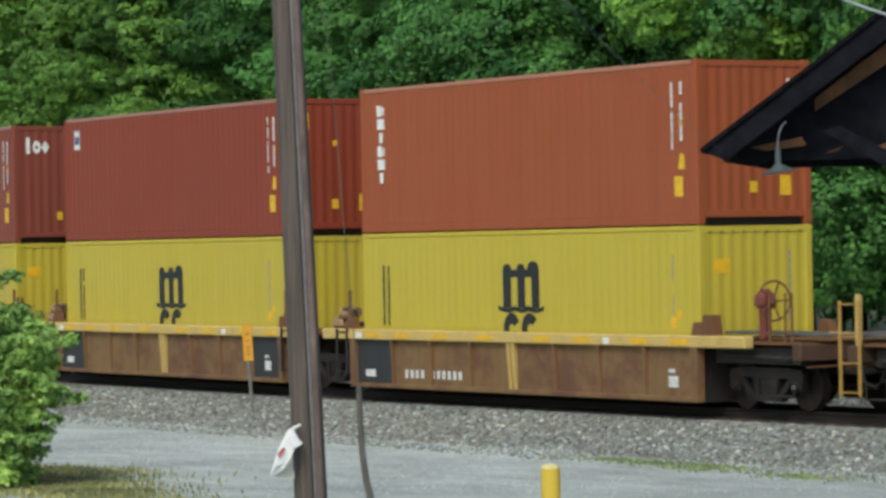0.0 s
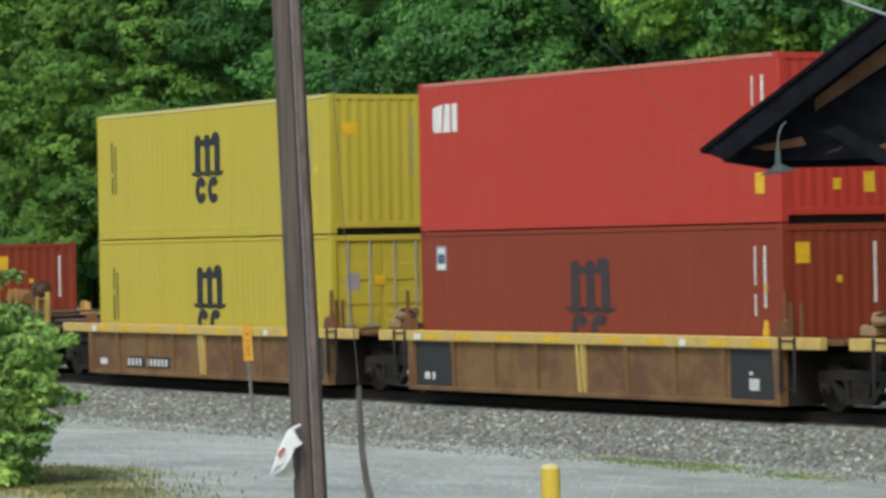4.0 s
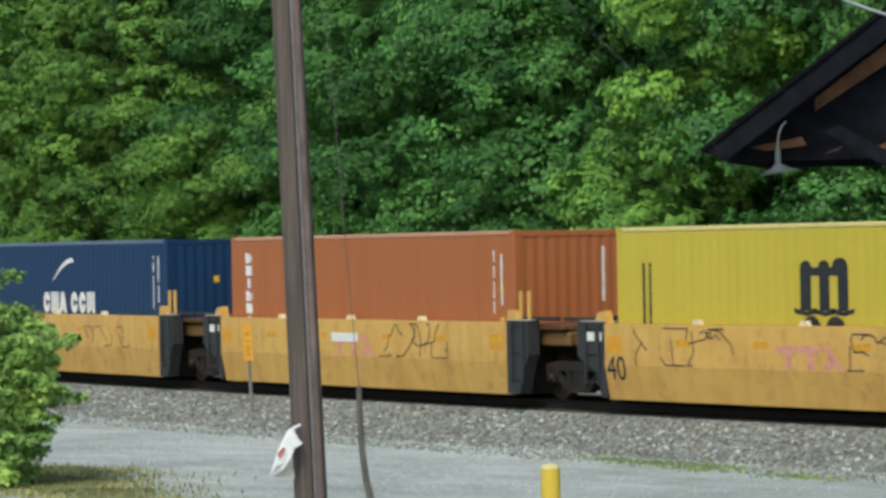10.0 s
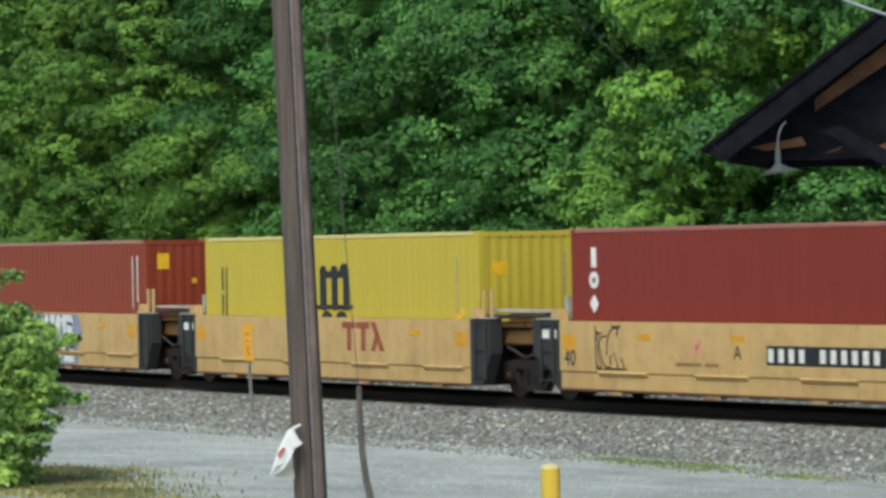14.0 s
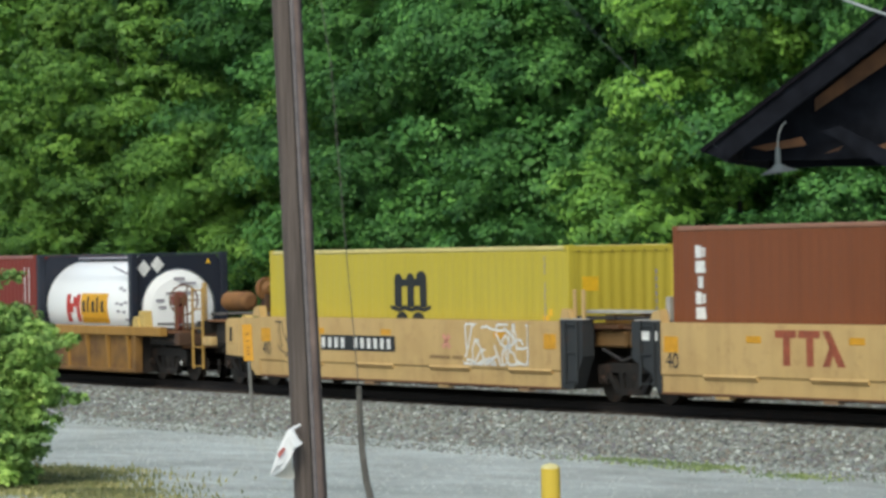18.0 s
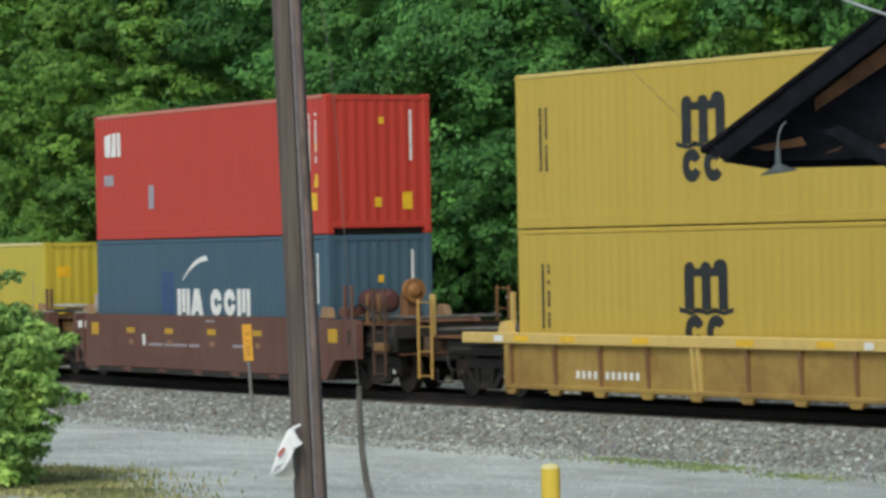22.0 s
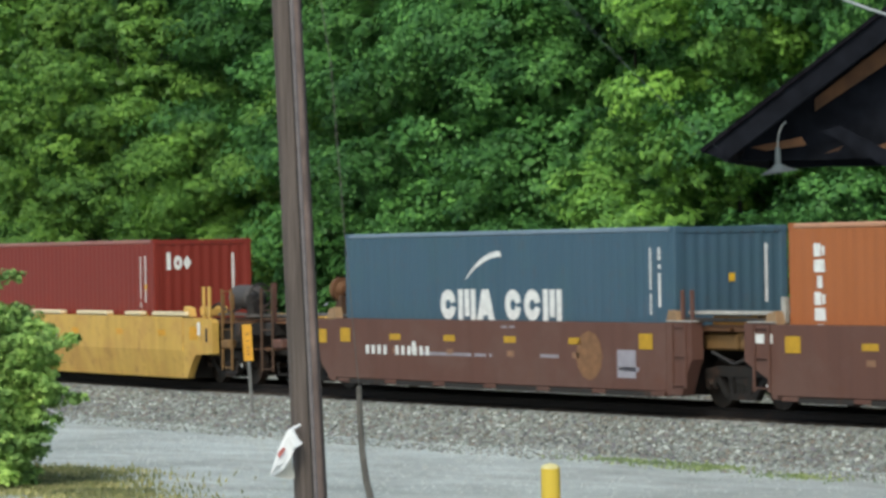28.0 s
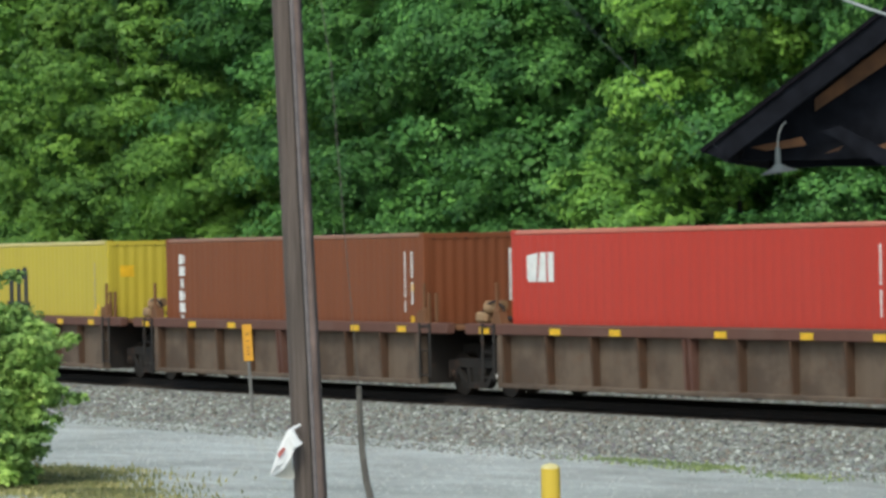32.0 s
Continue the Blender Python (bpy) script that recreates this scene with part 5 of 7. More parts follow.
            part("end_deck", lambda: M().box(e * half, e * (tip - 0.75), -1.25, 1.25, zt - 0.14, zt - 0.09), GEAR_RUST, unit, key=(k0, e))
            # block and pipe added to close and darken the openings under the deck
            part("brake_rigging", lambda: M().box(e * (half + 0.25), e * (tip - 1.0), -1.12, 1.12, 0.80, zt - 0.18, 0.02).cyl((e * (half + 0.5), -1.13, 0.95), (e * (tip - 1.2), -1.13, 0.90), 0.05, 0.05, 8), GEAR_DARK, unit, "dark block added to darken the openings under the deck", key=(k0, e))
            part("end_sill", lambda: M().box(e * (tip - 0.85), e * (tip - 0.6), -1.4, 1.4, zt - 0.40, zt - 0.12, 0.02), GEAR_DARK if style != "ribbed" else GEAR_BROWN, unit, key=(k0, e))
            part("coupler", lambda: M().box(e * (tip - 0.45), e * (tip - 0.12), -0.09, 0.09, 0.78, 0.98, 0.02).box(e * (tip - 0.2), e * (tip + 0.03), -0.17, 0.12, 0.74, 1.02, 0.05), GEAR_DARK, unit, key=(k0, e))
            if style != "ribbed" or e < 0:
                part("ladder", lambda: ladder(e * (tip - 1.45 + (0.5 if e < 0 else 0)), e * (tip - 0.95 + (0.5 if e < 0 else 0)), -1.42, 0.33, zt + 0.62), GEAR_BROWN if body is CAR_BROWN else GEAR_OCHRE if body is CAR_MOTTLED else LADDER_YELLOW, unit, key=(k0, e, body.name))
            part("ladder", lambda: ladder(e * (tip - 1.45), e * (tip - 0.95), 1.42, 0.33, zt + 0.62), GEAR_OCHRE, unit, key=(k0, e, 2))
            if e < 0:
                for yy in (-1.26, 0.6, 1.26):
                    part("stanchion", lambda: M().box(-tip + 0.70, -tip + 0.78, yy - 0.05, yy + 0.05, zt - 0.2, zt + 0.72, 0.01), chord, unit, key=(k0, yy))
            part("walkway", lambda: M().box(e * (half + 0.3), e * (tip - 1.25), -0.95, -0.35, zt + 0.02, zt + 0.07, 0.008), GRATING, unit, "grey-brown steel grating", key=(k0, e))
            part("crossover_platform", lambda: M().box(e * (tip - 1.2), e * (tip - 0.5), -1.0, 1.0, zt + 0.0, zt + 0.05, 0.008), GRATING, unit, key=(k0, e))
            for yy in (-1.30, 1.30):
                part("step_stirrup", lambda: M().tube([(e * (tip - 1.5), yy, 0.55), (e * (tip - 1.5), yy, 0.28), (e * (tip - 0.95), yy, 0.28), (e * (tip - 0.95), yy, 0.55)], 0.02, 6), GEAR_DARK, unit, key=(k0, e, yy))
            part("brake_hose", lambda: M().tube([(e * (tip - 0.35), -0.35, 0.75), (e * (tip - 0.2), -0.38, 0.5), (e * (tip - 0.02), -0.3, 0.42), (e * (tip + 0.05), -0.1, 0.55)], 0.028, 8), GEAR_DARK, unit, key=(k0, e))
            part("cut_lever", lambda: M().tube([(e * (tip - 0.5), -1.35, 0.78), (e * (tip - 0.45), -0.4, 0.80), (e * (tip - 0.3), -0.1, 0.92)], 0.015, 6), GEAR_RUST, unit, key=(k0, e))
            worn = chord if style != "ribbed" else GEAR_RUST
            if e == 1 and style == "ribbed":
                bh = part("brake_housing", lambda: M().box(half + 1.38, half + 1.56, -1.0, -0.8, zt - 0.08, zt + 0.80, 0.04).box(half + 1.30, half + 1.62, -1.06, -0.72, zt + 0.46, zt + 0.74, 0.07), GEAR_DARK if body is CAR_GREY else REDDISH, unit, "rusty brake housing", key=(k0, e, body.name))
                part("brake_wheel", lambda: ring_wheel(half + 1.74, -0.9, zt + 0.60, 0.22 if body is CAR_GREY else 0.34), GEAR_DARK if body is CAR_GREY else GEAR_RUST, bh, key=(k0, e, body.name, "w"))
                part("end_post", lambda: M().prism([(half + 0.22, zt), (half + 0.62, zt), (half + 0.56, zt + 0.36), (half + 0.30, zt + 0.36)], "y", -1.40, -1.20), CAR_CHORD if body in (CAR_OLIVE, OCHRE_SHEET) else GEAR_RUST, unit, key=(k0, e, "lug", body.name))
                for xx in (2.1, 2.55, 2.75):
                    part("stanchion", lambda: M().cyl((half + xx, -1.25, zt - 0.1), (half + xx, -1.25, zt + 0.74), 0.022, 0.022, 6), GEAR_RUST, unit, key=(k0, xx))
            elif e == 1:
                bh = part("brake_housing", lambda: M().box(tip - 1.25, tip - 0.98, -0.95, -0.55, zt - 0.05, zt + 0.52, 0.06), GEAR_DARK if stuff else GEAR_RUST, unit, key=(k0, e))
                if stuff:
                    part("brake_wheel", lambda: ring_wheel(tip - 0.9, -0.75, zt + 0.45, 0.26), GEAR_DARK, bh, key=(k0, e))
                    part("air_reservoir", lambda: barrel((tip - 2.2, -0.7, zt + 0.42), (tip - 1.2, -0.7, zt + 0.42), 0.27), GEAR_GREY, unit, "dark grey air reservoir barrel", key=(k0, e, "v"))
                else:
                    part("brake_wheel", lambda: M().cyl((tip - 1.04, -0.75, zt + 0.56), (tip - 0.9, -0.75, zt + 0.56), 0.24, 0.24, 20).cyl((tip - 0.9, -0.75, zt + 0.56), (tip - 0.82, -0.75, zt + 0.56), 0.16, 0.08, 14), ORANGE_GEAR if body is CAR_BROWN else GEAR_BROWN, bh, "dark rusty brake drum", key=(k0, e, body.name))
                    if style != "ledged":
                        part("air_reservoir", lambda: barrel((half + 0.85, -0.8, zt + 0.34), (half + 1.95, -0.8, zt + 0.34), 0.24), MAROON_GEAR if body is CAR_BROWN else ORANGE_GEAR, unit, "rusty air reservoir barrel", key=(k0, e, body.name))
                part("valve_box", lambda: M().box(half + 0.35, half + 0.8, -1.2, -0.7, zt, zt + 0.22, 0.03), worn, unit, key=(k0, e))
                part("step_box", lambda: M().box(tip - 1.42, tip - 1.0, -1.46, -1.28, zt - 0.66, zt - 0.48, 0.03), GEAR_OCHRE, unit, key=(k0, e))
                for xx in (0.95, 1.25):
                    part("stanchion", lambda: M().box(half + xx - 0.04, half + xx + 0.04, -1.38, -1.32, zt - 0.1, zt + 0.66, 0.01), worn, unit, key=(k0, xx))
                for xx in (1.6, 2.1):
                    part("stanchion", lambda: M().box(half + xx - 0.035, half + xx + 0.035, -1.2, -1.14, zt - 0.1, zt + 0.5, 0.01), GEAR_OCHRE, unit, key=(k0, xx, 1))
                part("brake_pipe", lambda: M().tube([(half + 0.9, -1.2, zt + 0.15), (half + 1.5, -1.25, zt + 0.3), (half + 2.0, -1.2, zt + 0.1), (half + 2.6, -1.2, zt + 0.2)], 0.03, 6), GEAR_DARK, unit, key=(k0, e))
            elif style != "ribbed" and stuff:
                for xx in (0.5, 0.95, 1.9, 2.4):
                    part("stanchion", lambda: M().box(-half - xx - 0.04, -half - xx + 0.04, -1.2, -1.12, zt - 0.1, zt + 0.42, 0.01), GEAR_OCHRE, unit, key=(k0, xx))
                part("step_box", lambda: M().box(-tip + 1.42, -tip + 1.0, -1.46, -1.28, zt - 0.66, zt - 0.48, 0.03), GEAR_OCHRE, unit, key=(k0, e))
            elif style != "ribbed":
                if body is not CAR_BROWN:
                    part("air_reservoir", lambda: barrel((-half - 3.25, -0.6, zt + 0.30), (-half - 2.1, -0.6, zt + 0.30), 0.21), ORANGE_GEAR if style == "ledged" else PALE_RUST, unit, "rusty air reservoir barrel", key=(k0, e, style))
                part("brake_wheel", lambda: M().cyl((-half - 0.88, -0.85, zt + 0.58), (-half - 0.74, -0.85, zt + 0.58), 0.25, 0.25, 20).cyl((-half - 0.74, -0.85, zt + 0.58), (-half - 0.66, -0.85, zt + 0.58), 0.17, 0.08, 14), GEAR_RUST if body is CAR_BROWN else ORANGE_GEAR, unit, "orange-brown brake drum", key=(k0, e, body.name))
                part("drum_stand", lambda: M().box(-half - 0.92, -half - 0.70, -0.95, -0.72, zt - 0.1, zt + 0.5, 0.03), GEAR_BROWN, unit, key=(k0, e))
                part("step_box", lambda: M().box(-tip + 1.42, -tip + 1.0, -1.46, -1.28, zt - 0.66, zt - 0.46, 0.03), worn, unit, key=(k0, e))
            truck(unit, e * truck_at, 0.07, e * math.degrees(K * truck_at))
    return unit


def barrel(p0, p1, r):
    """A closed drum with rounded ends."""
    a, b = Vector(p0), Vector(p1)
    d = (b - a).normalized()
    m = M()
    for (u, ra), (w, rb) in (((0, 0.55), (0.04, 0.85)), ((0.04, 0.85), (0.09, 1.0))):
        m.cyl(a + d * u, a + d * w, r * ra, r * rb, 20)
        m.cyl(b - d * w, b - d * u, r * rb, r * ra, 20)
    m.cyl(a + d * 0.09, b - d * 0.09, r, r, 20)
    return m


LADDER_YELLOW = paint("ladder_yellow", (0.42, 0.25, 0.06), 0.65, 0.3, 0.4, 0.4)
PALE_CAP = plain("pale_cap_steel", (0.36, 0.34, 0.31), 0.6, 0.25)
GRATING = plain("walkway_grating", (0.12, 0.11, 0.10), 0.7, 0.3)
MAROON_GEAR = paint("gear_maroon", (0.085, 0.028, 0.028), 0.7, 0.3, 0.3, 0.3, patch=0.4, patch_rgb=(0.16, 0.09, 0.08))
GEAR_GREY = paint("gear_grey", (0.075, 0.068, 0.066), 0.7, 0.3, 0.3, 0.3)
REDDISH = paint("gear_red_rust", (0.20, 0.06, 0.045), 0.7, 0.3, 0.3, 0.3)
ORANGE_GEAR = paint("gear_orange", (0.27, 0.125, 0.04), 0.7, 0.3, 0.5, 0.4, patch=0.5, patch_rgb=(0.09, 0.05, 0.03))
PALE_RUST = paint("gear_pale_rust", (0.34, 0.22, 0.12), 0.7, 0.3, 0.4, 0.4, patch=0.4, patch_rgb=(0.14, 0.08, 0.05))


def ladder(x0, x1, y, z0, z1):
    m = M()
    for x in (x0, x1):
        m.box(x - 0.028, x + 0.028, y - 0.02, y + 0.02, z0, z1, 0.006)
    n = max(2, int((z1 - z0) / 0.33))
    for i in range(n):
        z = z0 + 0.06 + (z1 - z0 - 0.12) * i / (n - 1)
        m.cyl((x0, y, z), (x1, y, z), 0.014, 0.014, 6)
    return m


def ring_wheel(x, y, z, r=0.28):
    m = M()
    pts = [(x, y + r * math.cos(i * math.pi / 10), z + r * math.sin(i * math.pi / 10)) for i in range(21)]
    m.tube(pts, 0.02, 6)
    for i in range(5):
        a = i * 2 * math.pi / 5
        m.cyl((x - 0.03, y, z), (x, y + r * math.cos(a), z + r * math.sin(a)), 0.016, 0.016, 6)
    return m.cyl((x - 0.12, y, z), (x + 0.02, y, z), 0.06, 0.05, 12)


def plate(unit, shapes, material, y=-1.472, text=""):
    """Flat marks on a car's near side: each its own part, or one where they are many."""
    if len(shapes) <= 3 and not text:
        for q in shapes:
            o = part("reflector", flat([q], y - 0.004, y), material, unit)
        return o
    o = part("marking", flat(shapes, y - 0.004, y), material, unit, text)
    return o if text else tagged(o, kind="stuff")


DULL_TAN = plain("marking_dull_tan", (0.28, 0.15, 0.085), 0.7, 0.2)
BASE = 0.30
TOP = BASE + 2.896 + 0.02
A = [-60.7 - 15.62 * i for i in range(4)] + [-123.53]
B = [-143.42, -158.98, -174.62, -190.3, -205.9]
C = [-225.75, -241.25, -256.7, -272.15, -287.73]
F = [-347.0, -362.55, -378.05, -393.6, -409.13]
Hc = [-452.69, -468.2, -483.75]
SD, SE, SG = -307.32, -327.2, -430.85

# car ahead, and the first five platforms, double-stacked
well_car(A[0] + 19.88, "ribbed", CAR_RUSTY, CAR_CHORD, "rusty yellow ribbed well car, empty", "none", "end")
for i, s in enumerate(A):
    u = well_car(s, "ribbed", CAR_RUSTY, CAR_CHORD, "rusty brown ribbed well car with a worn yellow top chord", "end" if i == 0 else "joint", "end" if i == 4 else "joint", stuff=1)
    for x in (-5.6, -4.4, -2.9, -1.2, 0.9, 2.3, 4.2, 5.5):
        plate(u, [rect(x, x + 0.55, 1.11, 1.22)], SIGN_YELLOW, -1.462)
    plate(u, [rect(-6.0, -5.75, 1.10, 1.22), rect(3.3, 3.5, 1.10, 1.22)], TIRED_WHITE, -1.462)
lab_y = "yellow container with black three-bar emblem"
container(A[0], BASE, YELLOW, lab_y + ", under a russet one", "three_bar", covered=True)
container(A[0], TOP, RUSSET, "russet corrugated steel container stacked on a yellow one", "column")
container(A[1], BASE, YELLOW, lab_y + ", under a brown-red one", "three_bar", covered=True)
container(A[1], TOP, BROWN, "brown-red corrugated steel container stacked on a yellow one", "logo")
container(A[2], BASE, YELLOW, lab_y + ", under a maroon one", "three_bar", covered=True)
container(A[2], TOP, FADED_MAROON, "dark maroon corrugated steel container stacked on a yellow one", "tex")
container(A[3], BASE, BROWN, "brown-red corrugated steel container under a red one", "logo", covered=True)
container(A[3], TOP, REDC, "bright red corrugated steel container stacked on a brown one", "block")
container(A[4], BASE, YELLOW, lab_y + ", doors facing forward", "three_bar", doors=True, covered=True)
container(A[4], TOP, YELLOW, lab_y + " stacked on a like one", "three_bar")

# smooth-sided yellow cars
for i, s in enumerate(B):
    u = well_car(s, "smooth", CAR_YELLOW, CAR_YELLOW, "smooth-sided yellow well car with a folded lower side", "end" if i == 0 else "joint", "end" if i == 4 else "joint", zt=1.47, zb=0.10, gear=DARKEND)
    if i:
        for x in (-3.3, -0.2, 2.8):
            part("lug", M().prism([(x - 0.12, 1.47), (x + 0.12, 1.47), (x + 0.06, 1.56), (x - 0.08, 1.56)], "y", -1.46, -1.36), CREAM, u)
    for x in (-3.9, -1.6, 1.2, 3.4):
        plate(u, [rect(x, x + 0.42, 1.08, 1.20)], SIGN_ORANGE)
    plate(u, [rect(-6.05, -5.6, 0.95, 1.24), rect(5.55, 6.0, 0.95, 1.24)], SIGN_ORANGE)
container(B[0], BASE, BROWN, "brown-red corrugated steel container in a well car", "logo")
container(B[1], BASE, BROWN, "brown-red corrugated container with a white column mark", "column")
container(B[2], BASE, YELLOW, lab_y + " in a yellow well car", "three_bar")
container(B[3], BASE, ORANGE, "faded orange corrugated container with a white column mark", "column")
container(B[4], BASE, NAVY, "navy blue corrugated container with bold white lettering shapes", "word")

# tan ledged cars
for i, s in enumerate(C):
    u = well_car(s, "ledged", CAR_TAN, CAR_TAN, "tan-yellow well car with stepped ledges along its side", "end" if i in (0,) else "joint", "end" if i == 4 else "joint", zt=1.50, zb=0.235, gear=DARKEND)
    for x in (-3.6, -0.75, 3.75):
        plate(u, [rect(x, x + 0.42, 1.17, 1.29)], SIGN_ORANGE, -1.462)
    plate(u, [rect(-6.05, -5.62, 0.98, 1.26), rect(5.58, 6.02, 0.98, 1.26)], SIGN_ORANGE, -1.462)
container(C[0], BASE, MAROON, "dark maroon corrugated container with white rounded marks", "tex")
container(C[1], BASE, YELLOW, lab_y + " in a tan well car", "three_bar")
container(C[2], BASE, BROWN, "brown-red corrugated steel container in a tan well car", "logo")
container(C[3], BASE, DARKBROWN, "dark brown weathered corrugated container with a white column mark", "column")
container(C[4], BASE, YELLOW, "low yellow corrugated container with a black three-bar emblem", "three_bar", height=2.591)

# single cars
u = well_car(SD, "ribbed", OCHRE_SHEET, CAR_OCHRE, "ochre ribbed well car carrying a box and a tank", "end", "end", half=6.75, zt=1.22, zb=0.16, rib_gap=1.27, dark_ends=False, stuff=1)
container(SD - 3.04, BASE, MAROON, "short dark red corrugated container beside a tank", "short", length=6.058, height=2.591)
u = well_car(SE, "ribbed", CAR_OLIVE, CAR_CHORD, "dull yellow ribbed well car with scalloped lower edge", "end", "end", zt=1.27, zb=0.22, dark_ends=False, stuff=1)
for i in range(-4, 5):
    part("bottom_lug", M().prism([(i * 1.53 - 0.22, 0.22), (i * 1.53 + 0.22, 0.22), (i * 1.53 + 0.12, 0.12), (i * 1.53 - 0.12, 0.12)], "y", -1.42, -1.34), CAR_OLIVE, u)
for x in (-5.9, -4.3, -1.9, 1.3, 3.6):
    plate(u, [rect(x, x + 0.5, 1.11, 1.22)], SIGN_YELLOW, -1.462)
plate(u, [rect(-6.6, -6.3, 1.10, 1.22), rect(4.9, 5.15, 1.10, 1.22)], TIRED_WHITE, -1.462)
container(SE, BASE, GOLD, lab_y + " under a like one", "three_bar", covered=True)
container(SE, TOP, GOLD, lab_y + " stacked on a like one", "three_bar")

# brown cars
for i, s in enumerate(F):
    u = well_car(s, "flat", CAR_BROWN, CAR_BROWN, "brown well car with small yellow reflectors", "end" if i == 0 else "joint", "end" if i == 4 else "joint", zt=1.49, zb=0.20, gear=CAR_BROWN)
    for x in (-3.85, -1.7, 0.58, 2.9):
        plate(u, [rect(x, x + 0.44, 1.08, 1.20)], SIGN_MUSTARD, -1.462)
        plate(u, [rect(x + 0.12, x + 0.36, 0.82, 0.93)], DULL_TAN, -1.462)
    plate(u, [rect(-5.9, -5.48, 1.02, 1.30), rect(5.28, 5.72, 1.02, 1.30)], SIGN_MUSTARD, -1.467)
    plate(u, [rect(-2.95, -2.80, 0.80, 1.06)], TIRED_WHITE, -1.462)
container(F[0], BASE, BLUE, "faded blue corrugated container with bold white lettering shapes", "word", z_lost=True, covered=True)
container(F[0], TOP, REDC, "bright red corrugated steel container stacked on a blue one", "block")
container(F[1], BASE, YELLOW, lab_y + " in a brown well car", "three_bar")
container(F[2], BASE, RUSSET, "russet corrugated steel container in a painted-over brown car", "column")
container(F[3], BASE, ORANGE, "faded orange corrugated container with a white column mark", "column")
container(F[4], BASE, BLUE, "faded blue corrugated container with bold white lettering shapes", "word")

u = well_car(SG, "smooth", CAR_MOTTLED, CAR_YELLOW, "long mottled yellow well car with cream hatch bars", "end", "end", half=8.3, zt=1.47, zb=0.10, tip=11.84, truck_at=9.62, gear=CAR_MOTTLED, stuff=1)
for x in (-7.6, -3.4, -0.2, 1.6, 4.4, 6.9):
    plate(u, [rect(x, x + 0.42, 1.04, 1.17)], SIGN_ORANGE)
container(SG, BASE, MAROON, "dark maroon corrugated container in a long yellow well car", "tex")

for i, s in enumerate(Hc):
    u = well_car(s, "ribbed", CAR_GREY, CAR_BROWN, "grey-brown ribbed well car with a brown top chord", "end" if i == 0 else "joint", "joint", zt=1.43, zb=0.22, dark_ends=False)
    for x in (-6.9, -4.4, -2.4, 0.9, 3.4, 5.4):
        plate(u, [rect(x, x + 0.36, 1.24, 1.36)], SIGN_YELLOW, -1.462)
container(Hc[0], BASE, REDC, "bright red corrugated container with a white block emblem", "block")
container(Hc[1], BASE, DARKBROWN, "dark brown corrugated container with a white column mark", "column")
container(Hc[2], BASE, YELLOW, lab_y + " in a grey-brown well car", "three_bar")

# ---- tank container ----
TANKWHITE = paint("tank_white", (0.92, 0.92, 0.91), 0.35, 0.1, 0.01, 0.04)
TANKFRAME = paint("tank_frame_dark", (0.018, 0.022, 0.035), 0.5, 0.3, 0.08, 0.2)
TR, TZ = 1.07, 1.36


def tank_body():
    m = M()
    n = 40
    xs = [(-3.0, 0.05), (-2.99, 0.45), (-2.96, 0.75), (-2.90, 0.93), (-2.80, 1.03), (-2.66, TR), (2.35, TR), (2.56, 1.02), (2.74, 0.93)]
    for x, r in xs:
        for i in range(n):
            a = 2 * math.pi * i / n
            m.v.append((x, r * math.cos(a), TZ + r * math.sin(a)))
    for j in range(len(xs) - 1):
        for i in range(n):
            k = (i + 1) % n
            m.f.append((j * n + i, j * n + k, (j + 1) * n + k, (j + 1) * n + i))
    m.f.append(tuple(range(n)))
    return m


def on_tank(x0, x1, z0, z1, lift=0.006):
    """A patch that follows the tank's near side."""
    m = M()
    n = 6
    for i in range(n + 1):
        z = z0 + (z1 - z0) * i / n
        r = TR + lift
        y = -math.sqrt(max(0.0, r * r - (z - TZ) ** 2))
        m.v += [(x0, y, z), (x1, y, z)]
    for i in range(n):
        m.f.append((2 * i, 2 * i + 1, 2 * i + 3, 2 * i + 2))
    return m


def ringed(x0, x1):
    """A square end plate with a round opening."""
    m = M()
    n = 48
    r, hw = 0.93, 1.06
    for x in (x0, x1):
        for i in range(n):
            a = 2 * math.pi * i / n
            c, d = math.cos(a), math.sin(a)
            k = hw / max(abs(c), abs(d) * hw / 1.24)
            m.v += [(x, r * c, TZ - 0.06 + r * d), (x, k * c, min(2.56, max(0.03, TZ - 0.06 + k * d)))]
    for o in (0, 2 * n):
        for i in range(n):
            j = (i + 1) % n
            m.f.append((o + 2 * i, o + 2 * i + 1, o + 2 * j + 1, o + 2 * j))
    for i in range(n):
        j = (i + 1) % n
        m.f.append((2 * i, 2 * j, 2 * n + 2 * j, 2 * n + 2 * i))
    return m


tank = thing("tank_container", pose(0, 0, BASE), "white tank container in a dark steel frame", "container", "containers on the train")
MOVERS.append((tank, SD + 3.04, BASE))
part("tank", tank_body(), TANKWHITE, tank, "white cylindrical tank", smooth=True)
for e in (-1, 1):
    for sg in (-1, 1):
        part("frame_post", M().box(e * 3.029, e * 2.84, sg * CW, sg * 1.05, 0.0, 2.591, 0.015), TANKFRAME, tank)
    part("end_plate", ringed(e * 2.88, e * 2.93), TANKFRAME, tank, "dark end plate with a round opening")
for sg in (-1, 1):
    for z in (0.06, 2.50):
        part("frame_rail", M().box(-2.84, 2.84, sg * 1.21, sg * (1.12 if z < 1 else 1.17), z + (0 if z < 1 else 0.045), z + 0.085, 0.01), TANKFRAME, tank)
head = M()
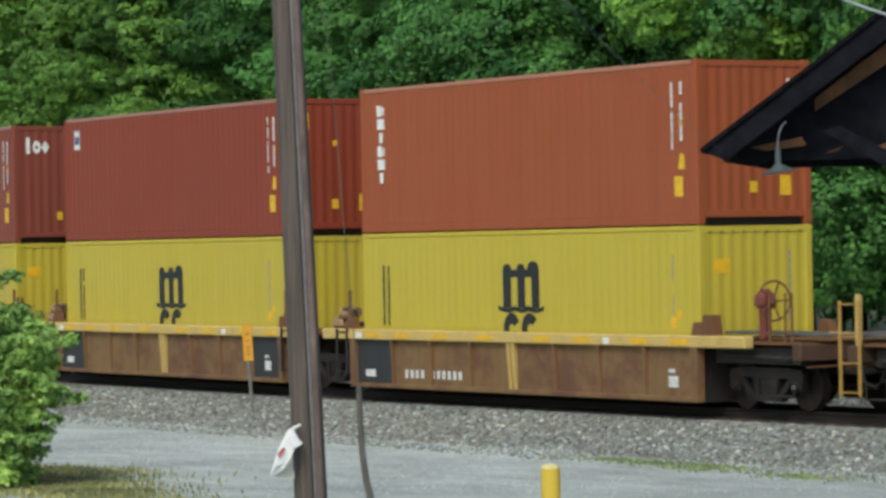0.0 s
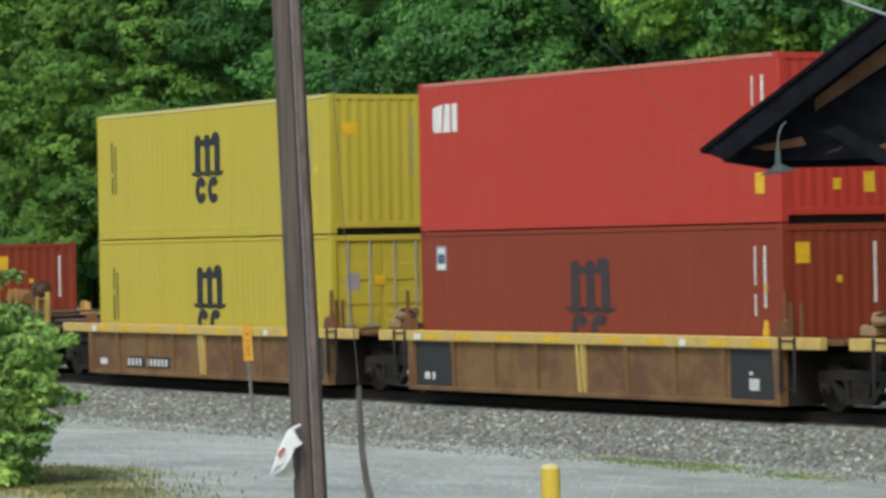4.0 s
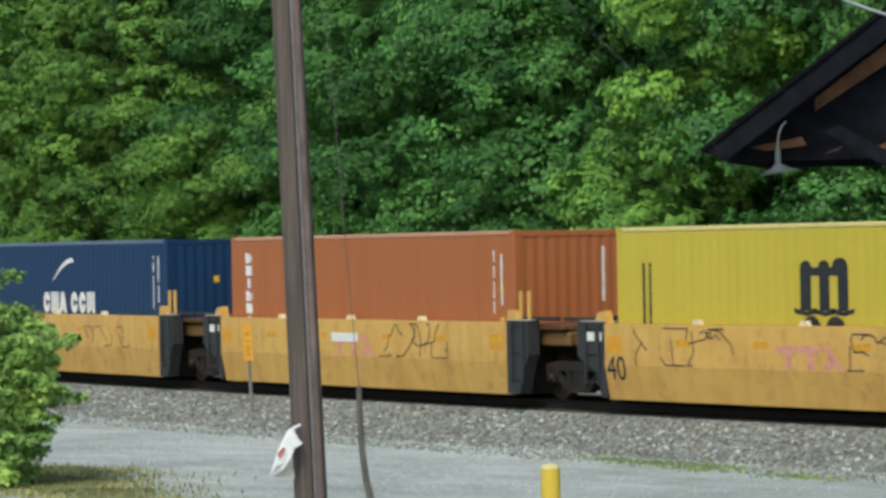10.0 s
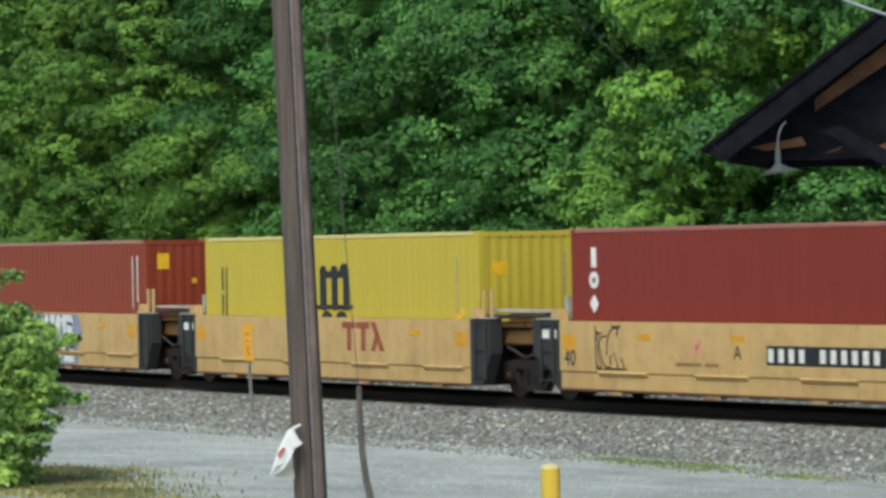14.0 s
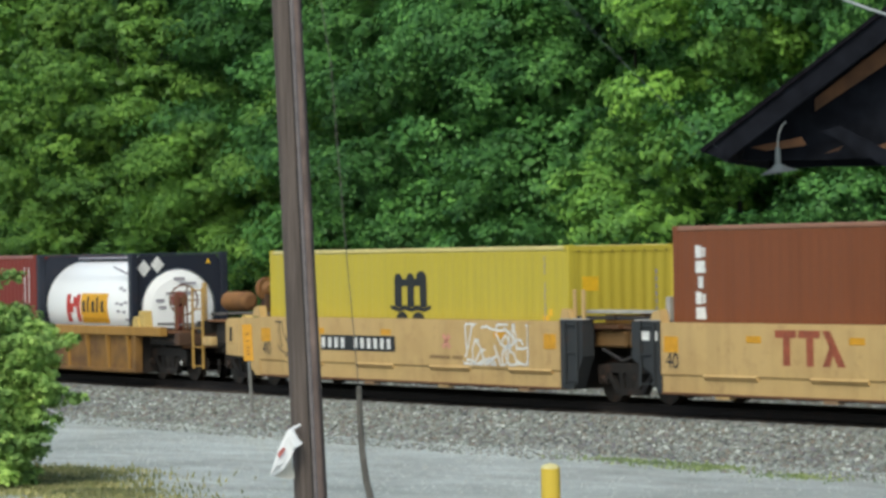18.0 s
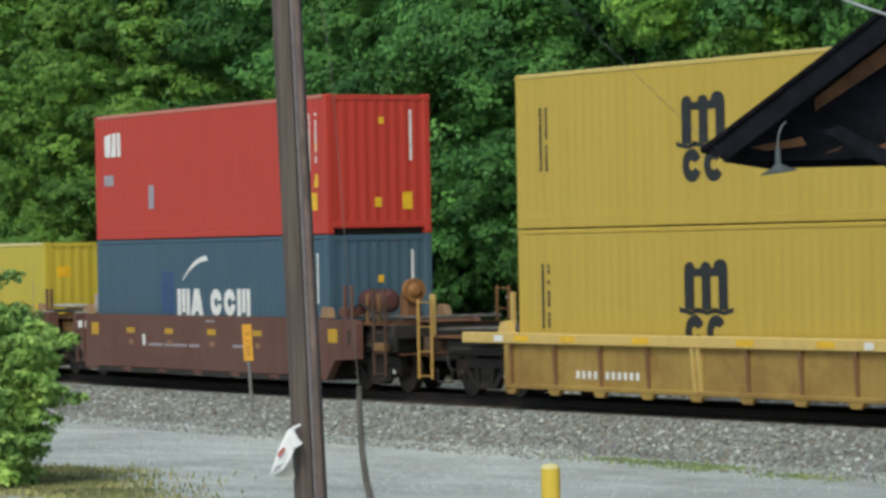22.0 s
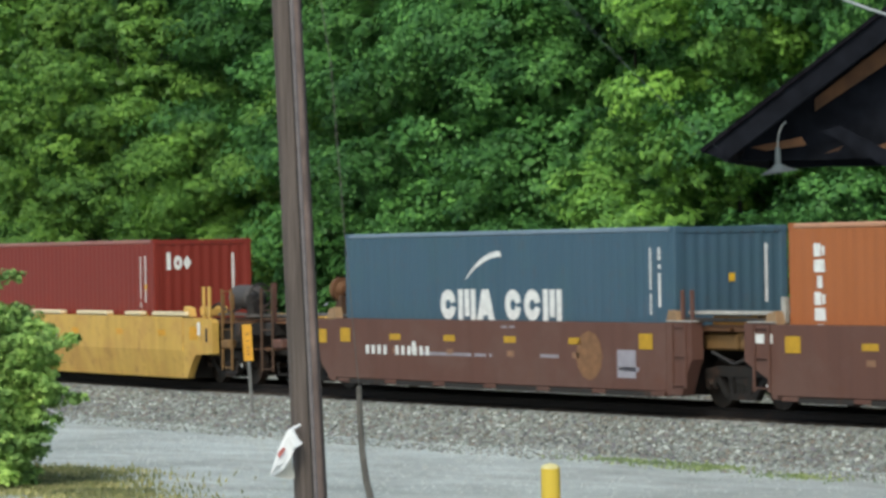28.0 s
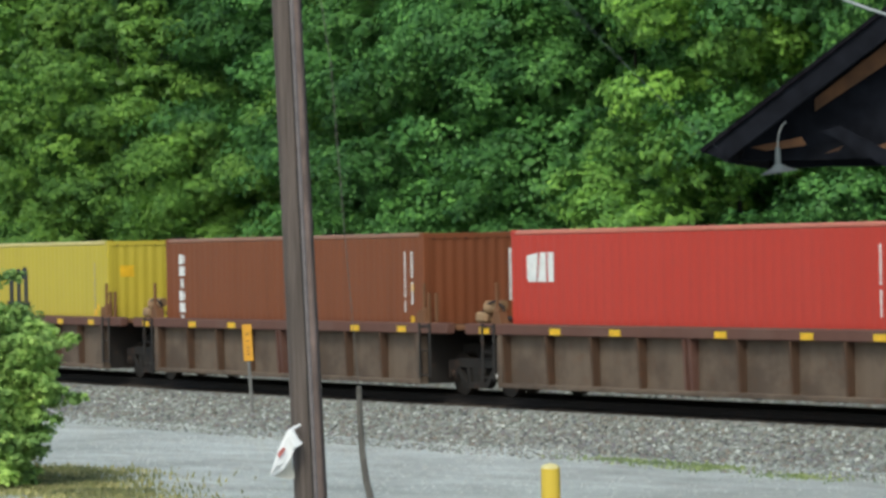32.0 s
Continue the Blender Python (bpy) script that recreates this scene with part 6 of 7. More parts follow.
for (xa, ra), (xb, rb) in (((2.86, 0.93), (2.93, 0.86)), ((2.93, 0.86), (2.98, 0.7)), ((2.98, 0.7), (3.01, 0.45)), ((3.01, 0.45), (3.02, 0.05))):
    head.cyl((xa, 0, TZ - 0.06), (xb, 0, TZ - 0.06), ra, rb, 40)
part("tank_head", head, TANKWHITE, tank, "white dished tank end with small grey notices")
for y, z in ((-0.86, 2.24), (-0.52, 2.32)):
    part("placard", M().prism([(y - 0.17, z), (y, z - 0.2), (y + 0.17, z), (y, z + 0.2)], "x", 2.934, 2.94), TIRED_WHITE, tank, "white diamond placard")
for y0, y1, z0, z1 in ((-0.15, 0.12, 1.95, 2.02), (-0.35, 0.0, 1.62, 1.68), (0.08, 0.35, 1.60, 1.70), (-0.6, -0.4, 1.45, 1.52), (-0.55, -0.35, 1.30, 1.36), (0.0, 0.4, 1.85, 1.9)):
    part("notice_bar", M().box(3.022, 3.026, y0, y1, z0, z1), GREYMARK, tank)
part("warning_triangle", M().prism([(-0.12, 1.22), (0.12, 1.22), (0.0, 1.38)], "x", 3.022, 3.026), GREYMARK, tank)
part("warning_triangle", M().prism([(0.70, 2.34), (0.82, 2.34), (0.76, 2.46)], "x", 2.934, 2.94), SIGN_YELLOW, tank)
part("emblem_panel", on_tank(-0.50, 1.18, 0.96, 1.66), GOLDMARK, tank, "golden yellow emblem panel")
for i in range(5):
    x = -0.38 + 0.29 * i
    part("emblem_bar", on_tank(x, x + (0.17 if i % 2 == 0 else 0.11), 1.22, 1.58 if i % 2 else 1.48, 0.011), BLACK_MARK, tank)
part("emblem_bar", on_tank(-0.4, 1.05, 1.04, 1.09, 0.011), SIGN_ORANGE, tank)
for x0, x1, z0, z1 in ((-1.08, -0.86, 0.98, 1.64), (-0.50, -0.30, 0.98, 1.64), (-0.86, -0.68, 1.2, 1.42), (-0.68, -0.5, 1.34, 1.58)):
    part("emblem_shape", on_tank(x0 * 1.1 - 0.23, x1 * 1.1 - 0.23, z0, z1), REDMARK, tank)
for x, z in ((1.75, 1.75), (2.0, 1.7), (1.7, 1.4), (1.95, 1.38), (2.2, 1.42), (1.75, 1.22), (2.1, 1.2), (2.2, 1.02)):
    part("notice_bar", on_tank(x, x + 0.2, z, z + 0.06), GREYMARK, tank)
part("walkway_strut", M().tube([(1.35, -0.95, 2.28), (2.75, -1.05, 2.05)], 0.025, 6), GREYMARK, tank)
part("roof_walkway", M().box(-2.5, 2.6, -0.3, 0.3, 2.47, 2.52), GREYMARK, tank)

CARS = {round(s, 2): ob for ob, s, z in MOVERS if ob.name.startswith("well_car")}
BOXES = {(round(s, 2), round(z, 2)): ob for ob, s, z in MOVERS if ob.name.startswith("shipping")}


def car(s):
    return CARS[round(s, 2)]


def box_at(s, z=BASE):
    return BOXES[(round(s, 2), round(z, 2))]


def laid(ob, shapes, material, y, text="", name="marking", lift=0.004, stuff=False):
    """Flat marks on a near side whose surface is at y."""
    if stuff or len(shapes) > 14:
        return tagged(part(name, flat(shapes, y - lift, y - lift + 0.0035), material, ob, text), kind="stuff")
    for q in shapes:
        o = part(name, flat([q], y - lift, y - lift + 0.0035), material, ob, text)
    return o


Y_BOX, Y_S, Y_L, Y_R = -1.2065, -1.472, -1.462, -1.357

# short box: white upright lettering bars and two small round emblems
b = box_at(SD - 3.04)
laid(b, [rect(-2.42, -2.27, 1.12, 2.2), rect(-2.27, -2.17, 1.75, 1.95), rect(-2.52, -2.42, 1.3, 1.42), rect(-2.27, -2.18, 1.2, 1.3)], TIRED_WHITE, Y_BOX, "white upright lettering bars")
laid(b, bow(-0.95, 1.75, 0.04, 0.14, 0, 360, 12), TIRED_WHITE, Y_BOX, "small white ring emblem")
laid(b, [[(-0.52, 1.72), (-0.42, 1.68), (-0.36, 1.82), (-0.50, 1.84)]], CREAM, Y_BOX)
for x in (2.2, 2.5):
    laid(b, bars(ramble, x, x + 0.06, 1.1 if x < 2.4 else 1.4, 2.3, True, 0.08), TIRED_WHITE, Y_BOX, stuff=True)
ghost = plain("marking_ghost", (0.045, 0.03, 0.035), 0.6, 0.3)
laid(box_at(A[3]), three_bar_mark(2.32), ghost, Y_BOX, "overpainted dark three-bar emblem")
for s, z in ((A[0], TOP), (A[1], TOP), (A[2], TOP), (A[3], TOP), (F[0], TOP)):
    b = box_at(s, z)
    laid(b, [rect(5.34, 5.62, 0.5, 0.86)], SIGN_YELLOW, Y_BOX, "bright yellow notice plate", "notice_plate")
    part("notice_plate", M().box(6.0725, 6.078, 0.55, 0.78, 0.5, 0.86), SIGN_YELLOW, b)
    part("notice_plate", M().box(6.0725, 6.078, -0.1, 0.06, 0.55, 0.75), SIGN_YELLOW, b)
b = box_at(F[0], TOP)
laid(b, [rect(-3.05, -2.75, 0.68, 1.22)], GREYMARK, Y_BOX, "pale grey scuffed patch", "scuff")
laid(b, [rect(-5.6, -5.05, 1.25, 1.5)], GREYMARK, Y_BOX, "", "scuff")


# ---- number panels, lettering bars, painted scrawls on the cars ----
def number_panel(u, x0, x1, z0, z1, y, dark=True):
    if dark:
        laid(u, [rect(x0, x1, z0, z1)], BLACK_MARK, y, "black number panel", "number_panel")
    w = x1 - x0 - 0.1
    marks = []
    for i in range(11):
        if i != 4:
            a = x0 + 0.05 + w * i / 11
            marks.append(rect(a, a + w / 11 * 0.52, z0 + 0.05, z1 - 0.05))
    laid(u, marks, TIRED_WHITE, y, "", "number_bar", 0.009, True)


number_panel(car(B[0]), -5.18, -2.85, 0.74, 1.02, Y_S)
number_panel(car(B[4]), -5.29, -2.95, 0.78, 1.02, Y_S)
number_panel(car(C[0]), 0.30, 3.6, 0.80, 1.13, Y_L)
number_panel(car(C[4]), -3.33, -0.15, 0.84, 1.15, Y_L)
number_panel(car(SG), -6.59, -4.24, 0.77, 1.02, Y_S)
number_panel(car(F[4]), -4.87, -2.1, 0.74, 1.02, Y_L, False)
number_panel(car(A[0]), -4.2, -1.8, 0.28, 0.54, Y_R, False)
number_panel(car(A[4]), -4.2, -1.8, 0.28, 0.54, Y_R)
number_panel(car(SE), -3.96, -1.7, 0.40, 0.64, Y_R, False)


def number(u, text, size, x, y, z):
    cu = bpy.data.curves.new("number", "FONT")
    cu.body, cu.size = text, size
    tmp = new("number", cu)
    me = bpy.data.meshes.new_from_object(tmp.evaluated_get(bpy.context.evaluated_depsgraph_get()))
    bpy.data.objects.remove(tmp)
    if y == Y_S:
        # follow the folded side
        bm = bmesh.new()
        bm.from_mesh(me)
        bmesh.ops.bisect_plane(bm, geom=bm.verts[:] + bm.edges[:] + bm.faces[:], plane_co=(0, 0.72 - z, 0), plane_no=(0, 1, 0))
        for v in bm.verts:
            v.co.z = -0.11 * max(0.0, 0.72 - z - v.co.y) / 0.62
        bm.to_mesh(me)
        bm.free()
    me.materials.clear()
    me.materials.append(BLACK_MARK)
    o = new("number", me)
    o.parent = u
    o.matrix_basis = pose(x, y - 0.004, z, 90, 0, 0)


for i in (0, 1, 2, 4):
    number(car(B[i]), "40", 0.62, -6.1, Y_S, 0.46)
for i in (0, 3, 4):
    number(car(C[i]), "40", 0.40, -6.0, Y_L, 0.70)

number(car(C[0]), "A", 0.34, -0.66, Y_L, 0.88)
number(car(C[3]), "C", 0.34, 2.55, Y_L, 0.95)
PINK = plain("scrawl_pink", (0.62, 0.28, 0.20), 0.6, 0.15)
RUSTMARK = plain("emblem_red_brown", (0.30, 0.075, 0.035), 0.6, 0.2)
OCHRE_STENCIL = plain("stencil_ochre", (0.26, 0.16, 0.07), 0.7, 0.2)
SOFTBLACK = plain("scrawl_black", (0.07, 0.055, 0.04), 0.7, 0.3)


def emblem_bars(u, x0, x1, z0, z1, material, y, text):
    """Large faded emblem: a head bar on four posts and a slanted bar."""
    w = (x1 - x0) / 3
    s = []
    for i in range(2):
        x = x0 + w * i
        s += [rect(x + 0.02 * w, x + 0.94 * w, z1 - 0.13, z1), rect(x + 0.36 * w, x + 0.66 * w, z0, z1 - 0.13)]
    x = x0 + 2 * w
    s.append([(x + 0.68 * w, z0), (x + 1.0 * w, z0), (x + 0.36 * w, z1), (x + 0.04 * w, z1)])
    zm = (z0 + z1) / 2
    s.append([(x + 0.04 * w, z0), (x + 0.34 * w, z0), (x + 0.50 * w, zm - 0.08), (x + 0.36 * w, zm + 0.06)])
    laid(u, s, material, y, text)


for u, x in ((car(C[0]), -1.92), (car(C[4]), 1.75)):
    laid(u, [[(x, 0.98), (x + 0.08, 0.92), (x + 0.34, 1.18), (x + 0.26, 1.24)], [(x + 0.26, 0.92), (x + 0.34, 0.98), (x + 0.08, 1.24), (x, 1.18)]], PINK, Y_L, "faded red crossed strokes", "painted_mark")
    laid(u, bars(ramble, x - 0.5, x + 0.9, 0.74, 0.80, False, 0.1), OCHRE_STENCIL, Y_L, "", "stencil_bar", 0.004, True)
for i in (1, 2, 3):
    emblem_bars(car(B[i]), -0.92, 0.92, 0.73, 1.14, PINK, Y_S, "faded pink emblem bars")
laid(car(B[3]), [rect(-0.95, 0.2, 1.02, 1.2)], TIRED_WHITE, Y_S, "whitish painted-over patch", "pale_patch", 0.009)
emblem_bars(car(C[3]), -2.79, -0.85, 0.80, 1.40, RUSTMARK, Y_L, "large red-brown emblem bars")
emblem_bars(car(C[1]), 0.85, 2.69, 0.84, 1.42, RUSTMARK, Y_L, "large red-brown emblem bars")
laid(car(SG), [[(-0.98, 1.03), (-0.92, 0.88), (0.45, 0.88), (0.80, 1.05), (0.58, 1.03), (0.40, 1.06)], rect(-0.74, -0.52, 0.73, 0.88), rect(-0.22, 0.0, 0.73, 0.88), [(0.28, 0.73), (0.48, 0.73), (0.66, 0.98), (0.36, 0.9)]],
     TIRED_WHITE, Y_S, "white painted emblem scrawl", "painted_scrawl")
spray = random.Random(21)
for u, x0, x1, z0, z1, n, mat, y, w in ((car(B[2]), 1.0, 4.1, 0.75, 1.35, 9, SOFTBLACK, Y_S, 0.028), (car(B[2]), -5.2, -2.1, 0.75, 1.4, 9, SOFTBLACK, Y_S, 0.025),
                                        (car(B[3]), 1.1, 3.9, 0.75, 1.4, 8, SOFTBLACK, Y_S, 0.025), (car(B[1]), 1.4, 4.0, 0.75, 1.35, 6, PINK, Y_S, 0.03),
                                        (car(B[4]), 0.5, 4.6, 0.75, 1.4, 8, PINK, Y_S, 0.02), (car(B[4]), 1.6, 4.4, 0.75, 1.2, 6, SOFTBLACK, Y_S, 0.02),
                                        (car(C[0]), -4.95, -3.95, 0.65, 1.42, 10, SOFTBLACK, Y_L, 0.03), (car(C[4]), -5.4, -3.9, 0.67, 1.40, 9, SOFTBLACK, Y_L, 0.03),
                                        (car(C[4]), 2.6, 5.0, 0.66, 1.42, 19, TIRED_WHITE, Y_L, 0.045), (car(SG), -4.2, -2.6, 0.8, 1.3, 5, CREAM, Y_S, 0.05)):
    laid(u, scrawl(spray, x0, x1, z0, z1, n, w), mat, y, "loose painted scrawl", "painted_scrawl", 0.006)

# large painted pieces
PIECE_GREY = plain("piece_grey", (0.27, 0.26, 0.24), 0.6, 0.15, 3.0)
PIECE_BLUE = plain("piece_blue", (0.09, 0.16, 0.24), 0.6, 0.2, 3.0)
PIECE_PALE = plain("piece_pale_blue", (0.52, 0.62, 0.60), 0.6, 0.12, 3.0)
PIECE_PINK = plain("piece_pink", (0.62, 0.36, 0.36), 0.6, 0.12, 3.0)
PIECE_GREEN = plain("piece_green", (0.42, 0.50, 0.26), 0.6, 0.15, 3.0)
PIECE_AQUA = plain("piece_aqua", (0.28, 0.55, 0.58), 0.6, 0.12, 3.0)
PIECE_WHITE = plain("piece_white", (0.70, 0.72, 0.73), 0.6, 0.1, 3.0)
PIECE_LILAC = plain("piece_lilac", (0.26, 0.28, 0.40), 0.6, 0.15, 3.0)


def draped(shapes, lift):
    """Shapes laid on the folded side of a smooth-sided car, split at the fold."""
    m = M()
    fold, yt, yb, zb = 0.72, 1.47, 1.36, 0.10
    for poly in shapes:
        for upper in (True, False):
            q = []
            for (xa, za), (xb, zc) in zip(poly, poly[1:] + poly[:1]):
                ina, inb = (za >= fold) == upper, (zc >= fold) == upper
                if ina:
                    q.append((xa, za))
                if ina != inb:
                    f = (fold - za) / (zc - za)
                    q.append((xa + f * (xb - xa), fold))
            if len(q) < 3:
                continue
            k = len(m.v)
            for x, z in q:
                y = yt if upper else yb + (yt - yb) * (max(z, zb) - zb) / (fold - zb)
                m.v.append((x, -y - lift, z))
            m.f.append(tuple(range(k, k + len(q))))
    return m


u = car(B[0])
part("painted_piece", draped([[(-2.1, 1.42), (5.4, 1.42), (4.9, 0.75), (5.5, 0.12), (-0.6, 0.12), (-1.3, 0.7)]], 0.005), PIECE_GREY, u, "large grey painted field")
for piece in ([[(-2.4, 1.40), (-2.0, 1.44), (-1.9, 1.15), (-1.1, 0.85), (-0.5, 0.12), (-1.3, 0.12), (-1.8, 0.45), (-1.6, 0.75), (-2.6, 1.15)],
                                [(5.4, 1.42), (5.95, 1.40), (5.5, 1.1), (5.3, 0.72), (5.8, 0.35), (5.5, 0.12), (5.1, 0.12), (4.75, 0.72)],
                                [(4.3, 1.42), (4.75, 1.42), (4.5, 1.2)], [(2.0, 1.44), (2.5, 1.44), (2.2, 1.24), (1.9, 1.2)], [(-1.4, 1.42), (-1.0, 1.42), (-1.2, 1.3)]]):
    part("painted_outline", draped([piece], 0.010), PIECE_PALE, u, "pale blue outline")
for piece in ([[(-1.95, 1.40), (-1.75, 1.42), (-1.55, 1.05), (-0.6, 0.95), (-0.1, 0.12), (-0.5, 0.12), (-1.0, 0.8), (-1.7, 0.95)],
                              [(0.0, 1.20), (0.25, 1.25), (0.2, 0.9), (0.05, 0.85)], [(0.02, 0.65), (0.25, 0.70), (0.2, 0.4), (0.05, 0.4)], [(0.45, 1.42), (0.75, 1.42), (0.65, 0.9), (0.55, 0.8)],
                              [(1.2, 0.85), (1.6, 1.2), (1.75, 0.95), (2.2, 0.12), (1.9, 0.15), (1.5, 0.6), (1.1, 0.5)], [(1.5, 1.42), (1.75, 1.3), (1.85, 1.0), (1.6, 1.0)],
                              [(2.3, 1.3), (2.45, 1.35), (2.45, 0.7), (2.3, 0.7)], [(2.75, 1.42), (2.95, 1.42), (2.85, 0.12), (2.65, 0.12)], [(3.0, 1.05), (3.4, 1.05), (3.2, 0.85), (3.0, 0.9)],
                              [(3.75, 1.42), (3.95, 1.40), (4.6, 0.12), (4.2, 0.12), (4.0, 0.6), (3.5, 0.5), (3.85, 0.8)], [(4.3, 1.3), (4.5, 1.05), (4.7, 1.3), (4.5, 0.9)]]):
    part("painted_shade", draped([piece], 0.014), PIECE_BLUE, u, "blue shaded shape")
u = car(C[2])
laid(u, [[(-5.75, 1.1), (-5.3, 1.47), (2.45, 1.47), (2.75, 1.05), (2.35, 0.615), (-5.3, 0.615), (-5.6, 0.8)]], PIECE_LILAC, Y_L, "lilac and grey painted ground", "painted_piece")
part("painted_piece", M().box(-5.3, 2.35, -1.434, -1.431, 0.29, 0.49), PIECE_LILAC, u, "lilac paint on the lower side")
for i in range(9):
    x = -5.28 + 0.80 * i + (0.28 if i > 4 else 0)
    j = [spray.uniform(-0.06, 0.06) for _ in range(10)]
    fat = [(x + j[0], 0.62), (x + 0.30, 0.618), (x + 0.72 + j[2], 0.62), (x + 0.66 + j[8], 0.98 + j[4]), (x + 0.76 + j[5], 1.36), (x + 0.66, 1.455), (x + 0.12, 1.46), (x + j[6], 1.36), (x + 0.06 + j[9], 1.02)]
    cx, cz = x + 0.36, 1.04
    laid(u, [[(cx + (a - cx) * 1.10, min(1.467, max(0.616, cz + (c - cz) * 1.07))) for a, c in fat]], BLACK_MARK, Y_L, "black outline shape", "painted_outline", 0.008)
    laid(u, [fat], PIECE_WHITE, Y_L, "bold white painted shape", "painted_shape", 0.012)
    kind_j = i % 4
    cuts = {0: [[(x + 0.70, 1.18), (x + 0.34, 1.24), (x + 0.36, 1.30), (x + 0.70, 1.27)], [(x + 0.05, 0.86), (x + 0.38, 0.80), (x + 0.38, 0.87), (x + 0.06, 0.95)]],
            1: bow(x + 0.37, 1.03, 0.10, 0.15, 0, 360, 10, 0.7), 2: [[(x + 0.30, 0.62), (x + 0.42, 0.62), (x + 0.40, 0.90)], [(x + 0.32, 1.08), (x + 0.42, 1.08), (x + 0.38, 1.30)]],
            3: [[(x + 0.36, 1.20), (x + 0.42, 1.46), (x + 0.50, 1.46)], [(x + 0.36, 0.90), (x + 0.40, 0.62), (x + 0.50, 0.62)]]}[kind_j]
    laid(u, cuts, BLACK_MARK, Y_L, "dark inner shape", "painted_shade", 0.016)
    part("painted_shape", M().box(x + 0.05, x + 0.68, -1.4385, -1.435, 0.32 + abs(j[3]), 0.485), PIECE_WHITE, u)
laid(u, scrawl(spray, -5.3, 2.3, 0.62, 1.46, 9, 0.02), BLACK_MARK, Y_L, "thin black strokes", "painted_outline", 0.020, True)
u = car(F[2])
laid(u, [[(-3.7, 0.90), (-3.0, 1.43), (2.2, 1.43), (3.1, 0.85), (2.2, 0.30), (-3.1, 0.32)]], PIECE_AQUA, Y_L, "aqua painted ground with pointed ends", "painted_piece")
for i, m in enumerate((PIECE_GREEN, PIECE_PINK, PIECE_GREEN, PIECE_PINK, PIECE_GREEN, PIECE_PINK)):
    x = -2.95 + 0.88 * i
    laid(u, [[(x + 0.05, 0.40), (x + 0.4, 0.30), (x + 0.85, 0.34), (x + 0.82, 0.85), (x + 0.86, 1.38), (x + 0.3, 1.44), (x, 1.3), (x + 0.06, 0.8)]], m, Y_L, "", "painted_shape", 0.009)
    laid(u, [[(x + 0.33, 1.20), (x + 0.52, 1.18), (x + 0.55, 0.60), (x + 0.36, 0.58)]], PIECE_AQUA if i % 2 else PIECE_PALE, Y_L, "", "painted_shade", 0.014)
laid(u, scrawl(spray, -3.0, 2.3, 0.34, 1.42, 14, 0.035), SOFTBLACK, Y_L, "dark outline strokes", "painted_outline", 0.019, True)
laid(u, [[(-4.4, 0.75), (-4.3, 1.40), (-3.6, 1.42), (-3.7, 1.15), (-4.1, 1.1), (-4.1, 0.75)], [(2.4, 1.42), (3.3, 1.38), (3.2, 1.15), (2.9, 1.2)]], GREYMARK, Y_L, "grey older scrawl", "painted_scrawl")
OLD = plain("patch_brown", (0.22, 0.11, 0.05), 0.7, 0.2)
for i in (1, 2, 4):
    laid(car(F[i]), [[(3.6 + 0.45 * math.cos(k * 0.5236), 0.88 + 0.45 * math.sin(k * 0.5236)) for k in range(12)]], OLD, Y_L, "round ochre-brown patch", "old_patch")
    laid(car(F[i]), [rect(4.55, 5.16, 0.50, 1.0), rect(4.62, 5.26, 0.62, 0.70)], GREYMARK, Y_L, "pale grey painted-over panel", "old_patch")
for s in F:
    laid(car(s), bars(spray, -2.6, 0.2, 0.80, 0.86, False, 0.11) + bars(spray, 1.9, 2.6, 0.82, 0.88, False, 0.11) + bars(spray, 0.5, 1.0, 1.36, 1.40, False, 0.07), GREYMARK, Y_L, "", "stencil_bar", 0.004, True)

# cream hatch bars on two yellow cars
for s, spans in ((B[0], ((-4.07, -2.11), (-0.98, 1.0), (2.07, 4.01))), (SG, ((-6.16, -5.4), (-4.28, -2.21), (-1.09, 0.92), (1.96, 3.88), (4.97, 5.9), (-8.6, -6.6), (6.6, 8.6)))):
    for x0, x1 in spans:
        part("hatch_bar", M().box(x0, x1, -1.50, -1.30, 1.475, 1.575, 0.03), CREAM, car(s), "cream hatch bar")
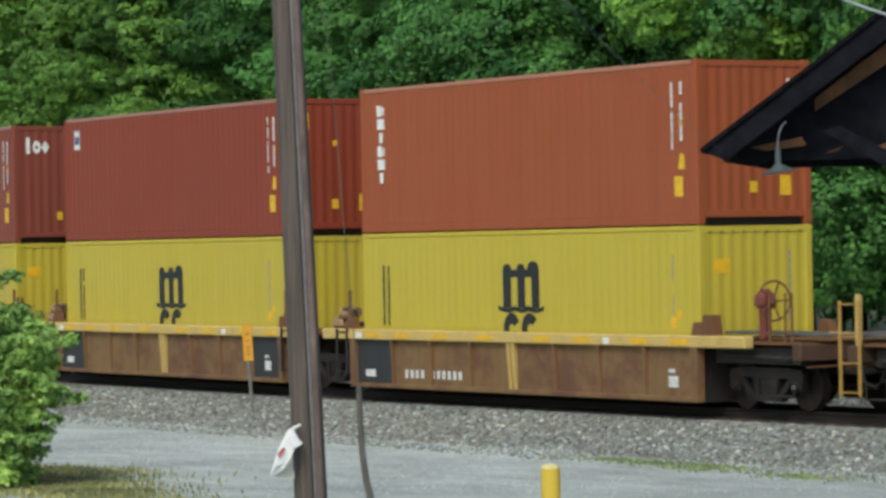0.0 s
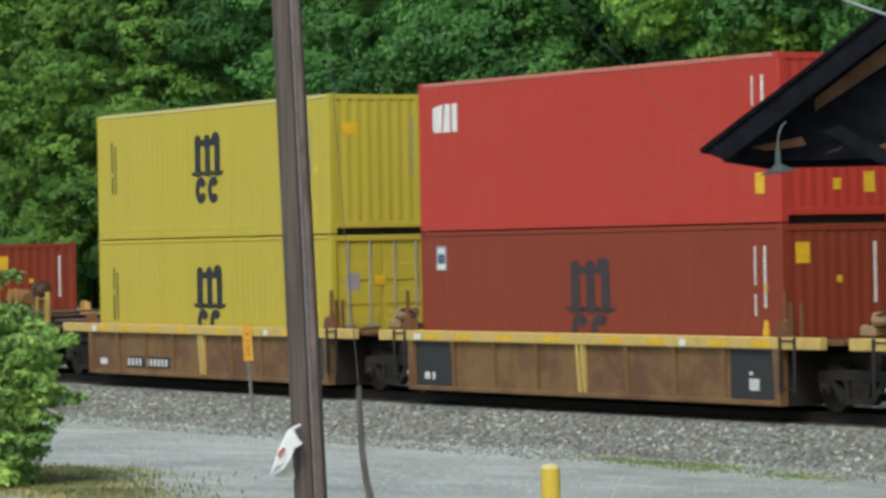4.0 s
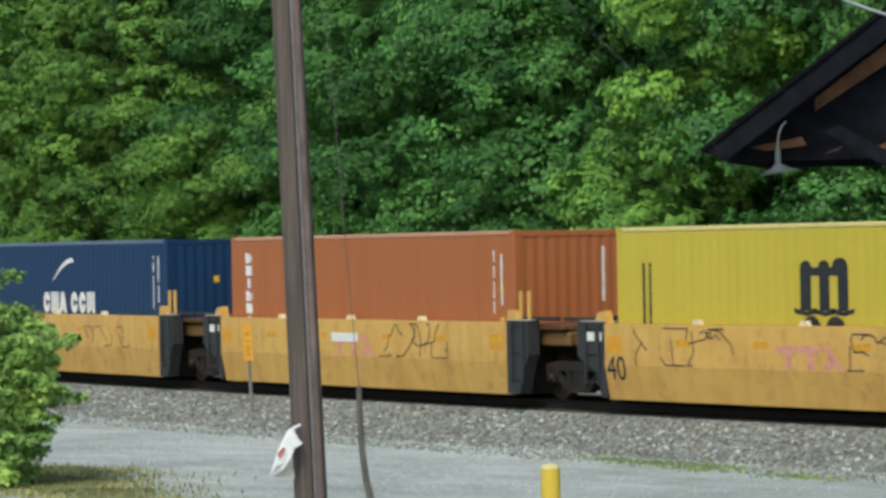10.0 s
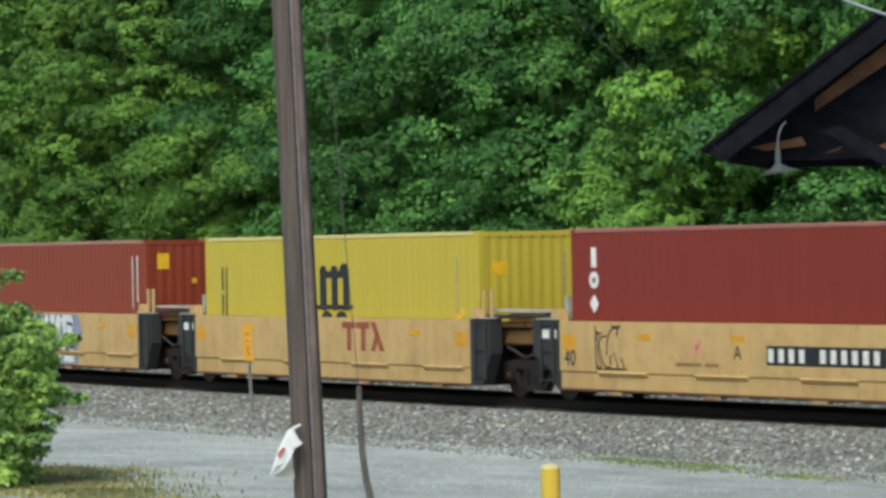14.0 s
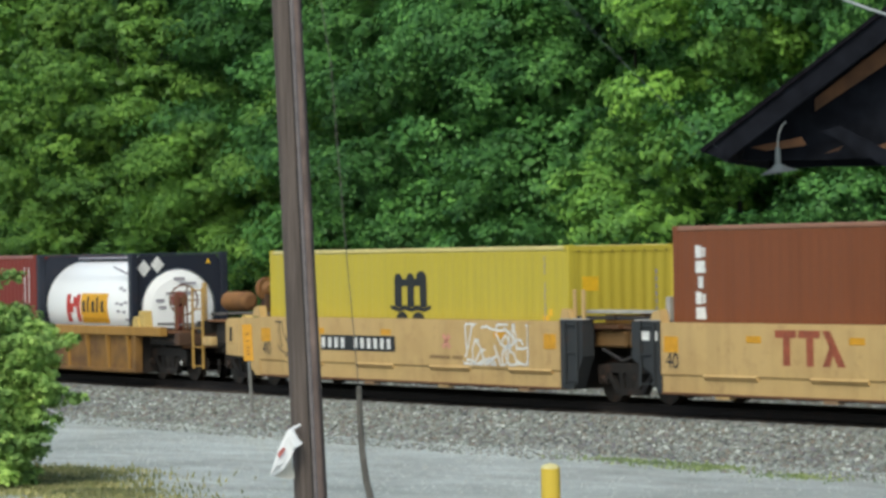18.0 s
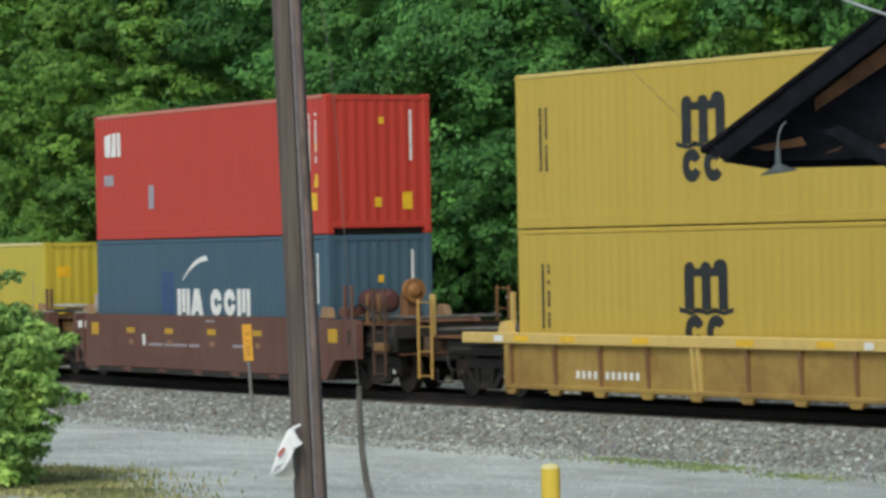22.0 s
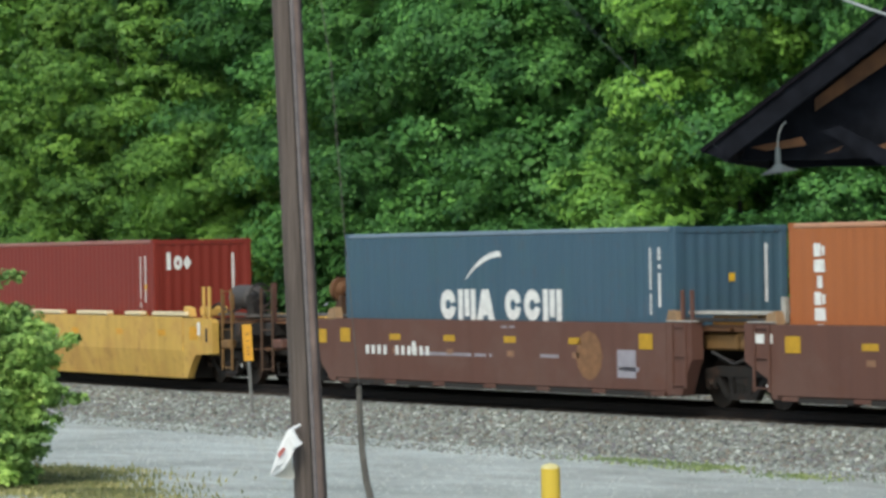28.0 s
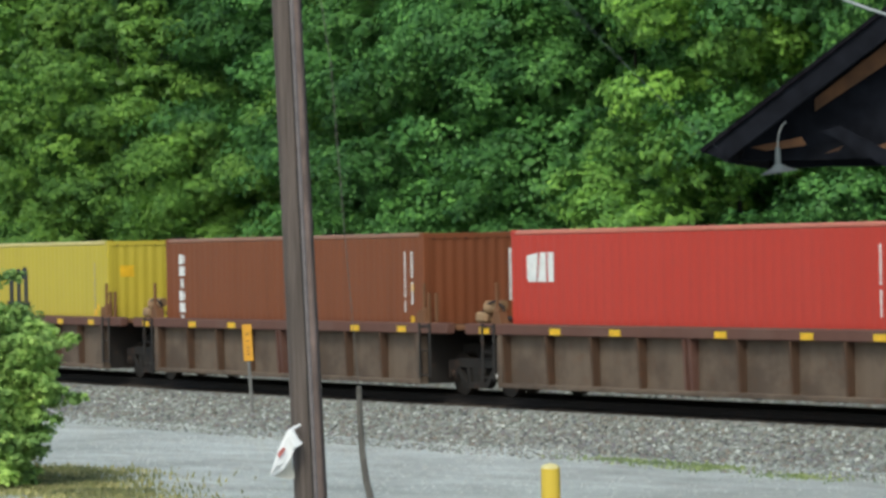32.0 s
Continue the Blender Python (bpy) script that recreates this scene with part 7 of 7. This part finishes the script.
# light-coloured walkway frames over the joints of the tan and brown cars
PALESTEEL = plain("pale_steel", (0.42, 0.40, 0.36), 0.6, 0.2)
for group in (C, F):
    for s in group[:-1]:
        part("joint_walkway", M().box(-9.1, -6.35, -1.15, -0.75, 1.64, 1.70, 0.01), PALESTEEL, car(s), "pale steel joint walkway")
        part("walkway_post", M().box(-6.42, -6.30, -1.15, -1.05, 1.40, 1.95, 0.01), PALESTEEL, car(s))
        part("joint_frame", M().box(-8.6, -7.0, -1.0, -0.9, 1.46, 1.62, 0.02).box(-7.4, -7.2, -1.05, -0.85, 1.3, 1.64, 0.02), CAR_OCHRE, car(s))
        part("air_hose", M().tube([(-6.3, -1.3, 1.35), (-6.9, -1.35, 0.95), (-7.5, -1.35, 0.8), (-8.2, -1.3, 1.0)], 0.03, 8), GEAR_DARK, car(s))

# rusty emblem bars, a pale scrawl and small marks on the ribbed cars
for i, s in enumerate(A):
    u = car(s)
    if i == 2:
        emblem_bars(u, 0.96, 2.65, 0.48, 1.02, RUSTMARK, Y_R, "rusty red emblem bars")
        laid(u, scrawl(spray, 3.2, 4.5, 0.30, 1.0, 5, 0.05), PIECE_PALE, Y_R, "pale painted scrawl", "painted_scrawl", 0.006)
        laid(u, scrawl(spray, -4.2, -3.2, 0.40, 0.9, 3, 0.05), GREYMARK, Y_R, "pale painted scrawl", "painted_scrawl", 0.006)
    for x0, x1, z0, z1 in ((-5.75, -5.35, 0.33, 0.47), (5.3, 5.6, 0.36, 0.56), (5.3, 5.55, 0.62, 0.68)):
        laid(u, bars(spray, x0, x1, z0, z1, False, 0.1), TIRED_WHITE, -1.367, "", "stencil_bar", 0.004, True)
# marks on the doors that face forward
b = box_at(A[4])
part("door_plate", M().box(6.055, 6.061, -0.85, -0.55, 1.75, 2.1), GREYMARK, b, "dark grey square door plate")
part("door_plate", M().box(6.055, 6.061, -0.2, 0.05, 1.85, 2.05), SIGN_YELLOW, b, "bright yellow door plate")


def motions():
    """Keys the train: every car and container along the line, and the rolling wheels."""
    steps = [SECONDS * i / 32 for i in range(33)]
    for ob, s, z in MOVERS:
        walk(ob, [(t, on_line(s + run(t), 0.0, z)) for t in steps])
    first = WHEELSETS[0]
    frames = int(SECONDS * FPS)
    walk(first, [(i / FPS, Matrix.Rotation((run(i / FPS) / R_WHEEL) % (2 * math.pi), 4, "Y")) for i in range(frames + 1)])
    rolled = first.animation_data
    for w in WHEELSETS[1:]:
        w.rotation_mode = "QUATERNION"
        keys = w.animation_data_create()
        keys.action = rolled.action
        keys.action_slot = rolled.action_slot


motions()
